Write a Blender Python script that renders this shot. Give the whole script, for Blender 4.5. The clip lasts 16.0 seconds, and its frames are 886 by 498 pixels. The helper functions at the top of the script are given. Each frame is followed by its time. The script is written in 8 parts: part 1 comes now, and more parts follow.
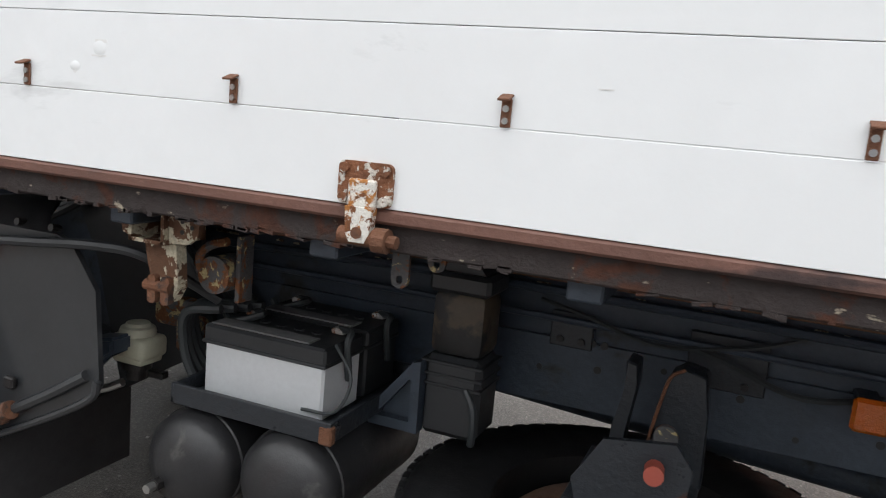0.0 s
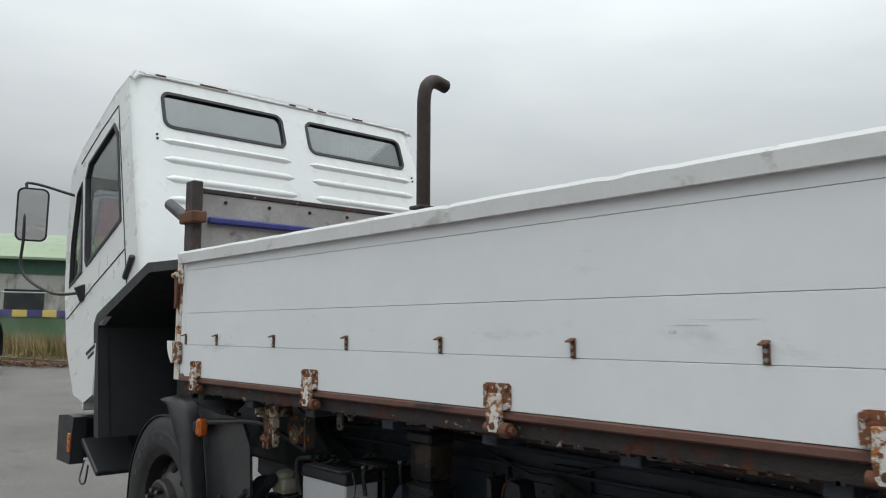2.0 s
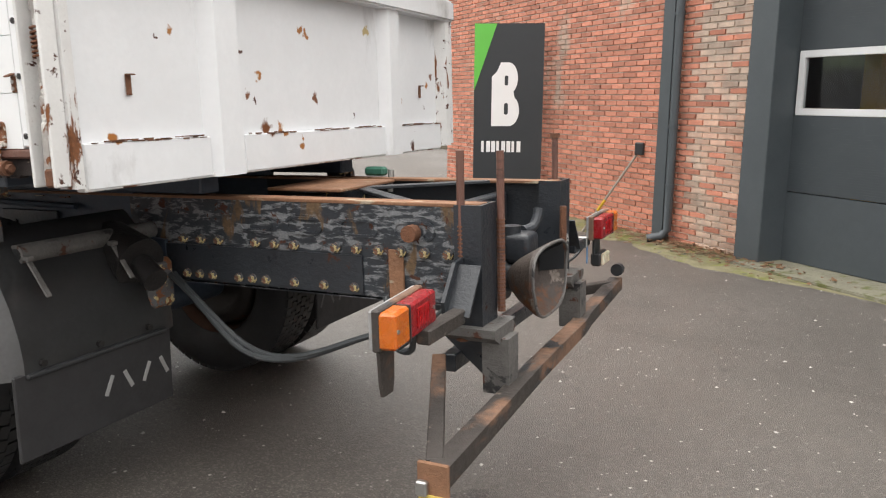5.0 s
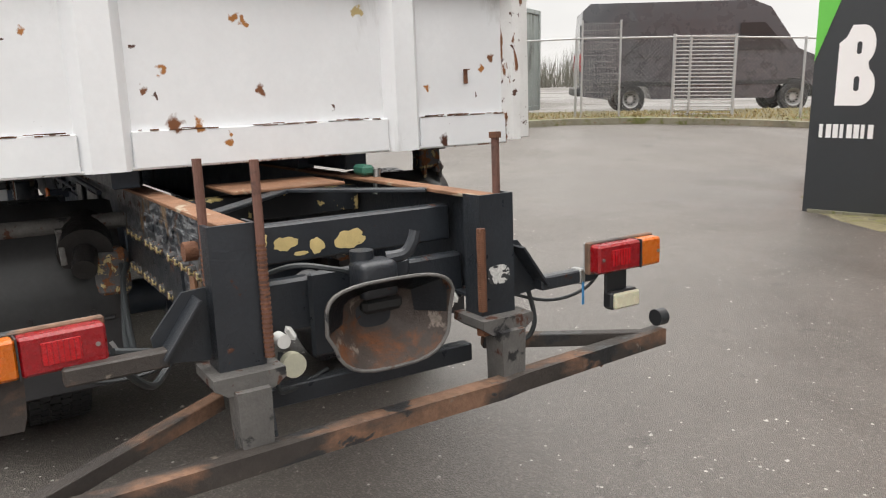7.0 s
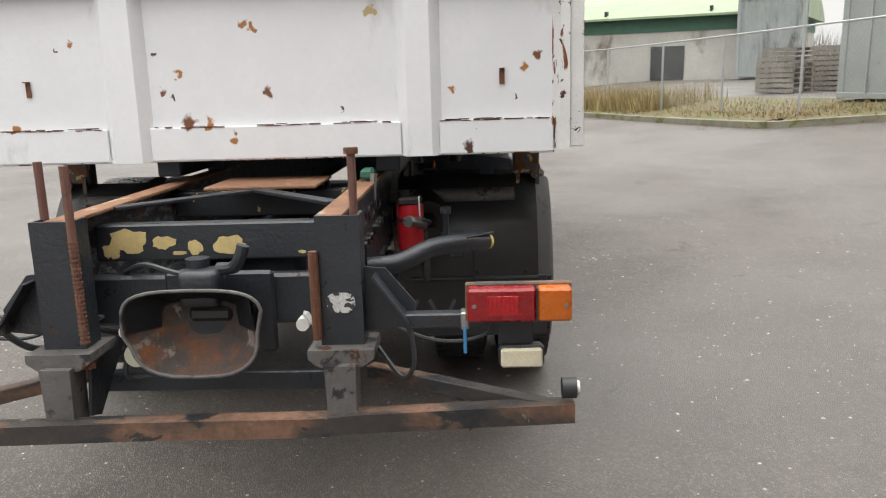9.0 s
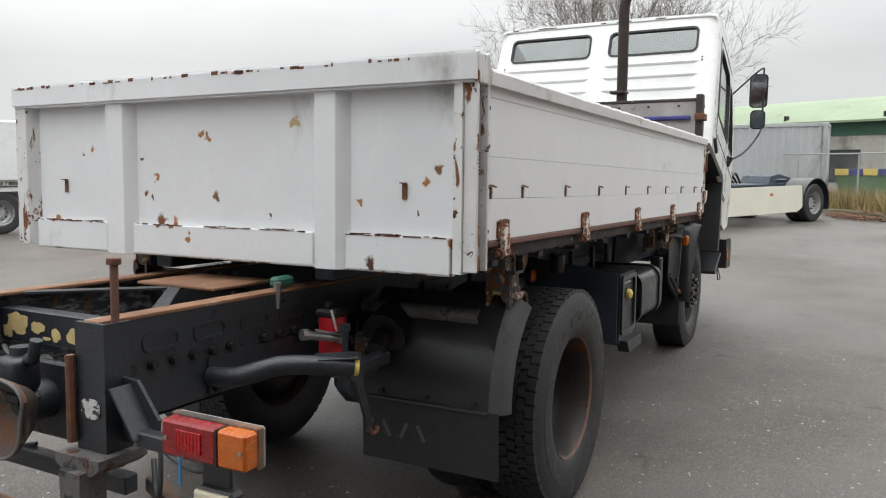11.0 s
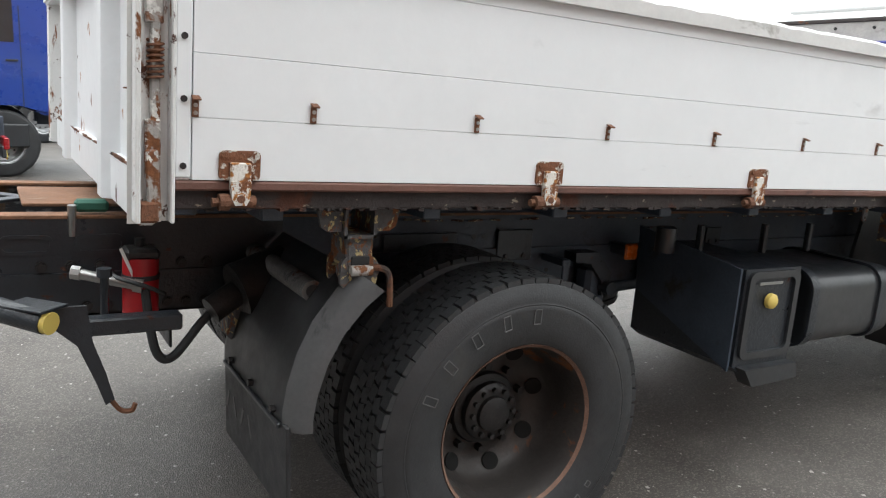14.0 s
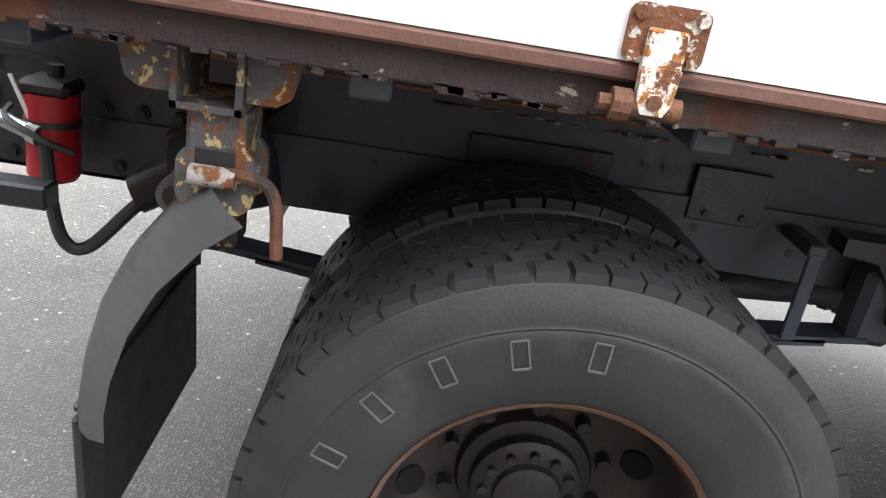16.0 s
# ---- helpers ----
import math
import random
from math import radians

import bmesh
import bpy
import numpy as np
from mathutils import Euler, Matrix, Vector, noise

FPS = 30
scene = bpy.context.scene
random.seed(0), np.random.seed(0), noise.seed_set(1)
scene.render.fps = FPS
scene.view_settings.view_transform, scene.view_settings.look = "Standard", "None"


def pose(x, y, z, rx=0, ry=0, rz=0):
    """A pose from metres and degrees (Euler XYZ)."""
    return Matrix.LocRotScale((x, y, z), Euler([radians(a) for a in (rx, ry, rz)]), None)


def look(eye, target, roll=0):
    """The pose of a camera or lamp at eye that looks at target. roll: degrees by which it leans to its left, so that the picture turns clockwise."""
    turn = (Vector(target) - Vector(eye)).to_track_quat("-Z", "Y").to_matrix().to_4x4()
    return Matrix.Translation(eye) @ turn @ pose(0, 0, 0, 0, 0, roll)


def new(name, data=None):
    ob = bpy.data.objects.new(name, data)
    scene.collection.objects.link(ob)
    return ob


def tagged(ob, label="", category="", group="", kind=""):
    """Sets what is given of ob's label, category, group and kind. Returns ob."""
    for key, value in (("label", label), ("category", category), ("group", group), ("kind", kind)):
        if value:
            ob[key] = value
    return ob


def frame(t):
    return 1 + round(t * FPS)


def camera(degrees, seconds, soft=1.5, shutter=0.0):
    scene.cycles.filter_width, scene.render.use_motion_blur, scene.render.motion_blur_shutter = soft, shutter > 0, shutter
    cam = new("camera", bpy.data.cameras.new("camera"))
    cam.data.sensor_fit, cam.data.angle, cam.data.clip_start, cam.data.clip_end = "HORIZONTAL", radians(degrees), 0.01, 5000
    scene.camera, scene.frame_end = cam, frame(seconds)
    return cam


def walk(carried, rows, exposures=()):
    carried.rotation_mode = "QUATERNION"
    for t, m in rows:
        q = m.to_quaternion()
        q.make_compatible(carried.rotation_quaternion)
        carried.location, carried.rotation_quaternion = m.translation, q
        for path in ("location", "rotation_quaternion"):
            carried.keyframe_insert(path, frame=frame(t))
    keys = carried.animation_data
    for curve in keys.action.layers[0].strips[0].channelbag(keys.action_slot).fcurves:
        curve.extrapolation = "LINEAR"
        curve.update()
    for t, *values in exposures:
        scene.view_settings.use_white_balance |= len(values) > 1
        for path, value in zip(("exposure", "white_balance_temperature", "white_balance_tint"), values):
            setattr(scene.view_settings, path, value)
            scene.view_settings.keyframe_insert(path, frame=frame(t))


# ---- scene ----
cam = camera(59.8, 16.0, soft=1.1, shutter=0.12)
# the truck stands nose-down on the level yard; the path is kept in the truck's own measures
LIE = pose(-1.27, 0, -0.01, 0, -1.91, 0) @ pose(1.27, 0, 0)
EXPO = [(0.0, 0.72, 6450, 9), (0.5, 0.72, 6700, 9), (1.0, 0.50, 6800, 9), (1.5, 0.12, 6550, 9), (2.0, -0.12, 6250, 5), (2.5, -0.05, 6200, 4), (3.0, 0.05, 6250, 5), (3.7, 0.45, 6450, 8), (4.5, 0.82, 6650, 10), (5.2, 0.92, 6850, 10),
        (8.0, 0.85, 6800, 10), (10.3, 0.68, 6600, 8), (11.5, 0.42, 6450, 7), (12.5, 0.52, 6450, 7), (13.3, 0.82, 6400, 7), (14.0, 1.04, 6350, 6), (15.0, 1.3, 6350, 6), (15.5, 1.5, 6350, 6), (16.0, 1.95, 6200, 6)]
PATH = [
    (0, (-2.519, -2.342, 1.517), (-3.262, -0.513, 1.197), 5.2),
    (0.5, (-2.088, -2.500, 1.503), (-3.125, -0.804, 1.277), 3.9),
    (1, (-1.616, -2.630, 1.537), (-2.895, -1.092, 1.507), 3.1),
    (1.5, (-1.174, -2.766, 1.609), (-2.577, -1.355, 1.809), 1.3),
    (2, (-0.668, -2.762, 1.584), (-2.152, -1.439, 1.797), 0.2),
    (2.5, (-0.152, -2.826, 1.507), (-1.627, -1.477, 1.552), 0.5),
    (3, (0.306, -2.844, 1.484), (-1.064, -1.388, 1.425), 0.2),
    (3.5, (0.722, -2.879, 1.468), (-0.474, -1.284, 1.316), -1.8),
    (4, (1.064, -2.97, 1.458), (0.071, -1.248, 1.233), -2.1),
    (4.5, (1.501, -2.873, 1.449), (0.674, -1.077, 1.156), -1.3),
    (5, (1.772, -2.61, 1.445), (0.919, -0.836, 1.092), -1.4),
    (5.2, (1.839, -2.476, 1.454), (0.938, -0.729, 1.085), -1.6),
    (7.3, (2.901, -0.704, 1.451), (1.139, 0.165, 1.077), -2.0),
    (7.5, (2.95, -0.537, 1.454), (1.139, 0.229, 1.086), -1.9),
    (8, (2.997, -0.063, 1.454), (1.09, 0.429, 1.104), -1.7),
    (8.2, (3.022, 0.12, 1.473), (1.092, 0.498, 1.108), -1.8),
    (10.3, (2.64, 1.881, 1.524), (0.798, 1.149, 1.254), -0.1),
    (10.5, (2.522, 2.051, 1.538), (0.71, 1.236, 1.313), 0.2),
    (11, (2.323, 2.361, 1.57), (0.568, 1.416, 1.401), 0.6),
    (11.5, (2.057, 2.682, 1.61), (0.344, 1.655, 1.502), 1.0),
    (12, (1.67, 2.903, 1.606), (-0.022, 1.845, 1.469), 1.3),
    (12.5, (1.372, 3.121, 1.588), (-0.232, 1.951, 1.35), 2.6),
    (13, (1.069, 3.181, 1.588), (-0.374, 1.828, 1.294), 3.4),
    (13.5, (0.699, 3.101, 1.609), (-0.561, 1.583, 1.28), 3.8),
    (14, (0.298, 3.081, 1.598), (-0.723, 1.403, 1.224), 4.5),
    (14.5, (-0.082, 2.917, 1.579), (-0.859, 1.128, 1.135), 5.8),
    (15, (-0.431, 2.695, 1.579), (-0.974, 0.851, 1.028), 6.9),
    (15.5, (-0.747, 2.496, 1.533), (-1.025, 0.627, 0.877), 7.3),
    (16, (-0.900, 2.197, 1.475), (-1.017, 0.345, 0.738), 9.8),
]
walk(cam, [(t, LIE @ look(eye, target, roll)) for t, eye, target, roll in PATH], EXPO)
SKY, SUN = 0.80, 0.5
TREES = [(-39.0, -7.4, 13.5, 4), (-38.4, -8.9, 15.0, 9), (-42.0, -11.5, 12.0, 2), (-51.7, -24.0, 9.0, 6)]

# ---- light ----
world = bpy.data.worlds.new("overcast")
scene.world = world
world.use_nodes = True
wn, wl = world.node_tree.nodes, world.node_tree.links
wn.clear()
sky = wn.new("ShaderNodeTexSky")
sky.sky_type, sky.sun_disc = "NISHITA", False
sky.sun_elevation, sky.sun_rotation = radians(38), radians(200)
grey = wn.new("ShaderNodeHueSaturation")
grey.inputs["Saturation"].default_value, grey.inputs["Value"].default_value = 0.12, 0.055
coord = wn.new("ShaderNodeTexCoord")
cloud = wn.new("ShaderNodeTexNoise")
cloud.inputs["Scale"].default_value, cloud.inputs["Detail"].default_value = 2.2, 6
stretch = wn.new("ShaderNodeMapping")
stretch.inputs["Scale"].default_value = (1, 1, 3.2)
ramp = wn.new("ShaderNodeValToRGB")
ramp.color_ramp.elements[0].position, ramp.color_ramp.elements[1].position = 0.3, 0.7
ramp.color_ramp.elements[0].color, ramp.color_ramp.elements[1].color = (0.60, 0.61, 0.625, 1), (0.75, 0.75, 0.755, 1)
mixer = wn.new("ShaderNodeMix")
mixer.data_type, mixer.inputs["Factor"].default_value = "RGBA", 0.88
bg, out = wn.new("ShaderNodeBackground"), wn.new("ShaderNodeOutputWorld")
bg.inputs["Strength"].default_value = SKY
wl.new(sky.outputs[0], grey.inputs["Color"])
wl.new(coord.outputs["Generated"], stretch.inputs["Vector"])
wl.new(stretch.outputs[0], cloud.inputs["Vector"])
wl.new(cloud.outputs["Fac"], ramp.inputs[0])
wl.new(grey.outputs[0], mixer.inputs[6])
wl.new(ramp.outputs[0], mixer.inputs[7])
# an overcast sky is about three times as bright overhead as at the horizon
part_z, rise, lift = wn.new("ShaderNodeSeparateXYZ"), wn.new("ShaderNodeMapRange"), wn.new("ShaderNodeVectorMath")
for i_, v_ in zip((1, 2, 3, 4), (0.12, 1.0, 1.0, 4.5)):
    rise.inputs[i_].default_value = v_
lift.operation = "SCALE"
wl.new(coord.outputs["Generated"], part_z.inputs[0])
wl.new(part_z.outputs["Z"], rise.inputs[0])
wl.new(mixer.outputs[2], lift.inputs[0])
wl.new(rise.outputs[0], lift.inputs["Scale"])
wl.new(lift.outputs[0], bg.inputs["Color"])
wl.new(bg.outputs[0], out.inputs["Surface"])
sun = new("sun", bpy.data.lights.new("sun", "SUN"))
sun.data.energy, sun.data.angle, sun.data.color = SUN, radians(40), (1.0, 0.97, 0.93)
sun.matrix_world = look((0, 0, 0), (0.12, 0.02, -1.0))


# ---- materials ----
def surf(name, col, rough=0.5, metal=0.0, var=0.18, scale=3.0, bump=0.08, bscale=80.0, layers=(), spots=(), coat=0.0):
    """Painted, rusted or worn surface. layers: (colour, threshold, softness, noise scale, roughness, axis stretch). spots: (x, y, z, radius)."""
    m = bpy.data.materials.new(name)
    m.use_nodes = True
    n, l = m.node_tree.nodes, m.node_tree.links
    b = n["Principled BSDF"]
    b.inputs["Metallic"].default_value = metal
    b.inputs["Coat Weight"].default_value = coat
    tc = n.new("ShaderNodeTexCoord")

    def tex(sc, det=5.0, st=(1, 1, 1), dist=0.0):
        mp, t = n.new("ShaderNodeMapping"), n.new("ShaderNodeTexNoise")
        mp.inputs["Scale"].default_value = st
        l.new(tc.outputs["Object"], mp.inputs["Vector"])
        l.new(mp.outputs[0], t.inputs["Vector"])
        t.inputs["Scale"].default_value, t.inputs["Detail"].default_value, t.inputs["Distortion"].default_value = sc, det, dist
        t.inputs["Roughness"].default_value = 0.62
        return t.outputs["Fac"]

    def mapped(v, a, z, lo, hi):
        mr = n.new("ShaderNodeMapRange")
        for i, x in zip((1, 2, 3, 4), (a, z, lo, hi)):
            mr.inputs[i].default_value = x
        l.new(v, mr.inputs[0])
        return mr.outputs[0]

    def mix(f, a, c):
        mx = n.new("ShaderNodeMix")
        mx.data_type = "RGBA"
        l.new(f, mx.inputs[0])
        for i, x in ((6, a), (7, c)):
            if hasattr(x, "links"):
                l.new(x, mx.inputs[i])
            else:
                mx.inputs[i].default_value = (*x, 1)
        return mx.outputs[2]

    dark = [c * (1 - var) for c in col]
    lite = [min(1, c * (1 + var * 0.6)) for c in col]
    color = mix(mapped(tex(scale), 0.3, 0.7, 0, 1), dark, lite)
    color = mix(mapped(tex(scale * 14, 3), 0.35, 0.75, 0, 0.5), color, [c * (1 - var * 1.2) for c in col])
    rg = mapped(tex(scale * 3), 0.3, 0.7, max(0, rough - 0.08), min(1, rough + 0.1))
    for lc, th, so, sc, lr, st in layers:
        f = mapped(tex(sc, 8, st, 0.4), th, th + so, 0, 1)
        inner = mix(mapped(tex(sc * 6), 0.35, 0.65, 0, 1), [c * 0.6 for c in lc], lc)
        color = mix(f, color, inner)
        mr = n.new("ShaderNodeMix")
        l.new(f, mr.inputs[0])
        l.new(rg, mr.inputs[2])
        mr.inputs[3].default_value = lr
        rg = mr.outputs[0]
    if spots:
        warp = n.new("ShaderNodeTexNoise")
        warp.inputs["Scale"].default_value, warp.inputs["Detail"].default_value = 28, 4
        l.new(tc.outputs["Object"], warp.inputs["Vector"])
        half = n.new("ShaderNodeVectorMath")
        half.operation = "MULTIPLY_ADD"
        half.inputs[1].default_value, half.inputs[2].default_value = (0.07,) * 3, (-0.035,) * 3
        l.new(warp.outputs["Color"], half.inputs[0])
        add = n.new("ShaderNodeVectorMath")
        l.new(tc.outputs["Object"], add.inputs[0])
        l.new(half.outputs[0], add.inputs[1])
        for x, y, z, r, c in spots:
            r *= 0.62
            flat, d = n.new("ShaderNodeVectorMath"), n.new("ShaderNodeVectorMath")
            flat.operation, d.operation = "MULTIPLY", "DISTANCE"
            flat.inputs[1].default_value = (0, 1, 0.75)
            l.new(add.outputs[0], flat.inputs[0])
            l.new(flat.outputs[0], d.inputs[0])
            d.inputs[1].default_value = (0, y, z * 0.75)
            color = mix(mapped(d.outputs["Value"], r * 0.6, r, 1, 0), color, [v * 0.8 for v in c])
    l.new(color, b.inputs["Base Color"])
    l.new(rg, b.inputs["Roughness"])
    if bump:
        bp = n.new("ShaderNodeBump")
        bp.inputs["Strength"].default_value, bp.inputs["Distance"].default_value = bump, 0.01
        l.new(tex(bscale, 6), bp.inputs["Height"])
        l.new(bp.outputs[0], b.inputs["Normal"])
    return m


RUST, RUSTD, CREAM = (0.20, 0.075, 0.028), (0.085, 0.032, 0.018), (0.55, 0.43, 0.20)
ORANGE_RUST = (0.42, 0.17, 0.04)
ONE, DOWN = (1, 1, 1), (1, 1, 0.25)
GRIME = (0.45, 0.44, 0.42)
M_ALU = surf("board_paint", (0.74, 0.755, 0.765), 0.40, var=0.05, scale=1.2, bump=0.16, bscale=5, layers=[((0.58, 0.59, 0.59), 0.60, 0.12, 1.7, 0.5, (0.6, 1, 2)), (GRIME, 0.71, 0.05, 9, 0.7, DOWN)])
M_CAP = surf("cap_paint", (0.70, 0.70, 0.69), 0.5, var=0.10, scale=4, bump=0.25, bscale=10, layers=[((0.40, 0.39, 0.36), 0.60, 0.1, 7, 0.7, (0.5, 1, 1))])
TAIL_SPOTS = [(0, -0.027, 1.755, 0.022, ORANGE_RUST), (0, -0.06, 1.765, 0.024, ORANGE_RUST), (0, 0.021, 1.506, 0.03, RUST), (0, -0.331, 1.584, 0.026, ORANGE_RUST), (0, -0.40, 1.52, 0.024, RUST),
              (0, -0.36, 1.50, 0.016, RUSTD), (0, -0.747, 1.708, 0.024, ORANGE_RUST), (0, -0.80, 1.69, 0.012, RUSTD), (0, 0.42, 1.80, 0.03, CREAM), (0, 0.44, 1.80, 0.026, CREAM), (0, 0.74, 1.50, 0.026, ORANGE_RUST),
              (0, 1.02, 1.57, 0.028, ORANGE_RUST), (0, 1.07, 1.62, 0.024, RUST), (0, 0.98, 1.46, 0.014, RUSTD), (0, -0.30, 1.395, 0.045, RUST), (0, -0.22, 1.39, 0.03, ORANGE_RUST), (0, 0.80, 1.275, 0.04, RUSTD), (0, -1.0, 1.385, 0.03, ORANGE_RUST),
              (0, -0.12, 1.32, 0.02, ORANGE_RUST), (0, -0.12, 1.35, 0.018, ORANGE_RUST), (0, 1.13, 1.37, 0.03, ORANGE_RUST), (0, -0.42, 1.66, 0.012, RUSTD), (0, 0.30, 1.44, 0.014, RUSTD)]
M_TAIL = surf("tailgate_paint", (0.72, 0.735, 0.75), 0.42, var=0.06, scale=2.5, bump=0.05, bscale=18, layers=[(RUSTD, 0.735, 0.02, 16, 0.85, ONE), ((0.55, 0.55, 0.54), 0.62, 0.1, 3, 0.55, DOWN)], spots=TAIL_SPOTS)
M_EDGE = surf("rust_edged_paint", (0.66, 0.66, 0.65), 0.55, var=0.1, scale=6, bump=0.25, bscale=60, layers=[(RUST, 0.575, 0.03, 13, 0.9, (1, 1, 0.35)), (RUSTD, 0.62, 0.03, 22, 0.9, ONE)])
M_LATCH = surf("latch_worn_steel", (0.36, 0.34, 0.32), 0.6, var=0.3, scale=10, bump=0.3, bscale=90, layers=[(RUST, 0.50, 0.05, 14, 0.9, ONE), ((0.70, 0.69, 0.66), 0.56, 0.02, 19, 0.5, ONE)])
M_HINGE = surf("rusty_white_hinge", (0.68, 0.66, 0.61), 0.6, var=0.15, scale=14, bump=0.5, bscale=120, layers=[(ORANGE_RUST, 0.50, 0.05, 42, 0.9, ONE), (RUST, 0.57, 0.03, 30, 0.9, ONE)])
M_HINGEB = surf("rusty_hinge_plate", (0.19, 0.072, 0.03), 0.8, var=0.4, scale=20, bump=0.6, bscale=110, layers=[((0.62, 0.58, 0.52), 0.535, 0.02, 44, 0.6, ONE)])
M_RAIL = surf("rust_brown_rail", (0.145, 0.068, 0.050), 0.62, var=0.25, scale=6, bump=0.3, bscale=70, layers=[((0.05, 0.03, 0.028), 0.58, 0.08, 5, 0.8, (0.3, 1, 1))])
M_SILL = surf("flaking_sill", (0.032, 0.023, 0.022), 0.65, var=0.3, scale=7, bump=0.5, bscale=60, layers=[((0.40, 0.35, 0.27), 0.635, 0.03, 34, 0.8, (0.5, 1, 1)), (RUSTD, 0.56, 0.06, 8, 0.9, ONE)])
M_CHAS = surf("chassis_black", (0.048, 0.064, 0.088), 0.48, var=0.35, scale=5, bump=0.25, bscale=50, layers=[((0.045, 0.045, 0.045), 0.6, 0.1, 6, 0.8, ONE)])
M_CHIP = surf("chipped_chassis", (0.024, 0.029, 0.036), 0.42, var=0.3, scale=5, bump=0.35, bscale=60, layers=[((0.20, 0.21, 0.22), 0.50, 0.08, 30, 0.55, (0.5, 1, 1.6)), ((0.15, 0.095, 0.05), 0.565, 0.06, 10, 0.85, (1, 1, 0.3)), (RUSTD, 0.60, 0.03, 16, 0.9, ONE)])
M_CHIPR = surf("chassis_light_wear", (0.022, 0.026, 0.032), 0.34, var=0.3, scale=5, bump=0.3, bscale=60, layers=[(RUSTD, 0.66, 0.03, 12, 0.9, ONE)])
M_CREAM = surf("black_over_cream", (0.011, 0.014, 0.018), 0.45, var=0.3, scale=5, bump=0.3, bscale=60, layers=[((0.58, 0.45, 0.19), 0.57, 0.012, 8, 0.7, ONE)])
M_RUST = surf("bare_rust", (0.16, 0.068, 0.035), 0.85, var=0.4, scale=12, bump=0.6, bscale=90, layers=[((0.05, 0.035, 0.03), 0.58, 0.06, 9, 0.9, ONE)])
M_RUSTFLAT = surf("rusty_flange", (0.24, 0.12, 0.065), 0.8, var=0.35, scale=8, bump=0.5, bscale=70, layers=[((0.40, 0.33, 0.24), 0.60, 0.05, 10, 0.8, (0.4, 1, 1))])
M_BUMP = surf("worn_towbar", (0.040, 0.033, 0.029), 0.6, var=0.35, scale=9, bump=0.4, bscale=70, layers=[((0.19, 0.105, 0.066), 0.47, 0.10, 5, 0.85, (1, 0.4, 1)), ((0.20, 0.17, 0.14), 0.64, 0.04, 16, 0.7, ONE), ((0.022, 0.023, 0.025), 0.585, 0.03, 9, 0.45, (1, 0.5, 1))])
M_TIP = surf("rusted_pivot_bracket", (0.085, 0.085, 0.088), 0.65, var=0.35, scale=10, bump=0.5, bscale=80, layers=[(RUST, 0.50, 0.05, 20, 0.9, ONE), ((0.50, 0.40, 0.20), 0.575, 0.02, 30, 0.8, ONE)])
M_BRKT = surf("flaking_cream_bracket", (0.13, 0.06, 0.03), 0.75, var=0.35, scale=12, bump=0.5, bscale=90, layers=[((0.62, 0.56, 0.42), 0.51, 0.02, 20, 0.7, ONE), (RUSTD, 0.60, 0.03, 15, 0.9, ONE)])
M_TYRE = surf("tyre_rubber", (0.026, 0.027, 0.029), 0.50, var=0.3, scale=6, bump=0.15, bscale=120, layers=[((0.050, 0.049, 0.047), 0.57, 0.12, 7, 0.8, ONE)])
M_SPARE = surf("clean_black_rubber", (0.013, 0.013, 0.014), 0.45, var=0.3, scale=6, bump=0.12, bscale=120)
M_MARK = surf("tyre_raised_mark", (0.10, 0.10, 0.10), 0.55, var=0.2)
M_RIM = surf("rim_brown_grey", (0.046, 0.040, 0.037), 0.5, metal=0.25, var=0.35, scale=5, bump=0.25, bscale=60, layers=[(RUST, 0.60, 0.05, 7, 0.85, ONE)])
M_RIMEDGE = surf("rim_rust_edge", (0.15, 0.082, 0.056), 0.7, var=0.35, scale=9, bump=0.4, bscale=80)
M_RIMDARK = surf("front_rim", (0.055, 0.052, 0.05), 0.42, metal=0.4, var=0.3, scale=8, bump=0.2, layers=[(RUSTD, 0.62, 0.04, 9, 0.85, ONE)])
M_HUB = surf("greasy_hub", (0.024, 0.022, 0.022), 0.45, metal=0.3, var=0.4, scale=10, bump=0.3)
M_FLAP = surf("black_plastic_guard", (0.026, 0.028, 0.031), 0.36, var=0.25, scale=4, bump=0.08, bscale=40, coat=0.25, layers=[((0.046, 0.047, 0.048), 0.53, 0.18, 3, 0.5, (1, 1, 0.4))])
M_GUARD = surf("weathered_grey_black_plastic", (0.052, 0.053, 0.055), 0.36, var=0.25, scale=4, bump=0.06, bscale=40, coat=0.2, layers=[((0.085, 0.084, 0.083), 0.55, 0.2, 3, 0.55, (1, 1, 0.4))])
# guard's black plastic under dust, paler because the sky's sheen is in the colour
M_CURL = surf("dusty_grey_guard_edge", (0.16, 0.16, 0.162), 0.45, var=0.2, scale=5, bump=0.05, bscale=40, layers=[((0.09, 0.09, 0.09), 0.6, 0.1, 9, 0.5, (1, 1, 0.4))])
M_POSTW = surf("rust_streaked_post", (0.66, 0.64, 0.58), 0.6, var=0.15, scale=8, bump=0.4, bscale=80, layers=[(RUST, 0.53, 0.03, 9, 0.9, (1, 1, 0.3)), (ORANGE_RUST, 0.58, 0.03, 20, 0.9, ONE)])
M_LINER = surf("dusty_liner_plastic", (0.075, 0.078, 0.078), 0.5, var=0.3, scale=4, bump=0.05, layers=[((0.02, 0.021, 0.022), 0.55, 0.12, 3, 0.5, ONE)])
M_STRUT = surf("worn_grey_steel", (0.115, 0.110, 0.105), 0.55, var=0.35, scale=9, bump=0.4, bscale=70, layers=[(RUSTD, 0.58, 0.05, 14, 0.85, ONE), ((0.02, 0.02, 0.022), 0.60, 0.04, 10, 0.5, ONE)])
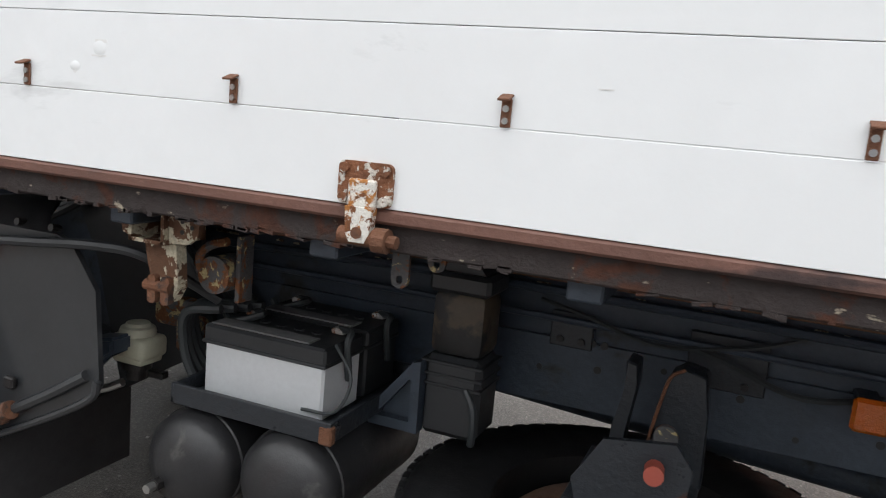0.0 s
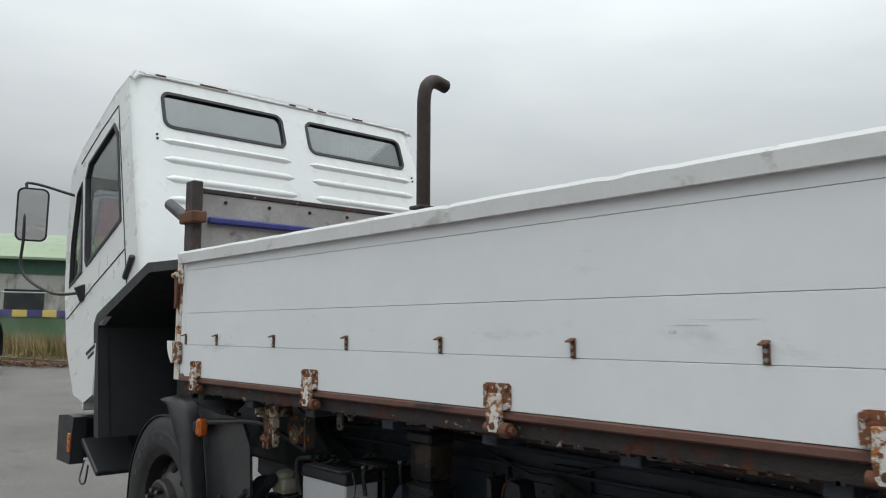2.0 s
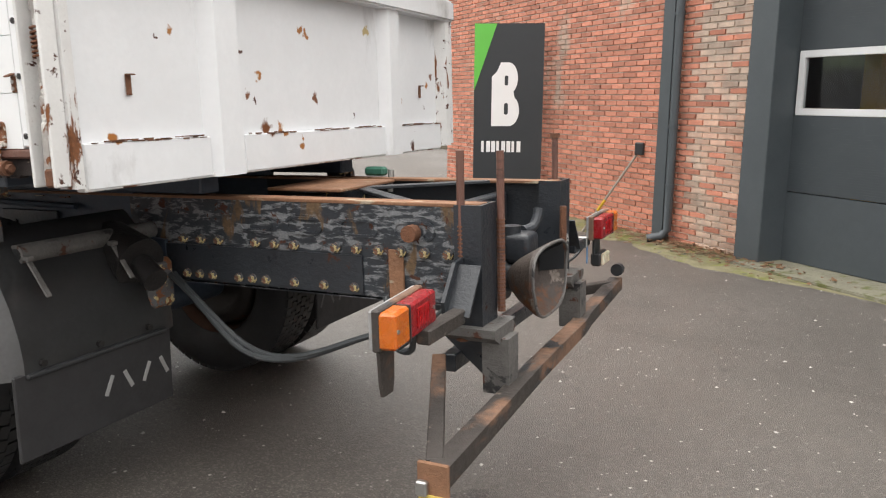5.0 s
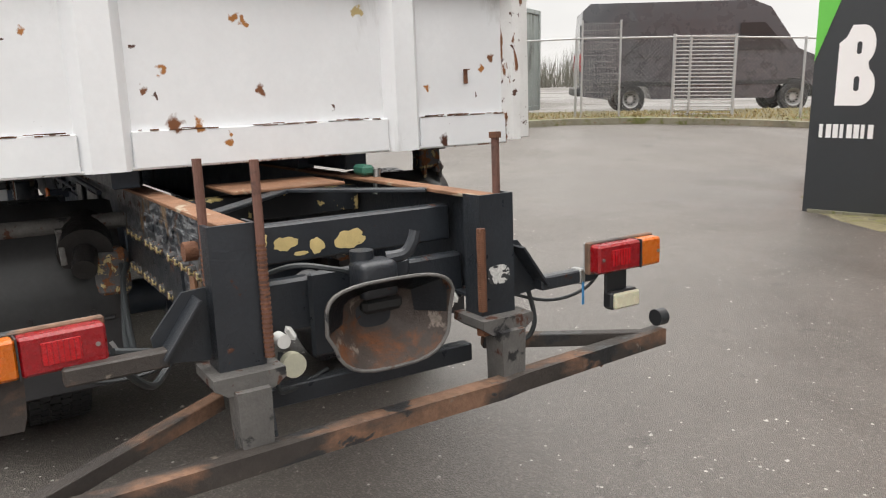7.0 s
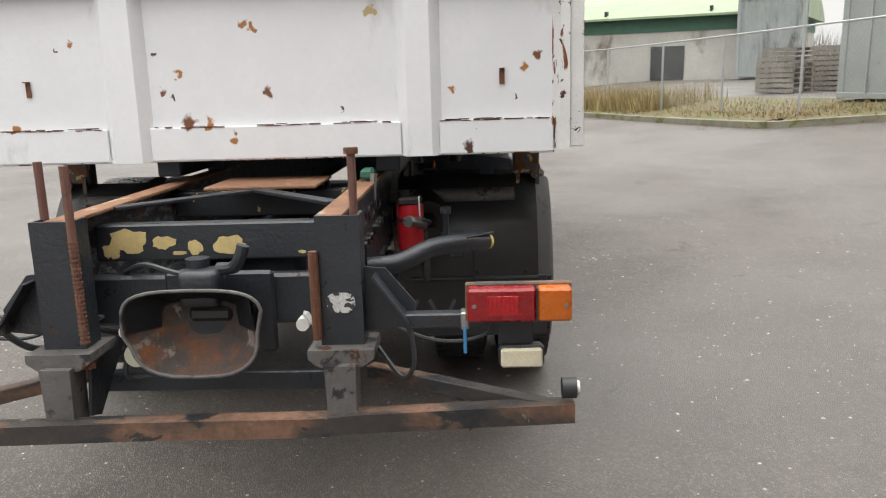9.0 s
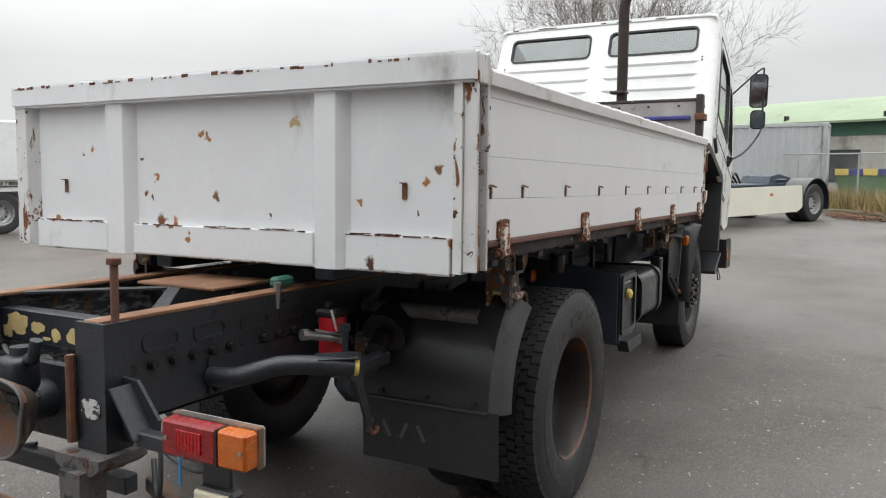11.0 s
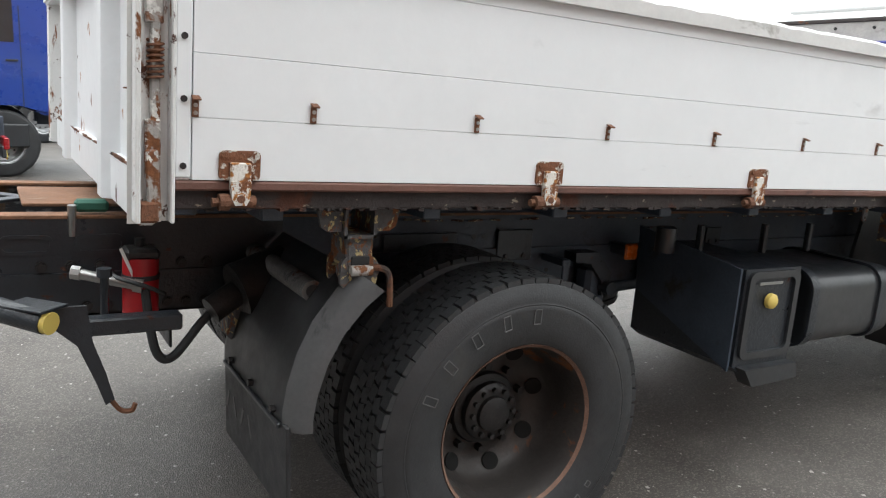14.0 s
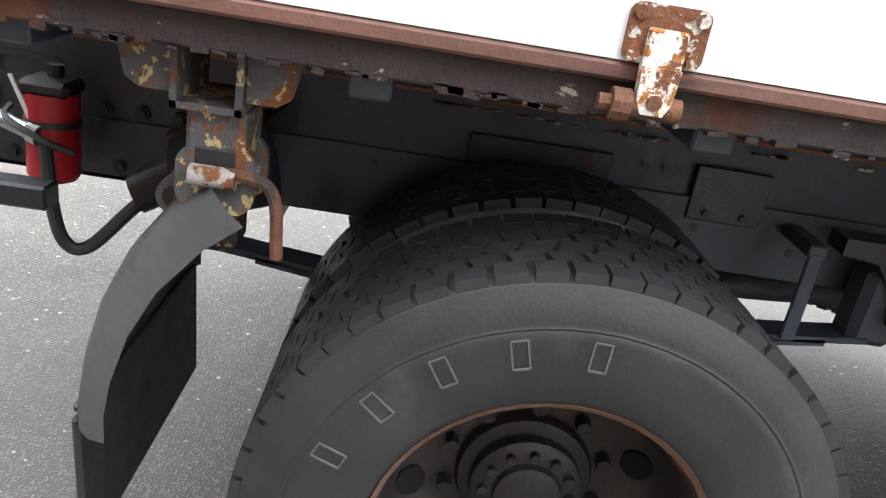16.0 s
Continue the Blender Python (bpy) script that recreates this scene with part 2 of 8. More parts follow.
M_RUB = surf("rubber_flap", (0.024, 0.024, 0.026), 0.55, var=0.3, scale=6, bump=0.1)
M_PLATE = surf("worn_letter_plain", (0.28, 0.28, 0.28), 0.5, var=0.2)
M_CABW = surf("cab_white_paint", (0.76, 0.775, 0.765), 0.3, var=0.04, scale=2, bump=0.02, bscale=20, coat=0.3, layers=[((0.55, 0.55, 0.53), 0.66, 0.1, 3, 0.5, DOWN), (RUSTD, 0.765, 0.015, 14, 0.9, ONE)])
M_GASK = surf("window_rubber", (0.016, 0.017, 0.018), 0.5)
# near-black colour for the shade inside openings that are not cut
M_VOID = surf("sooty_hole", (0.003, 0.003, 0.003), 0.95, var=0.1, bump=0)
M_BLACK = surf("black_plastic", (0.025, 0.027, 0.030), 0.45, var=0.2)
M_PIPE = surf("exhaust_brown", (0.045, 0.033, 0.028), 0.6, metal=0.4, var=0.35, scale=6, bump=0.3, layers=[(RUSTD, 0.55, 0.1, 7, 0.9, DOWN)])
M_BOARD = surf("weathered_headboard", (0.40, 0.385, 0.37), 0.65, var=0.25, scale=5, bump=0.2, bscale=40, layers=[((0.22, 0.20, 0.19), 0.58, 0.12, 6, 0.8, ONE), ((0.62, 0.61, 0.6), 0.62, 0.08, 3, 0.6, ONE)])
M_POSTD = surf("dark_rusty_post", (0.05, 0.04, 0.037), 0.7, var=0.35, scale=9, bump=0.4, layers=[(RUST, 0.58, 0.06, 9, 0.9, ONE), ((0.3, 0.28, 0.26), 0.66, 0.03, 14, 0.8, ONE)])
M_BLUE = surf("blue_strap", (0.045, 0.05, 0.22), 0.55, var=0.25, scale=9, layers=[(RUST, 0.64, 0.03, 12, 0.9, ONE)])
M_BATT = surf("battery_white_case", (0.56, 0.575, 0.59), 0.4, var=0.08, scale=6, bump=0.05)
M_TANKB = surf("air_tank_black", (0.022, 0.022, 0.024), 0.40, var=0.3, scale=6, bump=0.12, layers=[((0.11, 0.108, 0.10), 0.60, 0.16, 9, 0.8, ONE)])
M_RESV = surf("yellowed_plastic", (0.50, 0.49, 0.38), 0.45, var=0.15, scale=9)
M_CANIS = surf("brown_filter", (0.10, 0.075, 0.05), 0.5, var=0.3, scale=8, layers=[((0.02, 0.02, 0.021), 0.5, 0.05, 3, 0.5, ONE)])
M_RED = surf("red_filter_paint", (0.42, 0.014, 0.020), 0.35, var=0.2, scale=9, layers=[(RUSTD, 0.64, 0.04, 12, 0.8, ONE)])
M_YEL = surf("yellow_cap", (0.68, 0.52, 0.13), 0.5, var=0.1)
M_STEEL = surf("bare_steel", (0.42, 0.42, 0.41), 0.35, metal=0.9, var=0.2, scale=12)
M_WHITE = surf("white_plastic", (0.72, 0.72, 0.70), 0.45, var=0.08)
M_HOSE = surf("hose_rubber", (0.035, 0.04, 0.043), 0.5, var=0.2)
M_GREEN = surf("green_tape", (0.03, 0.13, 0.09), 0.6, var=0.2)
M_TOWPL = surf("coupling_mouth", (0.06, 0.045, 0.038), 0.6, var=0.4, scale=7, bump=0.4, layers=[(RUST, 0.5, 0.12, 5, 0.85, ONE), ((0.25, 0.21, 0.18), 0.62, 0.05, 9, 0.7, ONE)])


def lens(name, col):
    m = surf(name, col, 0.26, var=0.15, scale=10, bump=0.35, bscale=160, coat=0.15)
    m.node_tree.nodes["Principled BSDF"].inputs["Subsurface Weight"].default_value = 0.15
    return m


M_LORANGE, M_LRED, M_LCLEAR = lens("orange_lens", (0.52, 0.12, 0.008)), lens("red_lens", (0.26, 0.005, 0.009)), lens("clear_lens", (0.62, 0.58, 0.44))


M_LREDB = lens("bright_red_reflector", (0.50, 0.008, 0.014))


def glass(name, tint, rough=0.03, ior=1.45):
    m = bpy.data.materials.new(name)
    m.use_nodes = True
    b = m.node_tree.nodes["Principled BSDF"]
    b.inputs["Base Color"].default_value = (*tint, 1)
    b.inputs["Transmission Weight"].default_value, b.inputs["Roughness"].default_value, b.inputs["IOR"].default_value = 1.0, rough, ior
    return m


M_GLASS = glass("window_glass", (0.62, 0.64, 0.65))
M_DARKGLASS = surf("dark_window", (0.03, 0.033, 0.036), 0.06, var=0.2, bump=0)
M_MIRROR = surf("mirror_glass", (0.75, 0.77, 0.78), 0.03, metal=1.0, var=0.02, bump=0)


# ---- mesh helpers ----
def box(bm, c, s, bev=0.0, rot=None, seg=1):
    m = Matrix.Translation(c) @ (rot.to_4x4() if rot is not None else Matrix()) @ Matrix.Diagonal((*s, 1))
    g = bmesh.ops.create_cube(bm, size=1.0, matrix=m)
    if bev:
        es = list({e for v in g["verts"] for e in v.link_edges})
        bmesh.ops.bevel(bm, geom=es, offset=bev, segments=seg, affect="EDGES", profile=0.5)


def cyl(bm, a, b, r, n=16, r2=None):
    a, b = Vector(a), Vector(b)
    d = b - a
    m = Matrix.Translation((a + b) / 2) @ d.to_track_quat("Z", "Y").to_matrix().to_4x4()
    bmesh.ops.create_cone(bm, cap_ends=True, segments=n, radius1=r, radius2=r if r2 is None else r2, depth=d.length, matrix=m)


def tube(bm, pts, r, n=10):
    pts = [Vector(p) for p in pts]
    rings, side = [], None
    for i, p in enumerate(pts):
        d = (pts[min(i + 1, len(pts) - 1)] - pts[max(i - 1, 0)]).normalized()
        if side is None:
            side = d.orthogonal().normalized()
        side = (side - d * side.dot(d)).normalized()
        up = d.cross(side)
        rr = r[i] if isinstance(r, (list, tuple)) else r
        rings.append([bm.verts.new(p + rr * (math.cos(2 * math.pi * k / n) * side + math.sin(2 * math.pi * k / n) * up)) for k in range(n)])
    for a, b in zip(rings, rings[1:]):
        for k in range(n):
            bm.faces.new((a[k], a[(k + 1) % n], b[(k + 1) % n], b[k]))
    bm.faces.new(rings[0][::-1])
    bm.faces.new(rings[-1])


def curve(pts, steps=6):
    """A smooth line through the points."""
    P = [Vector(p) for p in pts]
    P = [2 * P[0] - P[1]] + P + [2 * P[-1] - P[-2]]
    res = []
    for i in range(1, len(P) - 2):
        for k in range(steps):
            t = k / steps
            a, b, c, d = P[i - 1:i + 3]
            res.append(0.5 * (2 * b + (c - a) * t + (2 * a - 5 * b + 4 * c - d) * t * t + (3 * b - a - 3 * c + d) * t ** 3))
    return res + [P[-2]]


def lathe(bm, prof, n, m=None, closed=False):
    """Turns (radius, along y) round the y axis."""
    m = m or Matrix()
    rings = [[bm.verts.new(m @ Vector((r * math.cos(2 * math.pi * k / n), y, r * math.sin(2 * math.pi * k / n)))) for k in range(n)] for r, y in prof]
    pairs = list(zip(rings, rings[1:])) + ([(rings[-1], rings[0])] if closed else [])
    for a, b in pairs:
        for k in range(n):
            bm.faces.new((a[k], b[k], b[(k + 1) % n], a[(k + 1) % n]))
    return rings


def prism(bm, poly, f0, f1):
    """A solid between a polygon mapped by f0 and by f1."""
    a, b = [bm.verts.new(f0(*p)) for p in poly], [bm.verts.new(f1(*p)) for p in poly]
    bm.faces.new(a[::-1])
    bm.faces.new(b)
    for i in range(len(poly)):
        j = (i + 1) % len(poly)
        bm.faces.new((a[i], a[j], b[j], b[i]))


def plate_xz(bm, poly, y0, y1):
    prism(bm, poly, lambda x, z: (x, y0, z), lambda x, z: (x, y1, z))


def plate_yz(bm, poly, x0, x1):
    prism(bm, poly, lambda y, z: (x0, y, z), lambda y, z: (x1, y, z))


def plate_xy(bm, poly, z0, z1):
    prism(bm, poly, lambda x, y: (x, y, z0), lambda x, y: (x, y, z1))


def rrect(cx, cy, w, h, r, n=5):
    res = []
    for sx, sy, a0 in ((1, 1, 0), (-1, 1, 90), (-1, -1, 180), (1, -1, 270)):
        for k in range(n + 1):
            a = radians(a0 + 90 * k / n)
            res.append((cx + sx * (w / 2 - r) + r * math.cos(a), cy + sy * (h / 2 - r) + r * math.sin(a)))
    return res


def sheet(bm, outline, holes, f, thick):
    """A flat panel with openings: polygons in (u, w), mapped into space by f(u, w, depth)."""
    from mathutils.geometry import tessellate_polygon
    loops = [outline] + list(holes)
    flat = [p for lp in loops for p in lp]
    tris = tessellate_polygon([[Vector((*p, 0)) for p in lp] for lp in loops])
    front, back = [bm.verts.new(f(*p, 0)) for p in flat], [bm.verts.new(f(*p, thick)) for p in flat]
    for t in tris:
        bm.faces.new([front[i] for i in t])
        bm.faces.new([back[i] for i in t][::-1])
    k = 0
    for lp in loops:
        for i in range(len(lp)):
            a, b = k + i, k + (i + 1) % len(lp)
            bm.faces.new((front[a], front[b], back[b], back[a]))
        k += len(lp)


def ring(bm, outer, inner, f, d0, d1):
    n = len(outer)
    vs = [[bm.verts.new(f(*p, d)) for p in lp] for lp, d in ((outer, d0), (outer, d1), (inner, d1), (inner, d0))]
    for a, b in zip(vs, vs[1:] + vs[:1]):
        for i in range(n):
            bm.faces.new((a[i], a[(i + 1) % n], b[(i + 1) % n], b[i]))


def mesh_of(name, bm, material, angle=35):
    bmesh.ops.recalc_face_normals(bm, faces=bm.faces[:])
    me = bpy.data.meshes.new(name)
    bm.to_mesh(me)
    bm.free()
    me.materials.append(material)
    me.polygons.foreach_set("use_smooth", [True] * len(me.polygons))
    me.set_sharp_from_angle(angle=radians(angle))
    return me


def part(name, bm, material, parent, label="", angle=35):
    ob = new(name, mesh_of(name, bm, material, angle) if isinstance(bm, bmesh.types.BMesh) else bm)
    ob.parent = parent
    return tagged(ob, label)


def again(ob, parent, loc=(0, 0, 0), rz=0.0, name=None):
    """Another part on the same mesh."""
    o = new(name or ob.name.split(".")[0], ob.data)
    o.parent, o.location, o.rotation_euler = parent, loc, (0, 0, rz)
    return o


def B():
    return bmesh.new()


def one(f, *a, **k):
    bm = B()
    f(bm, *a, **k)
    return bm


# ---- the ground and its rise beyond the yard ----
def smooth(a, b, v):
    t = min(1, max(0, (v - a) / (b - a)))
    return t * t * (3 - 2 * t)


def height(x, y):
    return 0.016 + 0.5 * smooth(3.5, 10.5, y) * smooth(3.0, 9.5, -x)


# ---- the tipper truck ----
truck = tagged(new("tipper_truck"), "old white tipper truck with rusty dropside bed and tilted cab", "truck")
truck.matrix_world = LIE
for side in (-1, 1):
    s = side
    # dropside board: four extruded planks, a top cap and an end strip
    board = part("side_board", one(box, (-4.255, s * 1.208, 1.66), (0.045, 0.034, 0.56), 0.003), M_ALU, truck, "white painted aluminium dropside board with scuffs")
    for z0, z1 in ((1.372, 1.5178), (1.519, 1.6653), (1.6665, 1.8678), (1.869, 1.930)):
        part("plank", one(box, (-2.1775, s * 1.210, (z0 + z1) / 2), (4.105, 0.030, z1 - z0), 0.0010), M_ALU, board)
    part("end_strip", one(box, (-0.104, s * 1.211, 1.655), (0.036, 0.032, 0.555), 0.003), M_ALU, board)
    bm = B()
    random.seed(5 + s)
    n = 160
    prof = [(-0.043, 1.906), (-0.046, 1.950), (-0.039, 1.961), (0.024, 1.963), (0.030, 1.957), (0.030, 1.906)]
    dents = [(random.uniform(-4.2, -0.3), random.uniform(0.012, 0.04), random.uniform(0.001, 0.0045)) for _ in range(14)]
    rings = []
    for i in range(n + 1):
        x = -4.29 + (4.29 - 0.085) * i / n
        d = sum(a * math.exp(-((x - c) / w) ** 2) for c, w, a in dents) + 0.0012 * noise.noise(Vector((x * 5, s, 0)))
        rings.append([bm.verts.new((x, s * (1.205 - dy - d * 0.4 * (dy < 0)), z - d * (z > 1.94))) for dy, z in prof])
    for a, b in zip(rings, rings[1:]):
        for k in range(6):
            bm.faces.new((a[k], a[(k + 1) % 6], b[(k + 1) % 6], b[k]))
    bm.faces.new(rings[0])
    bm.faces.new(rings[-1][::-1])
    part("top_cap", bm, M_CAP, board, "dented white top cap")
    for z in (1.405, 1.56, 1.70, 1.83):
        part("bolt", one(cyl, (-0.104, s * 1.226, z), (-0.104, s * 1.231, z), 0.008, 8), M_HUB, board)
    # rope hooks
    hook = None
    for x in (-0.13, -0.42, -0.91, -1.405, -1.90, -2.40, -2.89, -3.39, -3.89, -4.215):
        if hook is None:
            bm = B()
            box(bm, (0, s * 1.2275, 1.5405), (0.016, 0.005, 0.043), 0.0015)
            box(bm, (0, s * 1.2375, 1.5635), (0.019, 0.024, 0.004), 0.001, Euler((s * -0.35, 0, 0)).to_matrix())
            hook = part("rope_hook", bm, M_RUST, truck, "small rusty bent steel rope hook")
            hook.location.x = x
            for z in (1.529, 1.547):
                rv = part("rivet", one(cyl, (0, s * 1.229, z), (0, s * 1.233, z), 0.0052, 8), M_STEEL, hook)
            rivets = [c for c in hook.children]
        else:
            h = again(hook, truck, (x, 0, 0))
            for rv in rivets:
                again(rv, h)
    # drop hinges
    hinge = None
    for x in (-0.237, -1.186, -2.163, -3.117, -4.09):
        if hinge is None:
            bm = B()
            plate_xz(bm, rrect(0, 1.409, 0.100, 0.072, 0.012), s * 1.224, s * 1.233)
            for bx, bz in ((-0.038, 1.433), (0.038, 1.433), (-0.038, 1.384), (0.038, 1.384)):
                cyl(bm, (bx, s * 1.23, bz), (bx, s * 1.238, bz), 0.009, 8)
            hinge = part("drop_hinge", bm, M_HINGEB, truck, "rusty drop hinge with flaking white paint")
            bm = B()
            box(bm, (0, s * 1.238, 1.392), (0.050, 0.012, 0.050), 0.003)
            plate_xz(bm, [(-0.025, 1.372), (-0.022, 1.330), (-0.014, 1.314), (0.014, 1.314), (0.022, 1.330), (0.025, 1.372)], s * 1.230, s * 1.249)
            pieces = [part("strap", bm, M_HINGE, hinge)]
            bm = B()
            cyl(bm, (-0.038, s * 1.234, 1.322), (0.026, s * 1.234, 1.322), 0.015, 14)
            cyl(bm, (0.026, s * 1.232, 1.320), (0.050, s * 1.232, 1.320), 0.021, 10)
            cyl(bm, (0.050, s * 1.232, 1.320), (0.066, s * 1.232, 1.320), 0.011, 8)
            pieces.append(part("knuckle", bm, M_RUST, hinge))
            pieces.append(part("pin", one(cyl, (0, s * 1.248, 1.330), (0, s * 1.252, 1.330), 0.010, 10), M_RUST, hinge))
            hinge.location.x = x
        else:
            h = again(hinge, truck, (x, 0, 0))
            for p in pieces:
                again(p, h)
    # rusty side rail, channel under it and the sill
    bm = B()
    box(bm, (-2.185, s * 1.203, 1.3585), (4.20, 0.048, 0.025), 0.005)
    part("side_rail", bm, M_RAIL, truck, "brown rusted steel side rail under the board")
    bm = B()
    box(bm, (-2.185, s * 1.182, 1.3215), (4.19, 0.034, 0.049), 0.004)
    for k in range(130):
        x = random.uniform(-4.2, -0.15)
        w = random.uniform(0.006, 0.035)
        box(bm, (x, s * 1.184, 1.297 + random.uniform(-0.003, 0.003)), (w, 0.030, random.uniform(0.004, 0.011)), 0.001, Euler((0, random.uniform(-0.15, 0.15), 0)).to_matrix())
    part("sill", bm, M_SILL, truck, "dark sill with flaking paint and crust")
    # rear corner post with the latch in its channel
    bm = B()
    box(bm, (-0.080, s * 1.215, 1.64), (0.010, 0.050, 0.74), 0.003)
    box(bm, (-0.004, s * 1.212, 1.64), (0.012, 0.052, 0.74), 0.003)
    box(bm, (-0.042, s * 1.190, 1.64), (0.070, 0.008, 0.74), 0.0)
    box(bm, (-0.042, s * 1.212, 1.955), (0.075, 0.050, 0.10), 0.004)
    post = part("corner_post", bm, M_EDGE, truck, "white corner post with rusted edges")
    bm = B()
    box(bm, (-0.042, s * 1.203, 1.80), (0.040, 0.020, 0.16), 0.004)
    box(bm, (-0.045, s * 1.203, 1.62), (0.022, 0.018, 0.24), 0.004)
    box(bm, (-0.040, s * 1.205, 1.44), (0.034, 0.022, 0.14), 0.004)
    box(bm, (-0.040, s * 1.215, 1.36), (0.030, 0.020, 0.16), 0.004, Euler((0, 0.06, 0)).to_matrix())
    part("latch_rod", bm, M_LATCH, post, "worn steel latch rod")
    coil = [(-0.045 + 0.017 * math.cos(a), s * 1.206 + 0.015 * math.sin(a), 1.60 + 0.012 * a / 6.283) for a in np.linspace(0, 6.283 * 7, 84)]
    part("spring", one(tube, coil, 0.0035, 5), M_RUST, post)
    part("latch_tip", one(box, (-0.030, s * 1.215, 1.295), (0.045, 0.030, 0.05), 0.006), M_RUST, post)
    # front corner post of the bed
    bm = B()
    box(bm, (-4.310, s * 1.205, 1.66), (0.055, 0.05, 0.62), 0.004)
    fp = part("front_post", bm, M_POSTW, truck, "rust streaked white front post")
    bm = B()
    box(bm, (-4.29, s * 1.232, 1.842), (0.055, 0.018, 0.07), 0.008)
    cyl(bm, (-4.34, s * 1.245, 1.85), (-4.28, s * 1.245, 1.855), 0.014, 10)
    part("latch", bm, M_HINGE, fp)
    bm = B()
    plate_xz(bm, [(-4.335, 1.86), (-4.315, 1.875), (-4.295, 1.86), (-4.303, 1.72), (-4.312, 1.69), (-4.325, 1.69), (-4.325, 1.76)], s * 1.236, s * 1.246)
    part("latch_handle", bm, M_RUST, fp, "rusty hanging latch handle")
    for z in (1.60, 1.735, 1.93):
        part("bolt", one(cyl, (-4.295, s * 1.229, z), (-4.295, s * 1.234, z), 0.007, 8), M_HUB, fp)
    bm = B()
    plate_xz(bm, [(-4.335, 1.532), (-4.262, 1.532), (-4.252, 1.522), (-4.252, 1.438), (-4.262, 1.430), (-4.335, 1.430)], s * 1.230, s * 1.242)
    part("corner_plate", bm, M_HINGEB, fp, "rusty corner plate")
    bm = B()
    plate_xz(bm, [(-4.405, 1.535), (-4.335, 1.533), (-4.335, 1.432), (-4.350, 1.430), (-4.385, 1.465), (-4.402, 1.50)], s * 1.228, s * 1.240)
    part("white_tongue", bm, M_WHITE, fp)

# bed floor, cross beams and long beams
bm = B()
box(bm, (-2.24, 0, 1.350), (4.30, 2.35, 0.03), 0)
floor_ = part("bed_floor", bm, M_SILL, truck, "dark steel bed floor")
for x in np.linspace(-4.2, -0.35, 9):
    part("cross_beam", one(box, (float(x), 0, 1.295), (0.06, 2.30, 0.075), 0.004), M_CHAS, truck)
for s in (-1, 1):
    part("long_beam", one(box, (-2.24, s * 0.46, 1.215), (4.1, 0.10, 0.085), 0.006), M_CHAS, truck)
part("rear_beam", one(box, (-0.10, 0, 1.315), (0.10, 2.36, 0.07), 0.004), M_CHAS, truck)

# tailgate
bm = B()
box(bm, (-0.055, 0, 1.63), (0.02, 2.36, 0.73), 0.0)
tail = part("tailgate", bm, M_TAIL, truck, "white steel tailgate with rust spots")
bm = B()
plate_xy(bm, [(-0.065, -1.235), (0.018, -1.235), (0.024, -1.22), (0.024, 1.22), (0.018, 1.235), (-0.065, 1.235)], 1.905, 2.010)
bmesh.ops.bevel(bm, geom=[e for e in bm.edges if abs(e.verts[0].co.z - e.verts[1].co.z) < 1e-4], offset=0.010, segments=2, affect="EDGES")
cap = part("top_beam", bm, M_TAIL, tail)
bm = B()
random.seed(9)
for k in range(55):
    y = random.uniform(-1.2, 1.2)
    w = random.uniform(0.006, 0.05)
    box(bm, (0.0233, y, 1.997 - random.uniform(0, 0.006)), (0.004, w * 0.7, random.uniform(0.004, 0.014)), 0)
part("rust_edge", bm, M_RUST, tail, "chipped rusty top edge")["kind"] = "stuff"
for y, w in ((-0.54, 0.135), (0.61, 0.12)):
    bm = B()
    prism(bm, [(-0.05, -w / 2 - 0.028), (-0.006, -w / 2 + 0.004), (0.002, -w / 2 + 0.014), (0.002, w / 2 - 0.014), (-0.006, w / 2 - 0.004), (-0.05, w / 2 + 0.028)], lambda x, yy: (x, y + yy, 1.247), lambda x, yy: (x, y + yy, 1.907))
    part("rib", bm, M_TAIL, tail)
for s in (-1, 1):
    bm = B()
    plate_xy(bm, [(-0.05, s * 1.120), (0.006, s * 1.150), (0.012, s * 1.185), (-0.05, s * 1.186)], 1.262, 1.907)
    part("side_flange", bm, M_EDGE, tail)
    bm = B()
    box(bm, (-0.040, s * 0.93, 1.541), (0.005, 0.020, 0.058), 0.0015)
    box(bm, (-0.030, s * 0.93, 1.571), (0.024, 0.020, 0.004), 0.001)
    part("rope_hook", bm, M_RUST, tail)
for y0, y1 in ((-1.125, -0.625), (-0.455, 0.535), (0.685, 1.125)):
    bm = B()
    box(bm, (-0.034, (y0 + y1) / 2, 1.316), (0.030, y1 - y0, 0.130), 0.004)
    part("lower_strip", bm, M_TAIL, tail)
    bm = B()
    for k in range(26):
        y = random.uniform(y0 + 0.02, y1 - 0.02)
        box(bm, (-0.020, y, 1.383 + random.uniform(-0.004, 0.003)), (0.006, random.uniform(0.01, 0.07), random.uniform(0.002, 0.005)), 0)
    part("rust_seam", bm, M_RUST, tail)["kind"] = "stuff"
part("lower_edge", one(box, (-0.040, 0, 1.253), (0.036, 2.26, 0.012), 0.003), M_EDGE, tail)

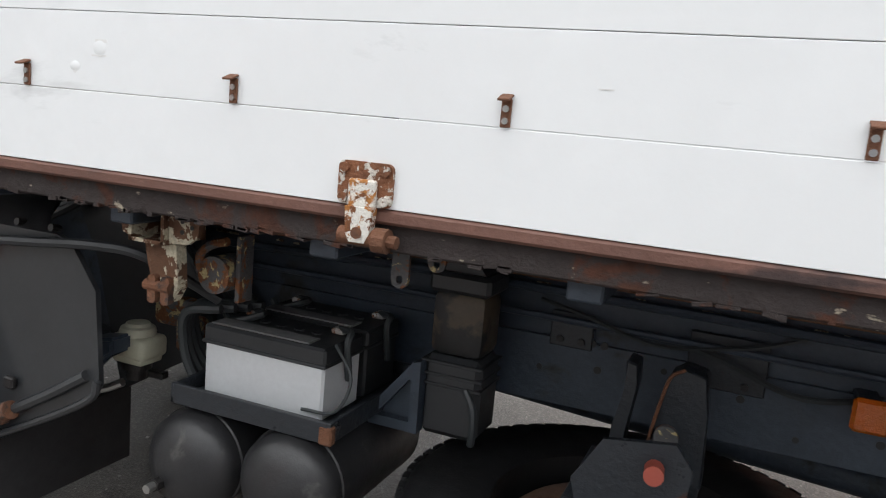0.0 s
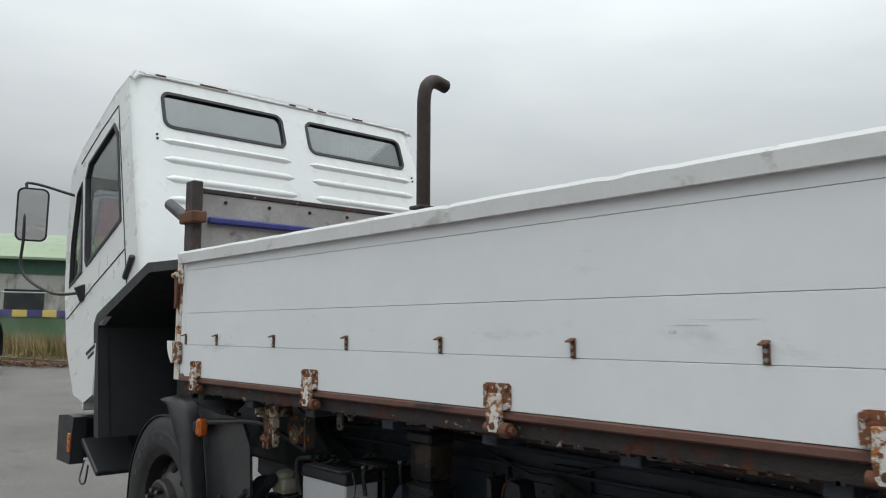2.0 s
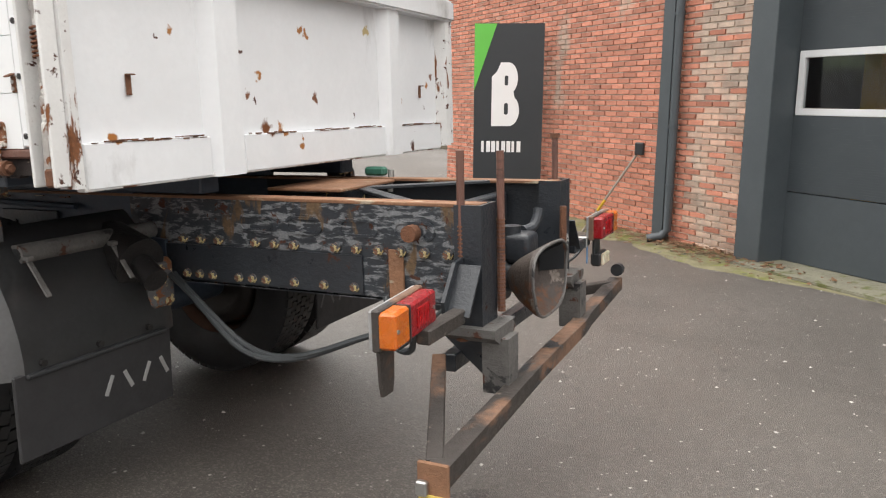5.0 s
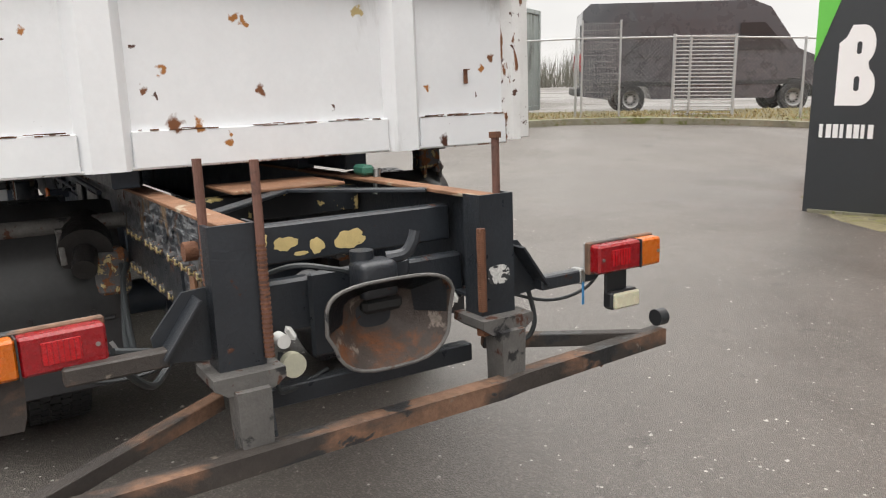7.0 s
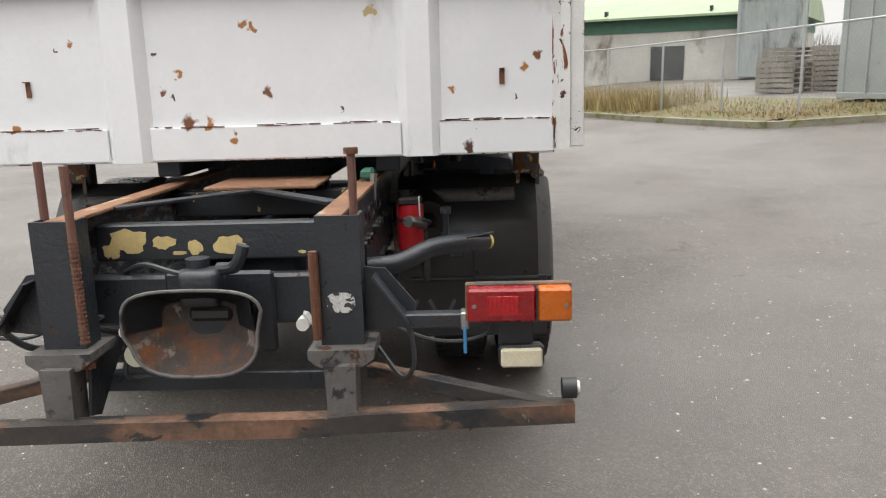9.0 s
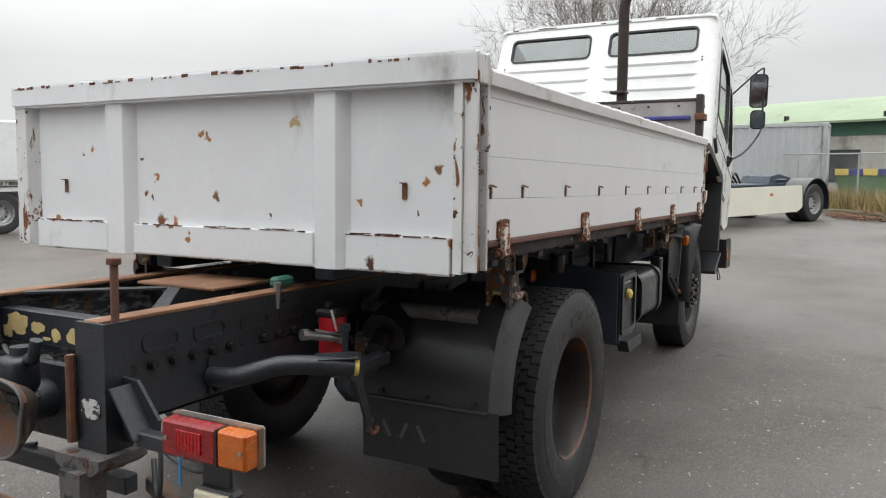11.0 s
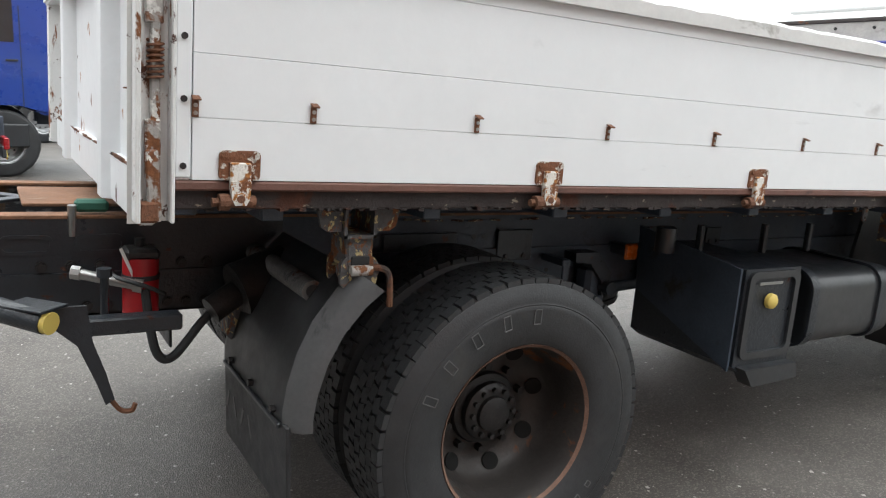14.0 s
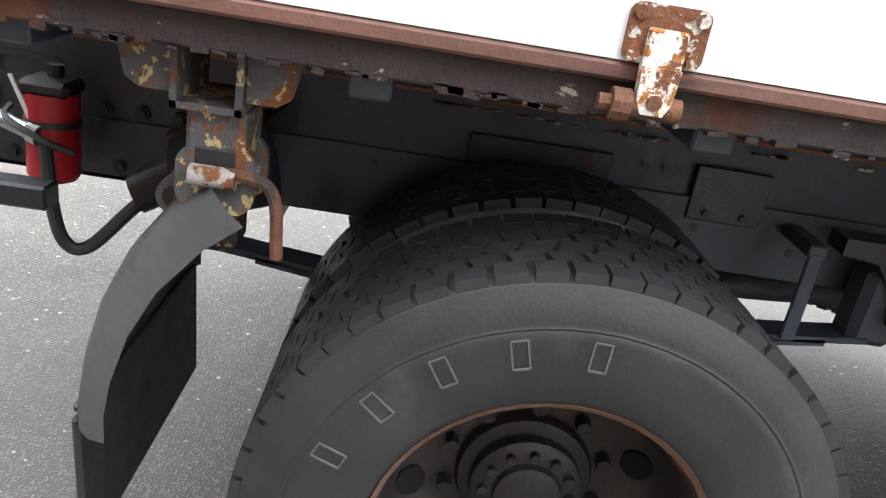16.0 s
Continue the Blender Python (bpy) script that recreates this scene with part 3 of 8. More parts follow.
# headboard with posts, strap rail and exhaust stack
bm = B()
box(bm, (-4.335, 0, 1.835), (0.03, 2.28, 0.88), 0.003)
hb = part("headboard", bm, M_BOARD, truck, "weathered grey headboard behind the cab")
part("top_strip", one(box, (-4.335, 0, 2.283), (0.045, 2.30, 0.025), 0.004), M_POSTD, hb)
for k in range(9):
    part("bolt", one(cyl, (-4.321, -1.0 + 0.25 * k, 2.235), (-4.314, -1.0 + 0.25 * k, 2.235), 0.010, 8), M_HUB, hb)
for s in (-1, 1):
    p = part("stake_post", one(box, (-4.300, s * 1.175, 1.83), (0.085, 0.055, 0.98), 0.006), M_POSTD, truck, "dark rusty stake post")
    part("bracket", one(box, (-4.285, s * 1.185, 2.135), (0.16, 0.075, 0.055), 0.006), M_RUST, p)
part("strap_rail", one(box, (-4.30, 0, 2.135), (0.03, 2.2, 0.035), 0.008), M_BLUE, truck, "blue painted rail with rust")
bm = B()
tube(bm, curve([(-4.49, 0.47, 1.1), (-4.49, 0.47, 2.0), (-4.49, 0.47, 2.9), (-4.49, 0.472, 3.12), (-4.495, 0.50, 3.22), (-4.505, 0.575, 3.272), (-4.515, 0.685, 3.262)], 8), 0.046, 18)
st = part("exhaust_pipe", bm, M_PIPE, truck, "tall sooty brown upright exhaust pipe")
part("clamp", one(box, (-4.47, 0.45, 2.385), (0.12, 0.14, 0.022), 0.004), M_POSTD, st)
part("mouth", one(cyl, (-4.513, 0.67, 3.2635), (-4.516, 0.690, 3.2615), 0.040, 16), M_GASK, st)
for s in (-1, 1):
    part("air_duct", one(tube, [(-4.42, s * 1.12, 2.12), (-4.78, s * 1.10, 2.27)], 0.032, 12), M_BLACK, truck)


# ---- cab, tipped forward ----
CT = radians(20)


def cabp(u, y, w):
    """Cab's own measures: u forward from the rear wall, w up from its lower edge."""
    return Vector((-4.96 - u * math.cos(CT) - w * math.sin(CT), y, 1.93 - u * math.sin(CT) + w * math.cos(CT)))


def hw(w):
    return 1.175 - 0.060 * (w + 0.45) / 1.83


cab = part("cab", one(sheet, [(-1.06, 0.0), (1.06, 0.0), (0.99, 1.335), (-0.99, 1.335)],
                      [rrect(s * 0.523, 1.095, 0.855, 0.262, 0.055) for s in (-1, 1)], lambda y, w, d: cabp(d, y, w), 0.03), M_CABW, truck, "white cab tipped slightly forward")
for s in (-1, 1):
    # rounded rear corner
    bm = B()
    rings = []
    for w in (0.0, 0.4, 0.9, 1.335):
        yw, R = 1.06 - 0.07 * w / 1.335, 0.075
        e = hw(w)
        R2 = e - yw
        rings.append([bm.verts.new(cabp(0.075 * (1 - math.cos(a)), s * (yw + R2 * math.sin(a)), w)) for a in np.linspace(0, math.pi / 2, 7)] + [bm.verts.new(cabp(0.11, s * (e - 0.03), w)), bm.verts.new(cabp(0.03, s * yw, w))])
    for a, b in zip(rings, rings[1:]):
        for k in range(9):
            bm.faces.new((a[k], a[(k + 1) % 9], b[(k + 1) % 9], b[k]))
    bm.faces.new(rings[0])
    bm.faces.new(rings[-1][::-1])
    part("corner_pillar", bm, M_CABW, cab)
    # side with door window and quarter window
    outline = [(0.075, 0.0), (0.06, 1.335), (0.30, 1.37), (0.95, 1.34), (1.22, 1.27), (1.36, 0.85), (1.44, 0.45), (1.42, 0.0), (1.30, -0.34), (1.10, -0.45), (0.93, -0.45), (0.80, -0.06)]
    f = (lambda u, w, d: cabp(u, s * (hw(w) - d), w))
    door_win = [(0.30, 0.44), (0.27, 1.05), (0.33, 1.16), (0.84, 1.15), (0.92, 1.07), (0.99, 0.48), (0.96, 0.42)]
    quarter = [(1.05, 0.42), (0.985, 1.08), (1.10, 1.05), (1.26, 0.72), (1.33, 0.42)]
    side_panel = part("side_panel", one(sheet, outline, [door_win, quarter], f, 0.035), M_CABW, cab)
    for poly in (door_win, quarter):
        c = (sum(p[0] for p in poly) / len(poly), sum(p[1] for p in poly) / len(poly))
        inner = [(c[0] + (u - c[0]) * 0.93, c[1] + (w - c[1]) * 0.94) for u, w in poly]
        part("window_seal", one(ring, poly, inner, f, -0.006, 0.03), M_GASK, cab)
        part("side_glass", one(sheet, poly, [], lambda u, w, d: f(u, w, 0.015 + d), 0.004), M_GLASS, cab).visible_shadow = False
    # door seams, trim line and handle
    bm = B()
    for path in ([(0.27, 0.02), (0.26, 0.6), (0.25, 1.24)], [(0.27, 0.24), (0.8, 0.24), (1.40, 0.22)], [(0.25, 1.24), (0.6, 1.25), (1.0, 1.23)]):
        tube(bm, [cabp(u, s * (hw(w) + 0.0005), w) for u, w in path], 0.0045, 6)
    part("door_seam", bm, M_GASK, cab)
    bm = B()
    box(bm, cabp(0.20, s * (hw(0.1) + 0.012), 0.09), (0.17, 0.03, 0.035), 0.008, Euler((0, -CT - 0.5, 0)).to_matrix())
    part("door_handle", bm, M_BLACK, cab)
    for k in range(2):
        part("badge", one(box, cabp(0.93, s * (hw(-0.1) + 0.003), -0.16 - 0.035 * k), (0.16 - 0.05 * k, 0.006, 0.02), 0, Euler((0, -CT, 0)).to_matrix()), M_BLACK, cab)
    # wheel arch liner and its dark edging
    edge = [(-4.46, 1.945), (-4.88, 1.955), (-4.98, 1.93), (-5.70, 1.68), (-5.745, 1.62), (-5.68, 1.17), (-5.64, 0.94)]
    bm = B()
    inner = [(x + 0.055, z - 0.045) for x, z in edge[1:]]
    inner = [(-4.46, 1.895)] + [(-4.87, 1.90)] + [(-5.64, 1.635), (-5.672, 1.60), (-5.60, 1.17), (-5.56, 0.94)]
    outer = [(-4.46, 1.945), (-4.90, 1.955), (-5.70, 1.685), (-5.748, 1.62), (-5.68, 1.17), (-5.64, 0.94)]
    a = [[bm.verts.new((x, s * yy, z)) for x, z in lp] for lp, yy in ((outer, 1.165), (inner, 1.165), (inner, 1.09), (outer, 1.09))]
    for p, q in zip(a, a[1:] + a[:1]):
        for i in range(5):
            bm.faces.new((p[i], p[i + 1], q[i + 1], q[i]))
    part("arch_edge", bm, M_BLACK, cab)
    bm = B()
    lp = [(-4.60, 1.90), (-4.87, 1.90), (-5.64, 1.635), (-5.672, 1.60), (-5.60, 1.17), (-5.56, 0.94)]
    a = [[bm.verts.new((x, s * yy, z)) for x, z in lp] for yy in (1.10, 0.60)]
    for i in range(5):
        bm.faces.new((a[0][i], a[0][i + 1], a[1][i + 1], a[1][i]))
    bm.faces.new([bm.verts.new((x, s * 0.62, z)) for x, z in lp + [(-4.60, 0.94)]])
    part("arch_liner", bm, M_BLACK, cab)
    part("liner_sheet", one(plate_xz, [(-4.50, 1.885), (-4.88, 1.885), (-5.36, 1.72), (-5.40, 1.66), (-4.50, 1.66)], s * 0.635, s * 0.645), M_LINER, cab)
    part("liner_sheet", one(plate_xz, [(-5.30, 1.50), (-5.52, 1.50), (-5.52, 0.98), (-5.30, 0.98)], s * 0.70, s * 0.71), M_LINER, cab)
    # mirror: arm, two heads
    bm = B()
    root, top = cabp(1.04, s * 1.15, 0.27), cabp(1.17, s * 1.10, 1.06)
    ox = s * 1.15
    mx = cabp(1.34, s * 1.38, 0.86) + Vector((0, 0, 0.20 if s > 0 else 0))
    tube(bm, curve([root, root.lerp(Vector((mx.x, s * 1.42, mx.z - 0.40)), 0.5) + Vector((0, 0, -0.02)), (mx.x, s * 1.41, mx.z - 0.30), (mx.x, s * 1.415, mx.z - 0.05), (mx.x, s * 1.415, mx.z + 0.26), (mx.x, s * 1.38, mx.z + 0.32), top], 6), 0.010, 8)
    cyl(bm, root + Vector((0, s * -0.01, -0.045)), root + Vector((0, s * 0.03, 0.045)), 0.035, 14)
    arm = part("mirror_arm", bm, M_BLACK, cab)
    for dz, h, w in (((0.10, 0.37, 0.20),) if s < 0 else ((0.10, 0.35, 0.18), (-0.20, 0.20, 0.15))):
        c = Vector((mx.x, s * 1.37, mx.z + dz))
        sec = rrect(0, 0, w, h, 0.045, 5)
        turn = Euler((0, 0.1, s * 0.15)).to_matrix()
        bm = B()
        prism(bm, sec, lambda y, z: c + turn @ Vector((0.012, y, z)), lambda y, z: c + turn @ Vector((-0.055, y * 0.86, z * 0.90)))
        part("mirror_shell", bm, M_BLACK, cab)
        bm = B()
        prism(bm, rrect(0, 0, w - 0.025, h - 0.025, 0.036, 5), lambda y, z: c + turn @ Vector((0.013, y, z)), lambda y, z: c + turn @ Vector((0.016, y, z)))
        part("mirror_glass", bm, M_MIRROR, cab)
    # rear window seal and glass
    rw = lambda y, w, d: cabp(d, y, w)
    o, i = rrect(s * 0.523, 1.095, 0.865, 0.272, 0.06), rrect(s * 0.523, 1.095, 0.825, 0.232, 0.042)
    part("window_seal", one(ring, o, i, rw, -0.008, 0.03), M_GASK, cab)
    part("rear_glass", one(sheet, o, [], lambda y, w, d: cabp(0.012 + d, y, w), 0.004), M_GLASS, cab).visible_shadow = False
    # pressed ribs of the rear wall
    for w0, hh in ((0.865, 0.055), (0.735, 0.06), (0.60, 0.06), (0.46, 0.06)):
        bm = B()
        y0, y1 = 0.07, 0.98
        sect = [(0.004, -hh / 2), (-0.012, -hh / 2 + 0.016), (-0.016, 0), (-0.012, hh / 2 - 0.016), (0.004, hh / 2)]
        r0 = [[bm.verts.new(cabp(du * k, s * yy, w0 + dw * k)) for du, dw in sect] for yy, k in ((y0, 0.1), (y0 + 0.05, 1.0), (y1 - 0.05, 1.0), (y1, 0.1))]
        for p, q in zip(r0, r0[1:]):
            for k in range(4):
                bm.faces.new((p[k], p[k + 1], q[k + 1], q[k]))
        part("rib", bm, M_CABW, cab)
    for w in (0.90, 0.87):
        part("screw", one(cyl, cabp(0.002, s * 1.005, w), cabp(-0.006, s * 1.005, w), 0.008, 8), M_HUB, cab)
# roof, front and floor
bm = B()
rows = []
for u, w in ((-0.012, 1.315), (0.0, 1.35), (0.05, 1.385), (0.3, 1.405), (0.9, 1.375), (1.15, 1.33), (1.24, 1.26)):
    rows.append([bm.verts.new(cabp(u, y, w + 0.02 * (1 - (y / 1.09) ** 2) - (0.05 if abs(y) > 1.10 else 0))) for y in (-1.118, -1.085, -0.99, -0.5, 0, 0.5, 0.99, 1.085, 1.118)])
for a, b in zip(rows, rows[1:]):
    for k in range(8):
        bm.faces.new((a[k], a[k + 1], b[k + 1], b[k]))
bmesh.ops.solidify(bm, geom=bm.faces[:], thickness=0.02)
part("roof", bm, M_CABW, cab)
bm = B()
tube(bm, [cabp(-0.004, y, 1.333) for y in np.linspace(-1.05, 1.05, 12)], 0.010, 8)
part("roof_gutter", bm, M_CABW, cab)
random.seed(21)
for k in range(8):
    part("rust_chip", one(box, cabp(-0.012, random.uniform(-0.95, 0.95), 1.338), (0.012, random.uniform(0.03, 0.12), 0.010), 0), M_RUST, cab)
bm = B()
sheet(bm, [(-1.06, 0.45), (1.06, 0.45), (1.03, 1.26), (-1.03, 1.26)], [rrect(0, 0.86, 1.94, 0.66, 0.08)], lambda y, w, d: cabp(1.43 - 0.22 * (w - 0.45) / 0.81 + d, y, w), 0.03)
sheet(bm, [(-1.09, -0.42), (1.09, -0.42), (1.07, 0.45), (-1.07, 0.45)], [], lambda y, w, d: cabp(1.41 + d - 0.1 * max(0, -w), y, w), 0.03)
part("front_panel", bm, M_CABW, cab)
part("windscreen", one(sheet, rrect(0, 0.86, 1.98, 0.70, 0.1), [], lambda y, w, d: cabp(1.435 - 0.22 * (w - 0.45) / 0.81 + d, y, w), 0.005), M_GLASS, cab).visible_shadow = False
bm = B()
prism(bm, [(0.03, 0.02), (1.40, 0.02), (1.38, 0.05), (0.03, 0.05)], lambda u, w: cabp(u, -1.05, w), lambda u, w: cabp(u, 1.05, w))
part("cab_floor", bm, M_BLACK, cab)
bm = B()
for y in (-0.55, 0.55):
    box(bm, cabp(0.40, y, 0.62), (0.14, 0.5, 0.62), 0.05, Euler((0, -CT - 0.1, 0)).to_matrix())
    box(bm, cabp(0.62, y, 0.30), (0.5, 0.5, 0.14), 0.05, Euler((0, -CT, 0)).to_matrix())
part("seat", bm, M_BLACK, cab)
# bumper with side markers and step
bm = B()
box(bm, (-6.24, 0, 0.88), (0.16, 2.34, 0.28), 0.02)
for s in (-1, 1):
    plate_xz(bm, [(-6.30, 0.73), (-6.02, 0.73), (-6.02, 0.80), (-5.98, 1.03), (-6.08, 1.04), (-6.30, 1.02)], s * 1.10, s * 1.185)
bump = part("front_bumper", bm, M_BLACK, truck, "black front bumper")
for s in (-1, 1):
    part("side_marker", one(box, (-6.045, s * 1.187, 0.865), (0.05, 0.014, 0.12), 0.004), M_LORANGE, bump)
    part("step", one(box, (-5.80, s * 1.0, 0.80), (0.36, 0.28, 0.04), 0.008, Euler((0, 0.5, 0)).to_matrix()), M_BLACK, truck)
    part("loose_wire", one(tube, curve([(-6.0, s * 1.1, 0.75), (-5.95, s * 1.14, 0.64), (-5.88, s * 1.13, 0.63), (-5.86, s * 1.12, 0.74)]), 0.006, 6), M_HOSE, truck)
    plate = part("flap_open", one(sheet, [(-1.06, 0.0), (-0.4, 0.0), (-0.45, 0.22), (-1.0, 0.22)], [], lambda y, w, d: cabp(1.45 + w, s * -y, -0.02 + d - 0.1 * w), 0.02), M_CABW, cab)


# ---- wheels ----
def wheel(x, s, y_in, y_out, front, parent, drive, outer=True):
    zc = 0.625 if front else 0.548
    yc, half = s * (y_in + y_out) / 2, (y_out - y_in) / 2
    m = Matrix.Translation((x, yc, zc)) @ Matrix.Rotation(0 if s < 0 else math.pi, 4, "Z")
    # in the wheel's own measures the outside is at -y
    sc = 0.962 if front else 1.0
    if front:
        prof = [(0.0, -0.10), (0.062, -0.10), (0.066, -0.125), (0.148, -0.135), (0.160, -0.128), (0.165, -0.09), (0.185, -0.078), (0.240, -0.038), (0.265, -0.012), (0.285, 0.0), (0.290, -half + 0.03), (0.312, -half + 0.015), (0.312, -half + 0.028), (0.300, -half + 0.05), (0.29, half - 0.05), (0.31, half - 0.02)]
    else:
        prof = [(0.0, 0.105), (0.12, 0.105), (0.165, 0.108), (0.185, 0.112), (0.205, 0.105), (0.240, 0.085), (0.258, 0.060), (0.266, 0.02), (0.272, -0.03), (0.278, -half + 0.055), (0.288, -half + 0.022), (0.299, -half + 0.012), (0.300, -half + 0.028), (0.290, -half + 0.06), (0.285, half - 0.05), (0.30, half - 0.02)]
    bm = B()
    lathe(bm, prof[:-5] if not front else prof[:-5], 48, m)
    w = part("wheel", bm, M_RIMDARK if front else M_RIM, parent, "steel wheel with a black tyre" if front else "rusty steel wheel with a block tread tyre")
    bm = B()
    lathe(bm, prof[-6:], 48, m)
    part("rim_edge", bm, M_RIMDARK if front else M_RIMEDGE, w)
    bm = B()
    t = [(0.302 if front else 0.290, -half + 0.024), (0.325 if front else 0.312, -half + 0.006), (0.36, -half - 0.004), (0.42, -half - 0.006), (0.432, -half - 0.0065), (0.436, -half - 0.0045), (0.440, -half - 0.006), (0.444, -half - 0.004), (0.448, -half - 0.0045), (0.475, -half + 0.003), (0.490, -half + 0.008), (0.503, -half + 0.013), (0.510 if drive else 0.523, -half + 0.024), (0.511 if drive else 0.523, half - 0.024), (0.505, half - 0.014), (0.475, half - 0.004), (0.42, half + 0.004), (0.34, half), (0.302, half - 0.02)]
    lathe(bm, [(r_ * sc if r_ > 0.33 else r_, y_) for r_, y_ in t], 72, m, closed=True)
    tyre = part("tyre", bm, M_TYRE, w, "black rubber tyre")
    bm = B()
    width = 2 * half - 0.03
    if drive:
        cols, around = 6, 58
        for i in range(around):
            for j in range(cols):
                a = 2 * math.pi * (i + (0.5 if j % 2 else 0.0) + 0.1 * math.sin(i * 7 + j)) / around
                y = -width / 2 + width * (j + 0.5) / cols
                tw = 0.0 if j in (0, cols - 1) else 0.26 if j % 2 else -0.26
                rm = m @ Matrix.Rotation(-a, 4, "Y") @ Matrix.Translation((0.5095, y, 0)) @ Matrix.Rotation(tw, 4, "X")
                edge = j in (0, cols - 1)
                bmesh.ops.create_cube(bm, size=1.0, matrix=rm @ Matrix.Diagonal((0.024, width / cols * (1.04 if edge else 0.95), 0.048, 1)))
    else:
        for y in np.linspace(-width / 2 + 0.01, width / 2 - 0.01, 6):
            lathe(bm, [(0.498, y - 0.016), (0.506, y - 0.015), (0.506, y + 0.015), (0.498, y + 0.016)], 72, m)
    part("tread", bm, M_TYRE, w, angle=20)
    # raised markings on the wall: plain bars
    if outer:
        bm = B()
        for base, cnt, wd in ((122, 5, 0.026), (-60, 6, 0.020), (240, 3, 0.02)):
            for k in range(cnt):
                a = radians(base + (k - cnt / 2 + 0.5) * (17 if cnt == 5 else 9))
                rm = m @ Matrix.Rotation(-a, 4, "Y") @ Matrix.Translation((0.398, -half - 0.0055, 0))
                hh = 0.048 if cnt == 5 else 0.02
                for dx, dz, sx, sz in ((0, wd / 2, hh, 0.003), (0, -wd / 2, hh, 0.003), (hh / 2, 0, 0.003, wd), (-hh / 2, 0, 0.003, wd)):
                    bmesh.ops.create_cube(bm, size=1.0, matrix=rm @ Matrix.Translation((dx, 0, dz)) @ Matrix.Diagonal((sx, 0.004, sz, 1)))
        part("raised_mark", bm, M_MARK, w)["kind"] = "stuff"
    if not outer:
        return w
    # hub, nuts and hand holes
    bm = B()
    if front:
        lathe(bm, [(0.0, -0.138), (0.035, -0.138), (0.048, -0.130), (0.058, -0.112), (0.060, -0.095)], 24, m)
    else:
        lathe(bm, [(0.0, 0.012), (0.046, 0.012), (0.062, 0.019), (0.066, 0.032), (0.098, 0.036), (0.106, 0.042), (0.108, 0.062), (0.100, 0.070), (0.128, 0.078), (0.134, 0.092), (0.126, 0.106)], 28, m)
    part("hub", bm, M_HUB, w)
    for k in range(10 if front else 12):
        bm = B()
        a = 2 * math.pi * k / (10 if front else 12)
        r, y0, y1 = (0.112, -0.160, -0.128) if front else (0.084, 0.020, 0.036)
        p = Vector((r * math.cos(a), 0, r * math.sin(a)))
        cyl(bm, m @ (p + Vector((0, y0, 0))), m @ (p + Vector((0, y1, 0))), 0.016 if front else 0.010, 6)
        nut = part("wheel_nut", bm, M_HUB, w)
        if front:
            part("stud", one(cyl, m @ (p + Vector((0, -0.168, 0))), m @ (p + Vector((0, -0.158, 0))), 0.009, 8), M_STEEL, nut)
    if not front:
        for k in range(10):
            bm = B()
            a = 2 * math.pi * (k + 0.5) / 10
            p = Vector((0.155 * math.cos(a), 0, 0.155 * math.sin(a)))
            cyl(bm, m @ (p + Vector((0, 0.075, 0))), m @ (p + Vector((0, 0.108, 0))), 0.015, 6)
            part("wheel_nut", bm, M_HUB, w)
    for k in range(8 if not front else 10):
        a = 2 * math.pi * (k + 0.3) / (8 if not front else 10)
        r, y0 = (0.222, 0.094) if not front else (0.214, -0.058)
        p = Vector((r * math.cos(a), y0, r * math.sin(a)))
        d = Vector((-0.55 * math.cos(a), -1, -0.55 * math.sin(a))) if not front else Vector((0.75 * math.cos(a), -1, 0.75 * math.sin(a)))
        # solid disc on the rim; the hole's inner shade is its black colour
        part("hand_hole", one(cyl, m @ (p + d * 0.006), m @ (p - d * 0.012), 0.032 if not front else 0.022, 16), M_VOID, w)
    return w


for s in (-1, 1):
    wheel(-1.205, s, 0.920, 1.20, False, truck, True)
    wheel(-1.205, s, 0.590, 0.865, False, truck, True, outer=False)
    wheel(-4.85, s, 0.81, 1.065, True, truck, False)
bm = B()
cyl(bm, (-1.215, -0.9, 0.54), (-1.215, 0.9, 0.54), 0.085, 20)
box(bm, (-1.215, 0, 0.54), (0.34, 0.36, 0.36), 0.08)
part("rear_axle", bm, M_CHAS, truck)
part("front_axle", one(box, (-4.87, 0, 0.56), (0.12, 1.8, 0.12), 0.02), M_CHAS, truck)
part("drive_shaft", one(cyl, (-1.4, 0, 0.6), (-4.2, 0, 0.78), 0.05, 14), M_CHAS, truck)
part("gearbox", one(box, (-4.6, 0, 0.92), (1.3, 0.62, 0.6), 0.08), M_CHAS, truck)

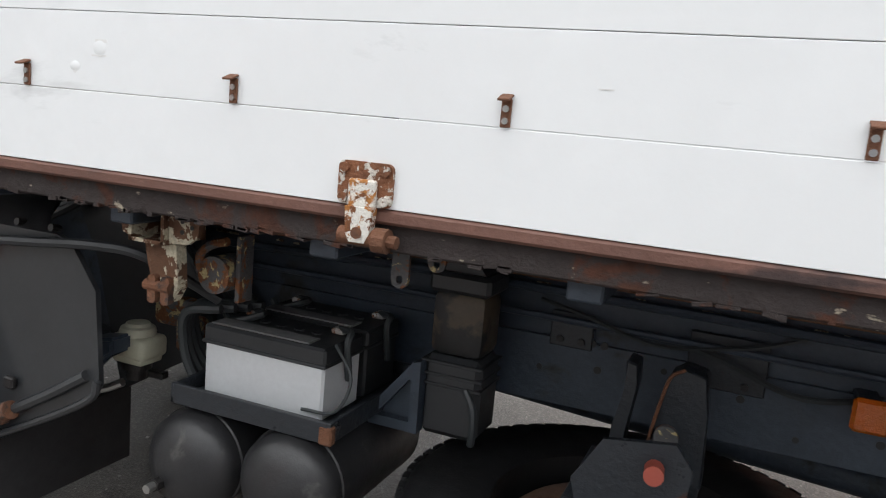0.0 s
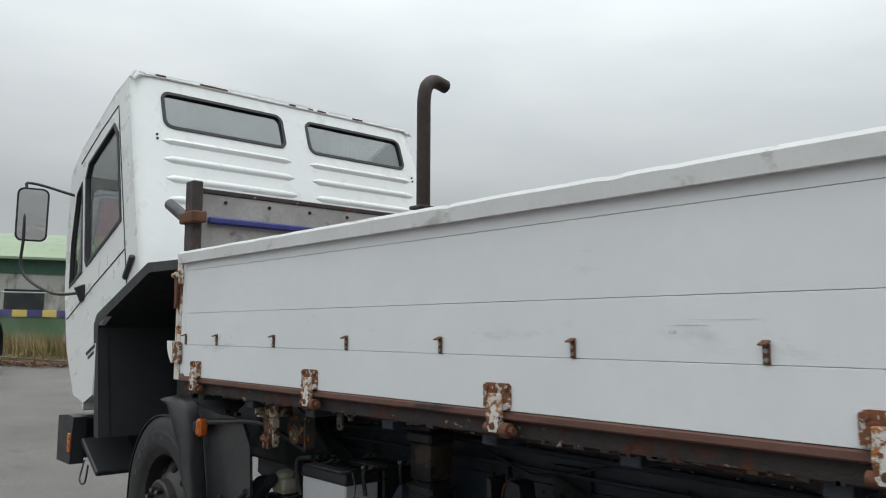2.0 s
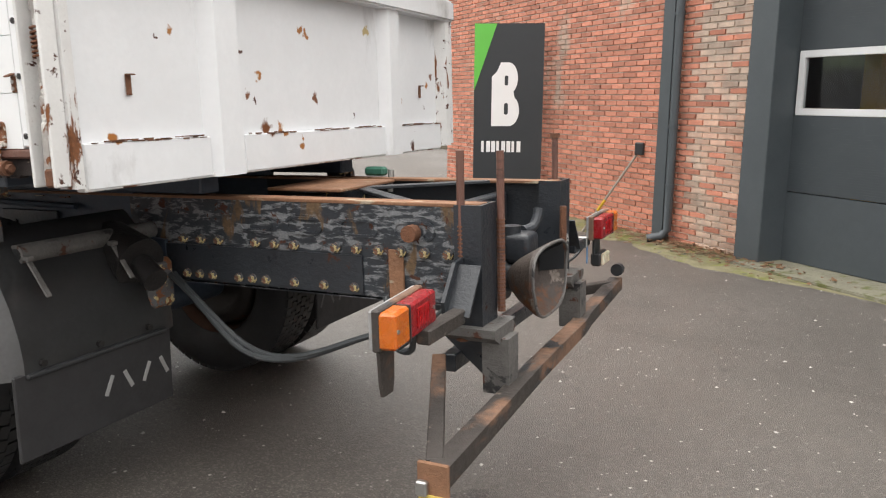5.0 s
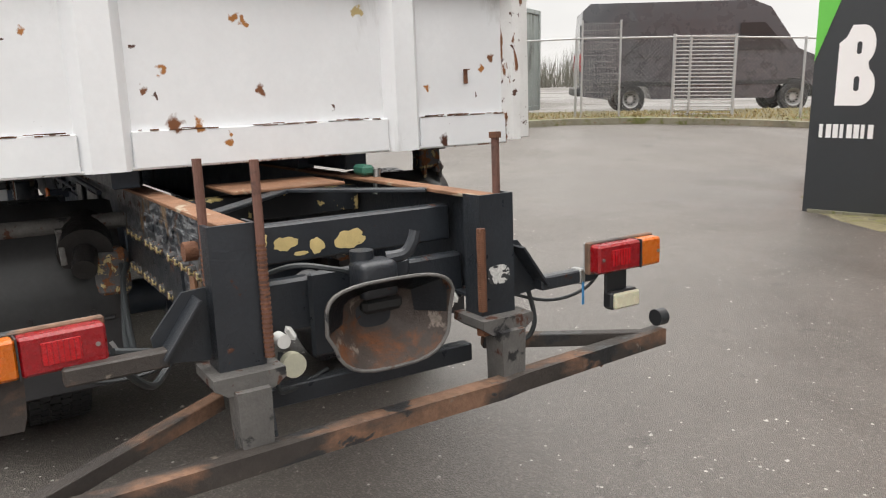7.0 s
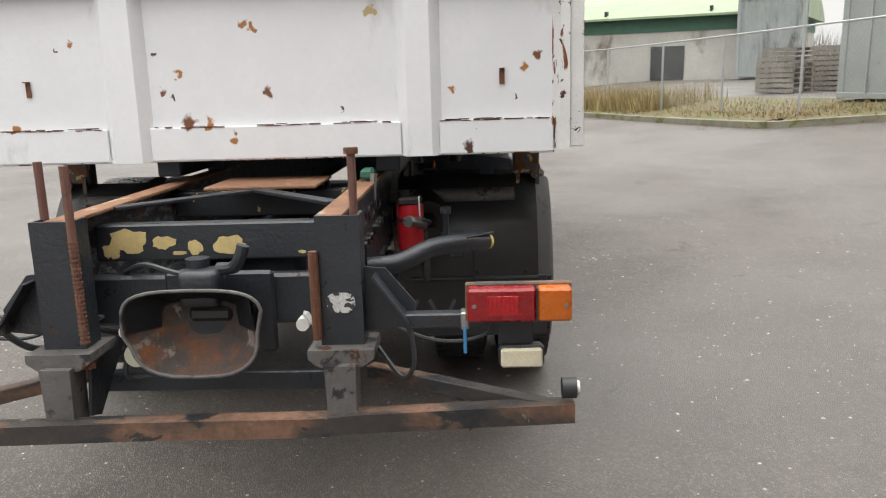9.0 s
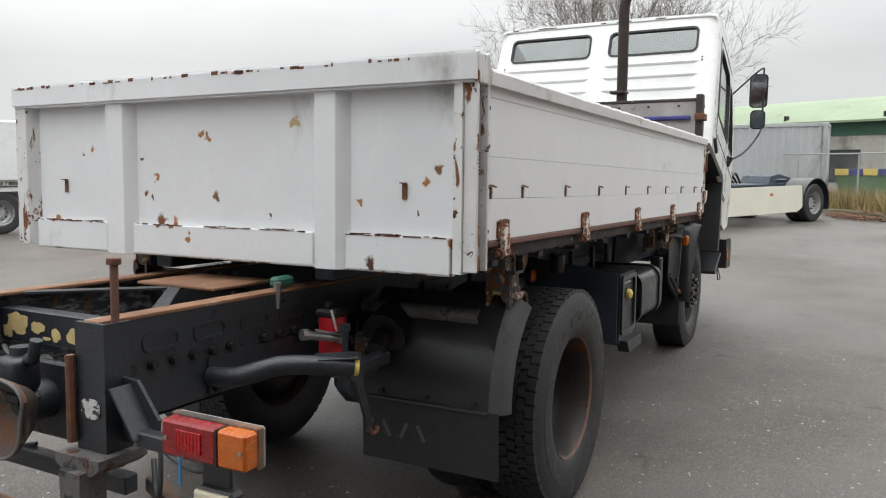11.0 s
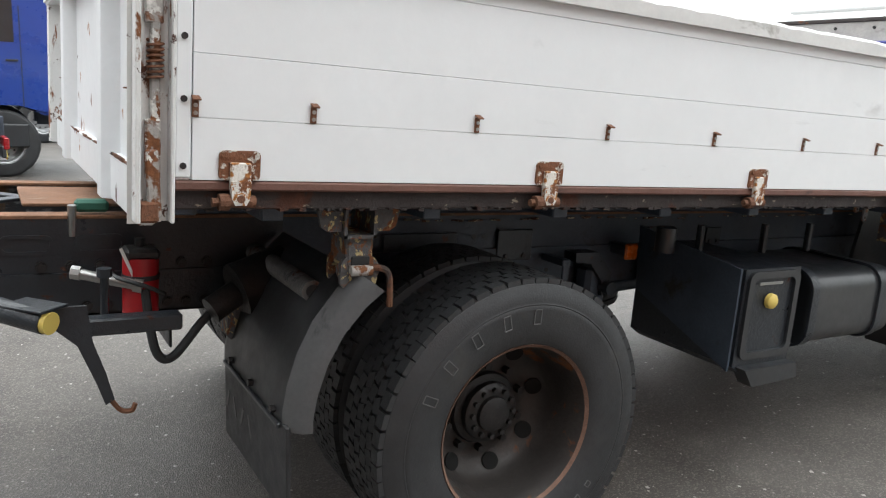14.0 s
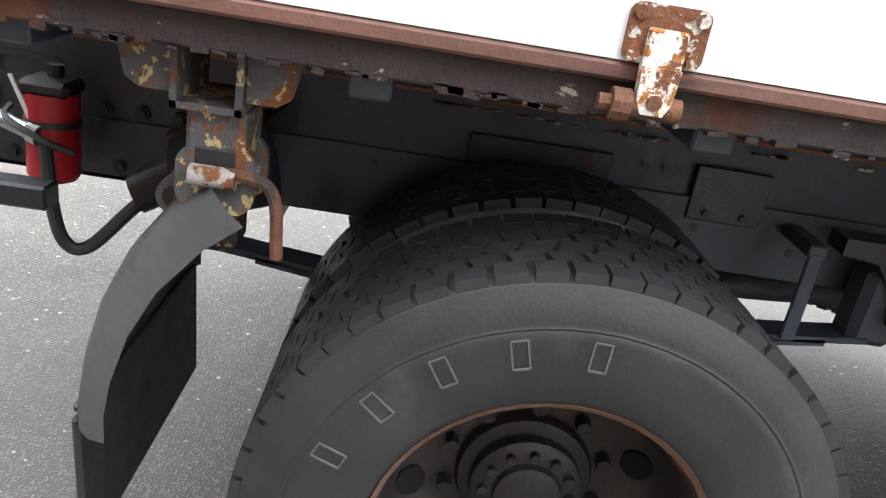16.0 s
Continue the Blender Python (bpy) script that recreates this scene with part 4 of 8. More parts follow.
# ---- chassis ----
for s in (-1, 1):
    bm = B()
    box(bm, (0.11, s * 0.425, 0.99), (1.48, 0.010, 0.325), 0.0)
    box(bm, (0.11, s * 0.395, 0.829), (1.48, 0.07, 0.009), 0.0)
    rail = part("frame_rail", bm, M_CHIP if s < 0 else M_CHIPR, truck, "black chassis rail with flaking paint" if s < 0 else "black painted chassis rail")
    bm = B()
    box(bm, (-3.44, s * 0.425, 0.99), (5.62, 0.010, 0.325), 0.0)
    box(bm, (-3.44, s * 0.395, 0.829), (5.62, 0.07, 0.009), 0.0)
    part("rail_web", bm, M_CHAS, rail)
    part("top_flange", one(box, (-2.70, s * 0.395, 1.152), (7.10, 0.075, 0.012), 0.002), M_RUSTFLAT, rail, "bare rusty top flange")
    for x in (-0.02, 0.19, 0.41, 0.62):
        bm = B()
        ring(bm, rrect(x, 1.065, 0.15, 0.062, 0.026), rrect(x, 1.065, 0.130, 0.042, 0.018), lambda u, w, d: (u, s * (0.430 + d), w), 0.0, 0.005)
        part("pressed_oval", bm, M_CHIP if s < 0 else M_CHIPR, rail)
    bm = B()
    box(bm, (-0.05, s * 0.435, 0.905), (0.95, 0.008, 0.135), 0.0)
    part("fish_plate", bm, M_CHIPR, rail)
    bolt = None
    for x, z in [(0.02 + 0.062 * k, 0.862) for k in (-6, -5, -4, -2, -1, 0, 2, 4, 6)] + [(-0.36 + 0.085 * k, 0.995) for k in range(14) if k not in (3, 7)]:
        if bolt is None:
            bm = B()
            cyl(bm, (0, s * 0.430, 0), (0, s * 0.452, 0), 0.014, 6)
            cyl(bm, (0, s * 0.430, 0), (0, s * 0.442, 0), 0.018, 10)
            bolt = part("bolt", bm, M_TIP if s < 0 else M_HUB, rail)
            bolt.location = (x, 0, z)
        else:
            again(bolt, rail, (x, 0, z))
    # subframe under the bed and its brackets
    part("subframe_rail", one(box, (-2.55, s * 0.40, 1.195), (3.9, 0.08, 0.075), 0.004), M_CHAS, truck)
    bm = B()
    plate_xz(bm, [(-4.25, 0.829), (-0.55, 0.829), (-0.45, 0.90), (-0.45, 0.985), (-0.60, 1.003), (-4.25, 1.003)], s * 0.4305, s * 0.446)
    part("rail_step", bm, M_CHAS, rail, "black stepped lower half of the chassis rail")
    for k in range(9):
        part("step_hole", one(cyl, (-3.3 + 0.31 * k, s * 0.4455, 0.87 + 0.05 * (k % 3)), (-3.3 + 0.31 * k, s * 0.4475, 0.87 + 0.05 * (k % 3)), 0.008, 8), M_GASK, rail)
    # strap and damper mount before the rear wheels
    bm = B()
    box(bm, (-1.83, s * 0.60, 0.85), (0.035, 0.012, 0.22), 0.003)
    box(bm, (-1.83, s * 0.53, 0.965), (0.045, 0.15, 0.03), 0.004)
    part("spring_strap", bm, M_CHAS, truck)
    bm = B()
    plate_xz(bm, [(-1.90, 1.00), (-2.03, 1.00), (-2.12, 0.90), (-2.11, 0.82), (-2.07, 0.80), (-2.06, 0.87), (-1.99, 0.95), (-1.90, 0.96)], s * 0.50, s * 0.58)
    cyl(bm, (-2.09, s * 0.49, 0.84), (-2.09, s * 0.62, 0.84), 0.030, 14)
    part("damper_mount", bm, M_CHIPR, truck)
    # leaf springs
    bm = B()
    for k, (x0, x1) in enumerate(((-2.05, -0.48), (-1.95, -0.58), (-1.8, -0.75), (-1.65, -0.9))):
        pts = [(x0 + (x1 - x0) * i / 12, 0.755 - 0.020 * k - 0.10 * (1 - (2 * i / 12 - 1) ** 2) * 0.5) for i in range(13)]
        poly = pts + [(x, z - 0.016) for x, z in pts[::-1]]
        plate_xz(bm, poly, s * 0.48, s * 0.56)
    ls = part("leaf_spring", bm, M_CHAS, truck)
    part("hanger", one(box, (-0.47, s * 0.51, 0.83), (0.13, 0.13, 0.19), 0.02), M_TIP, truck)
    part("hanger", one(box, (-2.06, s * 0.51, 0.83), (0.12, 0.10, 0.2), 0.02), M_CHAS, truck)
    part("orange_marker", one(box, (-2.245, s * 0.555, 0.992), (0.075, 0.02, 0.075), 0.008), M_LORANGE, truck, "square orange side reflector")
    part("marker_bracket", one(box, (-2.245, s * 0.49, 0.992), (0.05, 0.12, 0.05), 0.004), M_CHAS, truck)
    # rear tipping pivot hung on the bed
    bm = B()
    for z, h in ((1.292, 0.010), (1.208, 0.010)):
        box(bm, (-0.61, s * 1.06, z), (0.10, 0.16, h), 0)
    for x in (-0.655, -0.565):
        box(bm, (x, s * 1.06, 1.250), (0.010, 0.16, 0.094), 0)
    sock = part("pivot_socket", bm, M_TIP, truck, "rusted square socket under the bed side")
    for sx in (-1, 1):
        bm = B()
        plate_xz(bm, [(-0.61 + sx * 0.052, 1.298), (-0.61 + sx * 0.130, 1.298), (-0.61 + sx * 0.115, 1.235), (-0.61 + sx * 0.095, 1.222), (-0.61 + sx * 0.052, 1.222)], s * 1.115, s * 1.128)
        part("ear", bm, M_TIP, sock)
    part("crust", one(box, (-0.61, s * 1.12, 1.304), (0.26, 0.03, 0.012), 0.003), M_SILL, sock)
    bm = B()
    box(bm, (-0.62, s * 1.06, 1.160), (0.085, 0.12, 0.10), 0.008)
    part("pivot_leg", bm, M_TIP, sock)
    part("leg_window", one(box, (-0.622, s * 1.121, 1.135), (0.058, 0.006, 0.028), 0.003), M_GASK, sock)
    part("leg_pin", one(cyl, (-0.655, s * 1.128, 1.108), (-0.589, s * 1.128, 1.108), 0.016, 14), M_LATCH, sock)
    bm = B()
    for dy in (-0.045, 0.045):
        plate_xz(bm, rrect(-0.622, 1.098, 0.115, 0.10, 0.03), s * (1.065 + dy) - 0.008, s * (1.065 + dy) + 0.008)
    cyl(bm, (-0.685, s * 1.10, 1.105), (-0.565, s * 1.10, 1.105), 0.020, 12)
    part("clevis", bm, M_TIP, sock)
    if s > 0:
        part("pin_handle", one(tube, curve([(-0.60, 1.125, 1.11), (-0.675, 1.13, 1.115), (-0.712, 1.13, 1.09), (-0.722, 1.128, 0.995)]), 0.010, 8), M_RUST, sock)
    part("cross_tube", one(cyl, (-0.53, s * 0.40, 1.02), (-0.53, s * 1.0, 1.02), 0.033, 16), M_STRUT, truck)
    part("tube_mouth", one(cyl, (-0.53, s * 0.995, 1.02), (-0.53, s * 1.003, 1.02), 0.021, 14), M_GASK, truck)
    # mudguard and rubber flap behind the rear wheels
    arc = [(-0.610, 1.105), (-0.555, 1.050), (-0.490, 0.962), (-0.448, 0.87), (-0.422, 0.775), (-0.412, 0.70), (-0.413, 0.650)]
    bm = B()
    rows = []
    for i, (x, z) in enumerate(arc):
        t = min(i, 5) / 5
        fx, fz = -0.070, -0.050 * (1 - t)
        rows.append([bm.verts.new((x + fx * q, s * yy, z + fz * q)) for yy, q in ((0.46, 0.25), (0.485, 0.05), (0.52, 0.0), (1.04, 0.0), (1.10, 0.05), (1.145, 0.26), (1.166, 0.60), (1.172, 1.0))])
    for a, b in zip(rows, rows[1:]):
        for k in range(4):
            bm.faces.new((a[k], a[k + 1], b[k + 1], b[k]))
    edge_rows = [[v.co.copy() for v in r_[4:]] for r_ in rows]
    for r_ in rows:
        for v in r_[5:]:
            bm.verts.remove(v)
    bmesh.ops.solidify(bm, geom=bm.faces[:], thickness=0.007)
    mg = part("mudguard", bm, M_GUARD, truck, "black plastic rear mudguard, scuffed grey", angle=60)
    # outer curl as its own mesh, its skylit look painted in lighter grey
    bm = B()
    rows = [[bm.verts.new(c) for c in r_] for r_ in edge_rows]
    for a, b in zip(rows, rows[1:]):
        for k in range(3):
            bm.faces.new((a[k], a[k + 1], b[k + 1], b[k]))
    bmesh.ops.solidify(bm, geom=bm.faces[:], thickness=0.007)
    part("edge_curl", bm, M_CURL, mg, "rounded dusty edge, sky sheen painted in as paler grey", angle=60)
    part("rim_strip", one(box, (-0.408, s * 0.81, 0.655), (0.014, 0.58, 0.016), 0.004), M_FLAP, mg)
    for yy in (0.6, 0.82, 1.04):
        part("bolt", one(cyl, (-0.418, s * yy, 0.685), (-0.398, s * yy, 0.685), 0.012, 8), M_HUB, mg)
    part("mud_flap", one(box, (-0.428, s * 0.815, 0.520), (0.014, 0.65, 0.29), 0.005, Euler((0, 0.04, 0)).to_matrix()), M_RUB, mg, "black rubber mud flap")
    for k in range(4):
        part("worn_letter", one(box, (-0.4205, s * 0.66 + 0.085 * (k - 1.5), 0.52), (0.004, 0.016, 0.075), 0.001, Euler((0.45 * (1 if k % 2 else -1), 0.04, 0)).to_matrix()), M_PLATE if (k > 1) == (s > 0 or k > 1) and s < 0 else M_MARK, mg)
    # front mudguard: a rounded lip over the tyre, a side skirt and a sloping top
    lip_out = [(-4.64, 1.232), (-4.56, 1.222), (-4.47, 1.12), (-4.39, 1.01), (-4.335, 0.925), (-4.27, 0.79), (-4.225, 0.667), (-4.215, 0.61)]
    lip_in = [(-4.56, 1.252), (-4.43, 1.215), (-4.385, 1.12), (-4.355, 1.02), (-4.335, 0.93), (-4.30, 0.79), (-4.27, 0.667), (-4.262, 0.60)]
    bm = B()
    rows = []
    for (xo, zo), (xi, zi) in zip(lip_out, lip_in):
        xm, zm = max(xo, xi) * 0.75 + min(xo, xi) * 0.25, max(zo, zi)
        rows.append([bm.verts.new((x, s * y, z)) for x, y, z in ((xo - 0.035, 1.150, zo - 0.012), (xo - 0.010, 1.166, zo), (xo * 0.6 + xm * 0.4 + 0.006, 1.150, zo * 0.6 + zm * 0.4 + 0.004), (xm + 0.010, 1.108, zm + 0.004), (xi, 1.060, zi))])
    for a, b in zip(rows, rows[1:]):
        for k in range(4):
            bm.faces.new((a[k], a[k + 1], b[k + 1], b[k]))
    bmesh.ops.solidify(bm, geom=bm.faces[:], thickness=0.006)
    fm = part("front_mudguard", bm, M_GUARD, truck, "scuffed grey-black plastic front mudguard", angle=60)
    bm = B()
    skirt = lip_in[1:] + [(-4.05, 0.715), (-3.89, 0.805), (-3.866, 0.85), (-3.882, 1.07), (-3.955, 1.165), (-4.0, 1.185), (-4.20, 1.185)]
    plate_xz(bm, skirt, s * 1.042, s * 1.056)
    part("side_skirt", bm, M_FLAP, fm)
    part("lower_lip", one(tube, curve([(-4.21, s * 1.062, 0.645), (-4.05, s * 1.062, 0.722), (-3.89, s * 1.062, 0.812), (-3.868, s * 1.060, 0.86)]), 0.010, 8), M_FLAP, fm)
    part("edge_tube", one(tube, curve([(-4.12, s * 1.070, 0.740), (-4.00, s * 1.070, 0.806), (-3.90, s * 1.062, 0.868)]), 0.014, 8), M_FLAP, fm)
    part("clip", one(box, (-4.145, s * 1.066, 0.80), (0.032, 0.016, 0.030), 0.004), M_HUB, fm)
    bm = B()
    rows = [[bm.verts.new((x, s * y, z)) for y, z in ((1.056, 1.185 if x > -4.4 else 1.222), (1.02, 1.215 if x > -4.4 else 1.238), (0.96, 1.245), (0.85, 1.256), (0.58, 1.256))] for x in (-4.56, -4.43, -4.25, -4.10, -4.02)]
    for v in rows[-1]:
        v.co.x -= (v.co.z - 1.185) * 1.5
    for a, b in zip(rows, rows[1:]):
        for k in range(4):
            bm.faces.new((a[k], a[k + 1], b[k + 1], b[k]))
    bmesh.ops.solidify(bm, geom=bm.faces[:], thickness=0.006)
    part("top_sheet", bm, M_GUARD, fm, angle=60)
    part("inner_arch", one(plate_xz, [(-4.50, 1.245), (-4.08, 1.245), (-3.98, 1.18), (-3.90, 0.83), (-4.25, 0.62), (-4.30, 0.80), (-4.36, 1.02), (-4.44, 1.18)], s * 0.58, s * 0.60), M_FLAP, fm)
    part("lip_bracket", one(box, (-4.20, s * 1.075, 0.70), (0.11, 0.03, 0.035), 0.006, Euler((0, -0.25, 0)).to_matrix()), M_RUST, fm)
    for xx in (-4.13, -4.02):
        part("rivet", one(cyl, (xx, s * 1.035, 1.195), (xx, s * 1.060, 1.200), 0.009, 8), M_HUB, fm)
    part("marker_lamp", one(box, (-4.285, s * 1.10, 1.118), (0.05, 0.05, 0.085), 0.012), M_LORANGE, fm)
    part("lamp_base", one(box, (-4.325, s * 1.095, 1.118), (0.03, 0.06, 0.05), 0.006), M_BLACK, fm)
    part("stay_rod", one(tube, curve([(-4.3, s * 1.08, 1.14), (-4.05, s * 1.085, 1.165), (-3.87, s * 1.07, 1.18), (-3.76, s * 1.03, 1.165), (-3.66, s * 0.9, 1.06)]), 0.012, 8), M_BLACK, fm)
    part("front_flap", one(box, (-4.235, s * 0.83, 0.52), (0.014, 0.50, 0.24), 0.005), M_RUB, fm)
    # front drop bracket under the bed
    bm = B()
    for z in (1.285, 1.222):
        box(bm, (-3.684, s * 1.05, z), (0.092, 0.13, 0.008), 0)
    for x in (-3.727, -3.641):
        box(bm, (x, s * 1.05, 1.253), (0.008, 0.13, 0.070), 0)
    fbk = part("front_bracket", bm, M_BRKT, truck, "flaking cream and rust bracket under the bed")
    for q in ([(-3.733, 1.292), (-3.775, 1.292), (-3.760, 1.232), (-3.735, 1.222)], [(-3.635, 1.292), (-3.555, 1.292), (-3.560, 1.245), (-3.585, 1.226), (-3.635, 1.222)]):
        ear = part("ear", one(plate_xz, q, s * 1.092, s * 1.102), M_BRKT, fbk)
    for x, z in ((-3.60, 1.272), (-3.60, 1.250), (-3.575, 1.262)):
        part("bolt_hole", one(cyl, (x, s * 1.101, z), (x, s * 1.1035, z), 0.005, 8), M_GASK, ear)
    part("leg", one(plate_xz, [(-3.715, 1.218), (-3.630, 1.218), (-3.625, 1.165), (-3.622, 1.125), (-3.640, 1.092), (-3.668, 1.090), (-3.690, 1.125), (-3.705, 1.17)], s * 1.055, s * 1.085), M_BRKT, fbk)
    bm = B()
    for dx in (-0.018, 0.018):
        plate_xz(bm, rrect(-3.662 + dx, 1.118, 0.022, 0.062, 0.010), s * 1.083, s * 1.100)
    cyl(bm, (-3.700, s * 1.094, 1.125), (-3.632, s * 1.094, 1.125), 0.012, 10)
    part("clevis", bm, M_RUST, fbk)
    bm = B()
    cyl(bm, (-3.60, s * 0.93, 1.145), (-3.60, s * 1.0, 1.145), 0.042, 18)
    tube(bm, curve([(-3.64, s * 1.0, 1.15), (-3.635, s * 1.0, 1.19), (-3.60, s * 1.0, 1.215), (-3.565, s * 1.0, 1.225)]), 0.010, 8)
    part("rusty_boss", bm, M_TIP, fbk)
    part("side_stay", one(box, (-3.555, s * 0.95, 1.16), (0.012, 0.05, 0.15), 0.002), M_TIP, fbk)
    for x, h in ((-3.10, 0.085), (-3.03, 0.045)):
        bm = B()
        ring(bm, rrect(x, 1.302 - h / 2, 0.034, h, 0.016), rrect(x, 1.302 - h + 0.016, 0.012, 0.014, 0.005), lambda u, w, d: (u, s * (1.10 + d), w), 0.0, 0.008)
        part("rope_eye", bm, M_TIP, truck, "flat rusty rope eye")


# ---- tail of the chassis: cross beams, coupling, underrun bar, lamps ----
part("cross_member", one(box, (0.60, 0, 1.047), (0.06, 0.80, 0.118), 0.006), M_CHIPR, truck, "black cross member flaking to cream primer")
M_FLAKE = surf("cream_primer", (0.58, 0.45, 0.20), 0.75, var=0.2, scale=20, bump=0.3, layers=[(RUST, 0.66, 0.04, 30, 0.9, ONE)])
flaked = truck.children[-1]
random.seed(61)
for y, z, w, h in ((-0.29, 1.055, 0.13, 0.085), (-0.18, 1.048, 0.075, 0.046), (-0.077, 1.030, 0.050, 0.055), (0.036, 1.036, 0.115, 0.066), (0.265, 1.008, 0.026, 0.012), (-0.13, 1.012, 0.05, 0.014), (-0.35, 1.02, 0.06, 0.05)):
    n = 22
    poly = []
    for k in range(n):
        a = 2 * math.pi * k / n
        q = 0.5 * (0.92 + 0.42 * noise.noise(Vector((2.2 * math.cos(a) + 9 * y, 2.2 * math.sin(a) + 7 * z, 3.0))))
        poly.append((y + w * q * math.cos(a), z + h * q * math.sin(a)))
    part("bare_patch", one(plate_yz, poly, 0.6295, 0.6312), M_FLAKE, flaked, "cream primer where the black has flaked off")
part("cross_member", one(box, (-0.10, 0, 1.07), (0.08, 0.80, 0.10), 0.006), M_CREAM, truck)
bm = B()
box(bm, (0.68, 0, 0.875), (0.05, 0.80, 0.16), 0.01)
part("draw_beam", bm, M_CHIPR, truck, "black draw beam behind the coupling")
part("draw_plate", one(box, (0.715, 0.02, 0.84), (0.02, 0.34, 0.26), 0.01), M_CHIPR, truck)
for a, b in (((0.56, -0.36, 1.150), (0.0, 0.15, 1.150)), ((0.56, 0.36, 1.152), (0.0, -0.15, 1.152))):
    d = Vector(b) - Vector(a)
    part("diagonal_brace", one(box, (Vector(a) + Vector(b)) / 2, (d.length, 0.05, 0.012), 0.002, Euler((0, 0, math.atan2(d.y, d.x))).to_matrix()), M_CHIPR, truck)
part("rusty_plate", one(box, (0.02, 0.02, 1.160), (0.34, 0.42, 0.012), 0.003), M_RUSTFLAT, truck, "rusty flat plate on the chassis")
for s in (-1, 1):
    yc = -0.403 if s < 0 else 0.420
    bm = B()
    plate_xy(bm, [(0.78, yc - 0.063), (0.872, yc - 0.063), (0.872, yc + 0.063), (0.78, yc + 0.063), (0.78, yc + 0.053), (0.860, yc + 0.053), (0.860, yc - 0.053), (0.78, yc - 0.053)], 0.76, 1.158)
    up = part("tail_post", bm, M_CHIPR, truck, "black steel upright at the chassis end")
    bm = B()
    prism(bm, [(yc - 0.095, 0.778), (yc + 0.095, 0.778), (yc + 0.095, 0.752), (yc + 0.06, 0.728), (yc - 0.06, 0.728), (yc - 0.095, 0.752)], lambda y, z: (0.755, y, z), lambda y, z: (0.925, y, z))
    part("clamp_plate", bm, M_STRUT, up, "scuffed dark clamp plate")
    bm = B()
    plate_yz(bm, [(yc - 0.045, 0.74), (yc + 0.045, 0.74), (yc + 0.040, 0.555), (yc - 0.04, 0.555)], 0.86, 0.95)
    part("strut", bm, M_STRUT, up, "worn grey steel strut")
    bm = B()
    plate_yz(bm, [(yc + s * 0.062, 0.995), (yc + s * 0.125, 0.99), (yc + s * 0.21, 0.885), (yc + s * 0.20, 0.815), (yc + s * 0.062, 0.80)], 0.80, 0.812)
    part("gusset", bm, M_CHIPR, up)
    part("gusset_edge", one(box, (0.845, yc + s * 0.145, 0.91), (0.08, 0.008, 0.17), 0.001, Euler((s * 0.62, 0, 0)).to_matrix()), M_CHIPR, up)
    part("lamp_arm", one(box, (0.845, yc + s * 0.30, 0.842), (0.045, 0.24, 0.045), 0.005), M_CHIPR if s > 0 else M_BUMP, up)
    # threaded rods
    for x, y, z1 in ([(0.80, -0.455, 1.325), (0.885, -0.335, 1.318)] if s < 0 else [(0.815, 0.462, 1.326), (0.885, 0.350, 1.06)]):
        rod = part("threaded_rod", one(cyl, (x, y, 0.80), (x, y, z1), 0.0125, 10), M_RAIL, truck, "rusty threaded rod")
        bm = B()
        for k in range(40):
            z = 0.80 + (z1 - 0.80) * k / 40
            if z < 1.10:
                cyl(bm, (x, y, z), (x, y, z + 0.005), 0.0145, 8)
        part("thread", bm, M_RUST, rod)
        part("nut", one(cyl, (x, y, 0.725), (x, y, 0.75), 0.022, 6), M_RUST, rod)
        if z1 > 1.322 and s > 0:
            part("bolt_head", one(cyl, (x, y, z1), (x, y, z1 + 0.018), 0.021, 6), M_RUST, rod)
M_SCRAPE = surf("scraped_white_on_black", (0.03, 0.032, 0.035), 0.5, var=0.3, scale=8, layers=[((0.6, 0.6, 0.58), 0.52, 0.02, 30, 0.6, ONE)])
part("scraped_patch", one(plate_yz, rrect(0.42, 0.905, 0.085, 0.06, 0.028), 0.8735, 0.8755), M_SCRAPE, truck)
# underrun bar with braces
bm = B()
path = [(0.985, -1.05, 0.562), (0.965, -0.55, 0.560), (0.955, -0.20, 0.564), (0.952, 0.36, 0.568), (0.945, 0.46, 0.574), (0.940, 0.80, 0.586), (0.935, 1.08, 0.594)]
rings = [[bm.verts.new((x + dx, y, z + dz)) for dx, dz in ((-0.03, -0.028), (0.03, -0.028), (0.03, 0.028), (-0.03, 0.028))] for x, y, z in path]
for a, b in zip(rings, rings[1:]):
    for k in range(4):
        bm.faces.new((a[k], a[(k + 1) % 4], b[(k + 1) % 4], b[k]))
bm.faces.new(rings[0])
bm.faces.new(rings[-1][::-1])
ub = part("underrun_bar", bm, M_BUMP, truck, "bent rusty steel underrun bar")
for a, b in (((0.96, -1.00, 0.568), (0.70, -0.43, 0.640)), ((0.92, 1.00, 0.598), (0.70, 0.47, 0.635)),):
    a, b = Vector(a), Vector(b)
    d = b - a
    part("brace", one(box, (a + b) / 2, (d.length, 0.045, 0.045), 0.003, d.to_track_quat("X", "Z").to_matrix()), M_BUMP, ub)
part("end_plate", one(box, (0.985, -1.058, 0.552), (0.085, 0.012, 0.115), 0.003), M_RUSTFLAT, ub)
part("yellow_mark", one(box, (0.985, -1.066, 0.512), (0.075, 0.004, 0.030), 0.0), M_YEL, ub)
part("cross_tube", one(box, (0.72, 0, 0.622), (0.05, 0.80, 0.06), 0.004), M_CHIPR, ub)
part("knob", one(cyl, (0.945, 1.045, 0.665), (0.945, 1.085, 0.665), 0.030, 16), M_BLACK, ub, "black round marker lamp")
part("knob_lens", one(cyl, (0.945, 1.083, 0.665), (0.945, 1.094, 0.665), 0.020, 14), M_WHITE, ub)
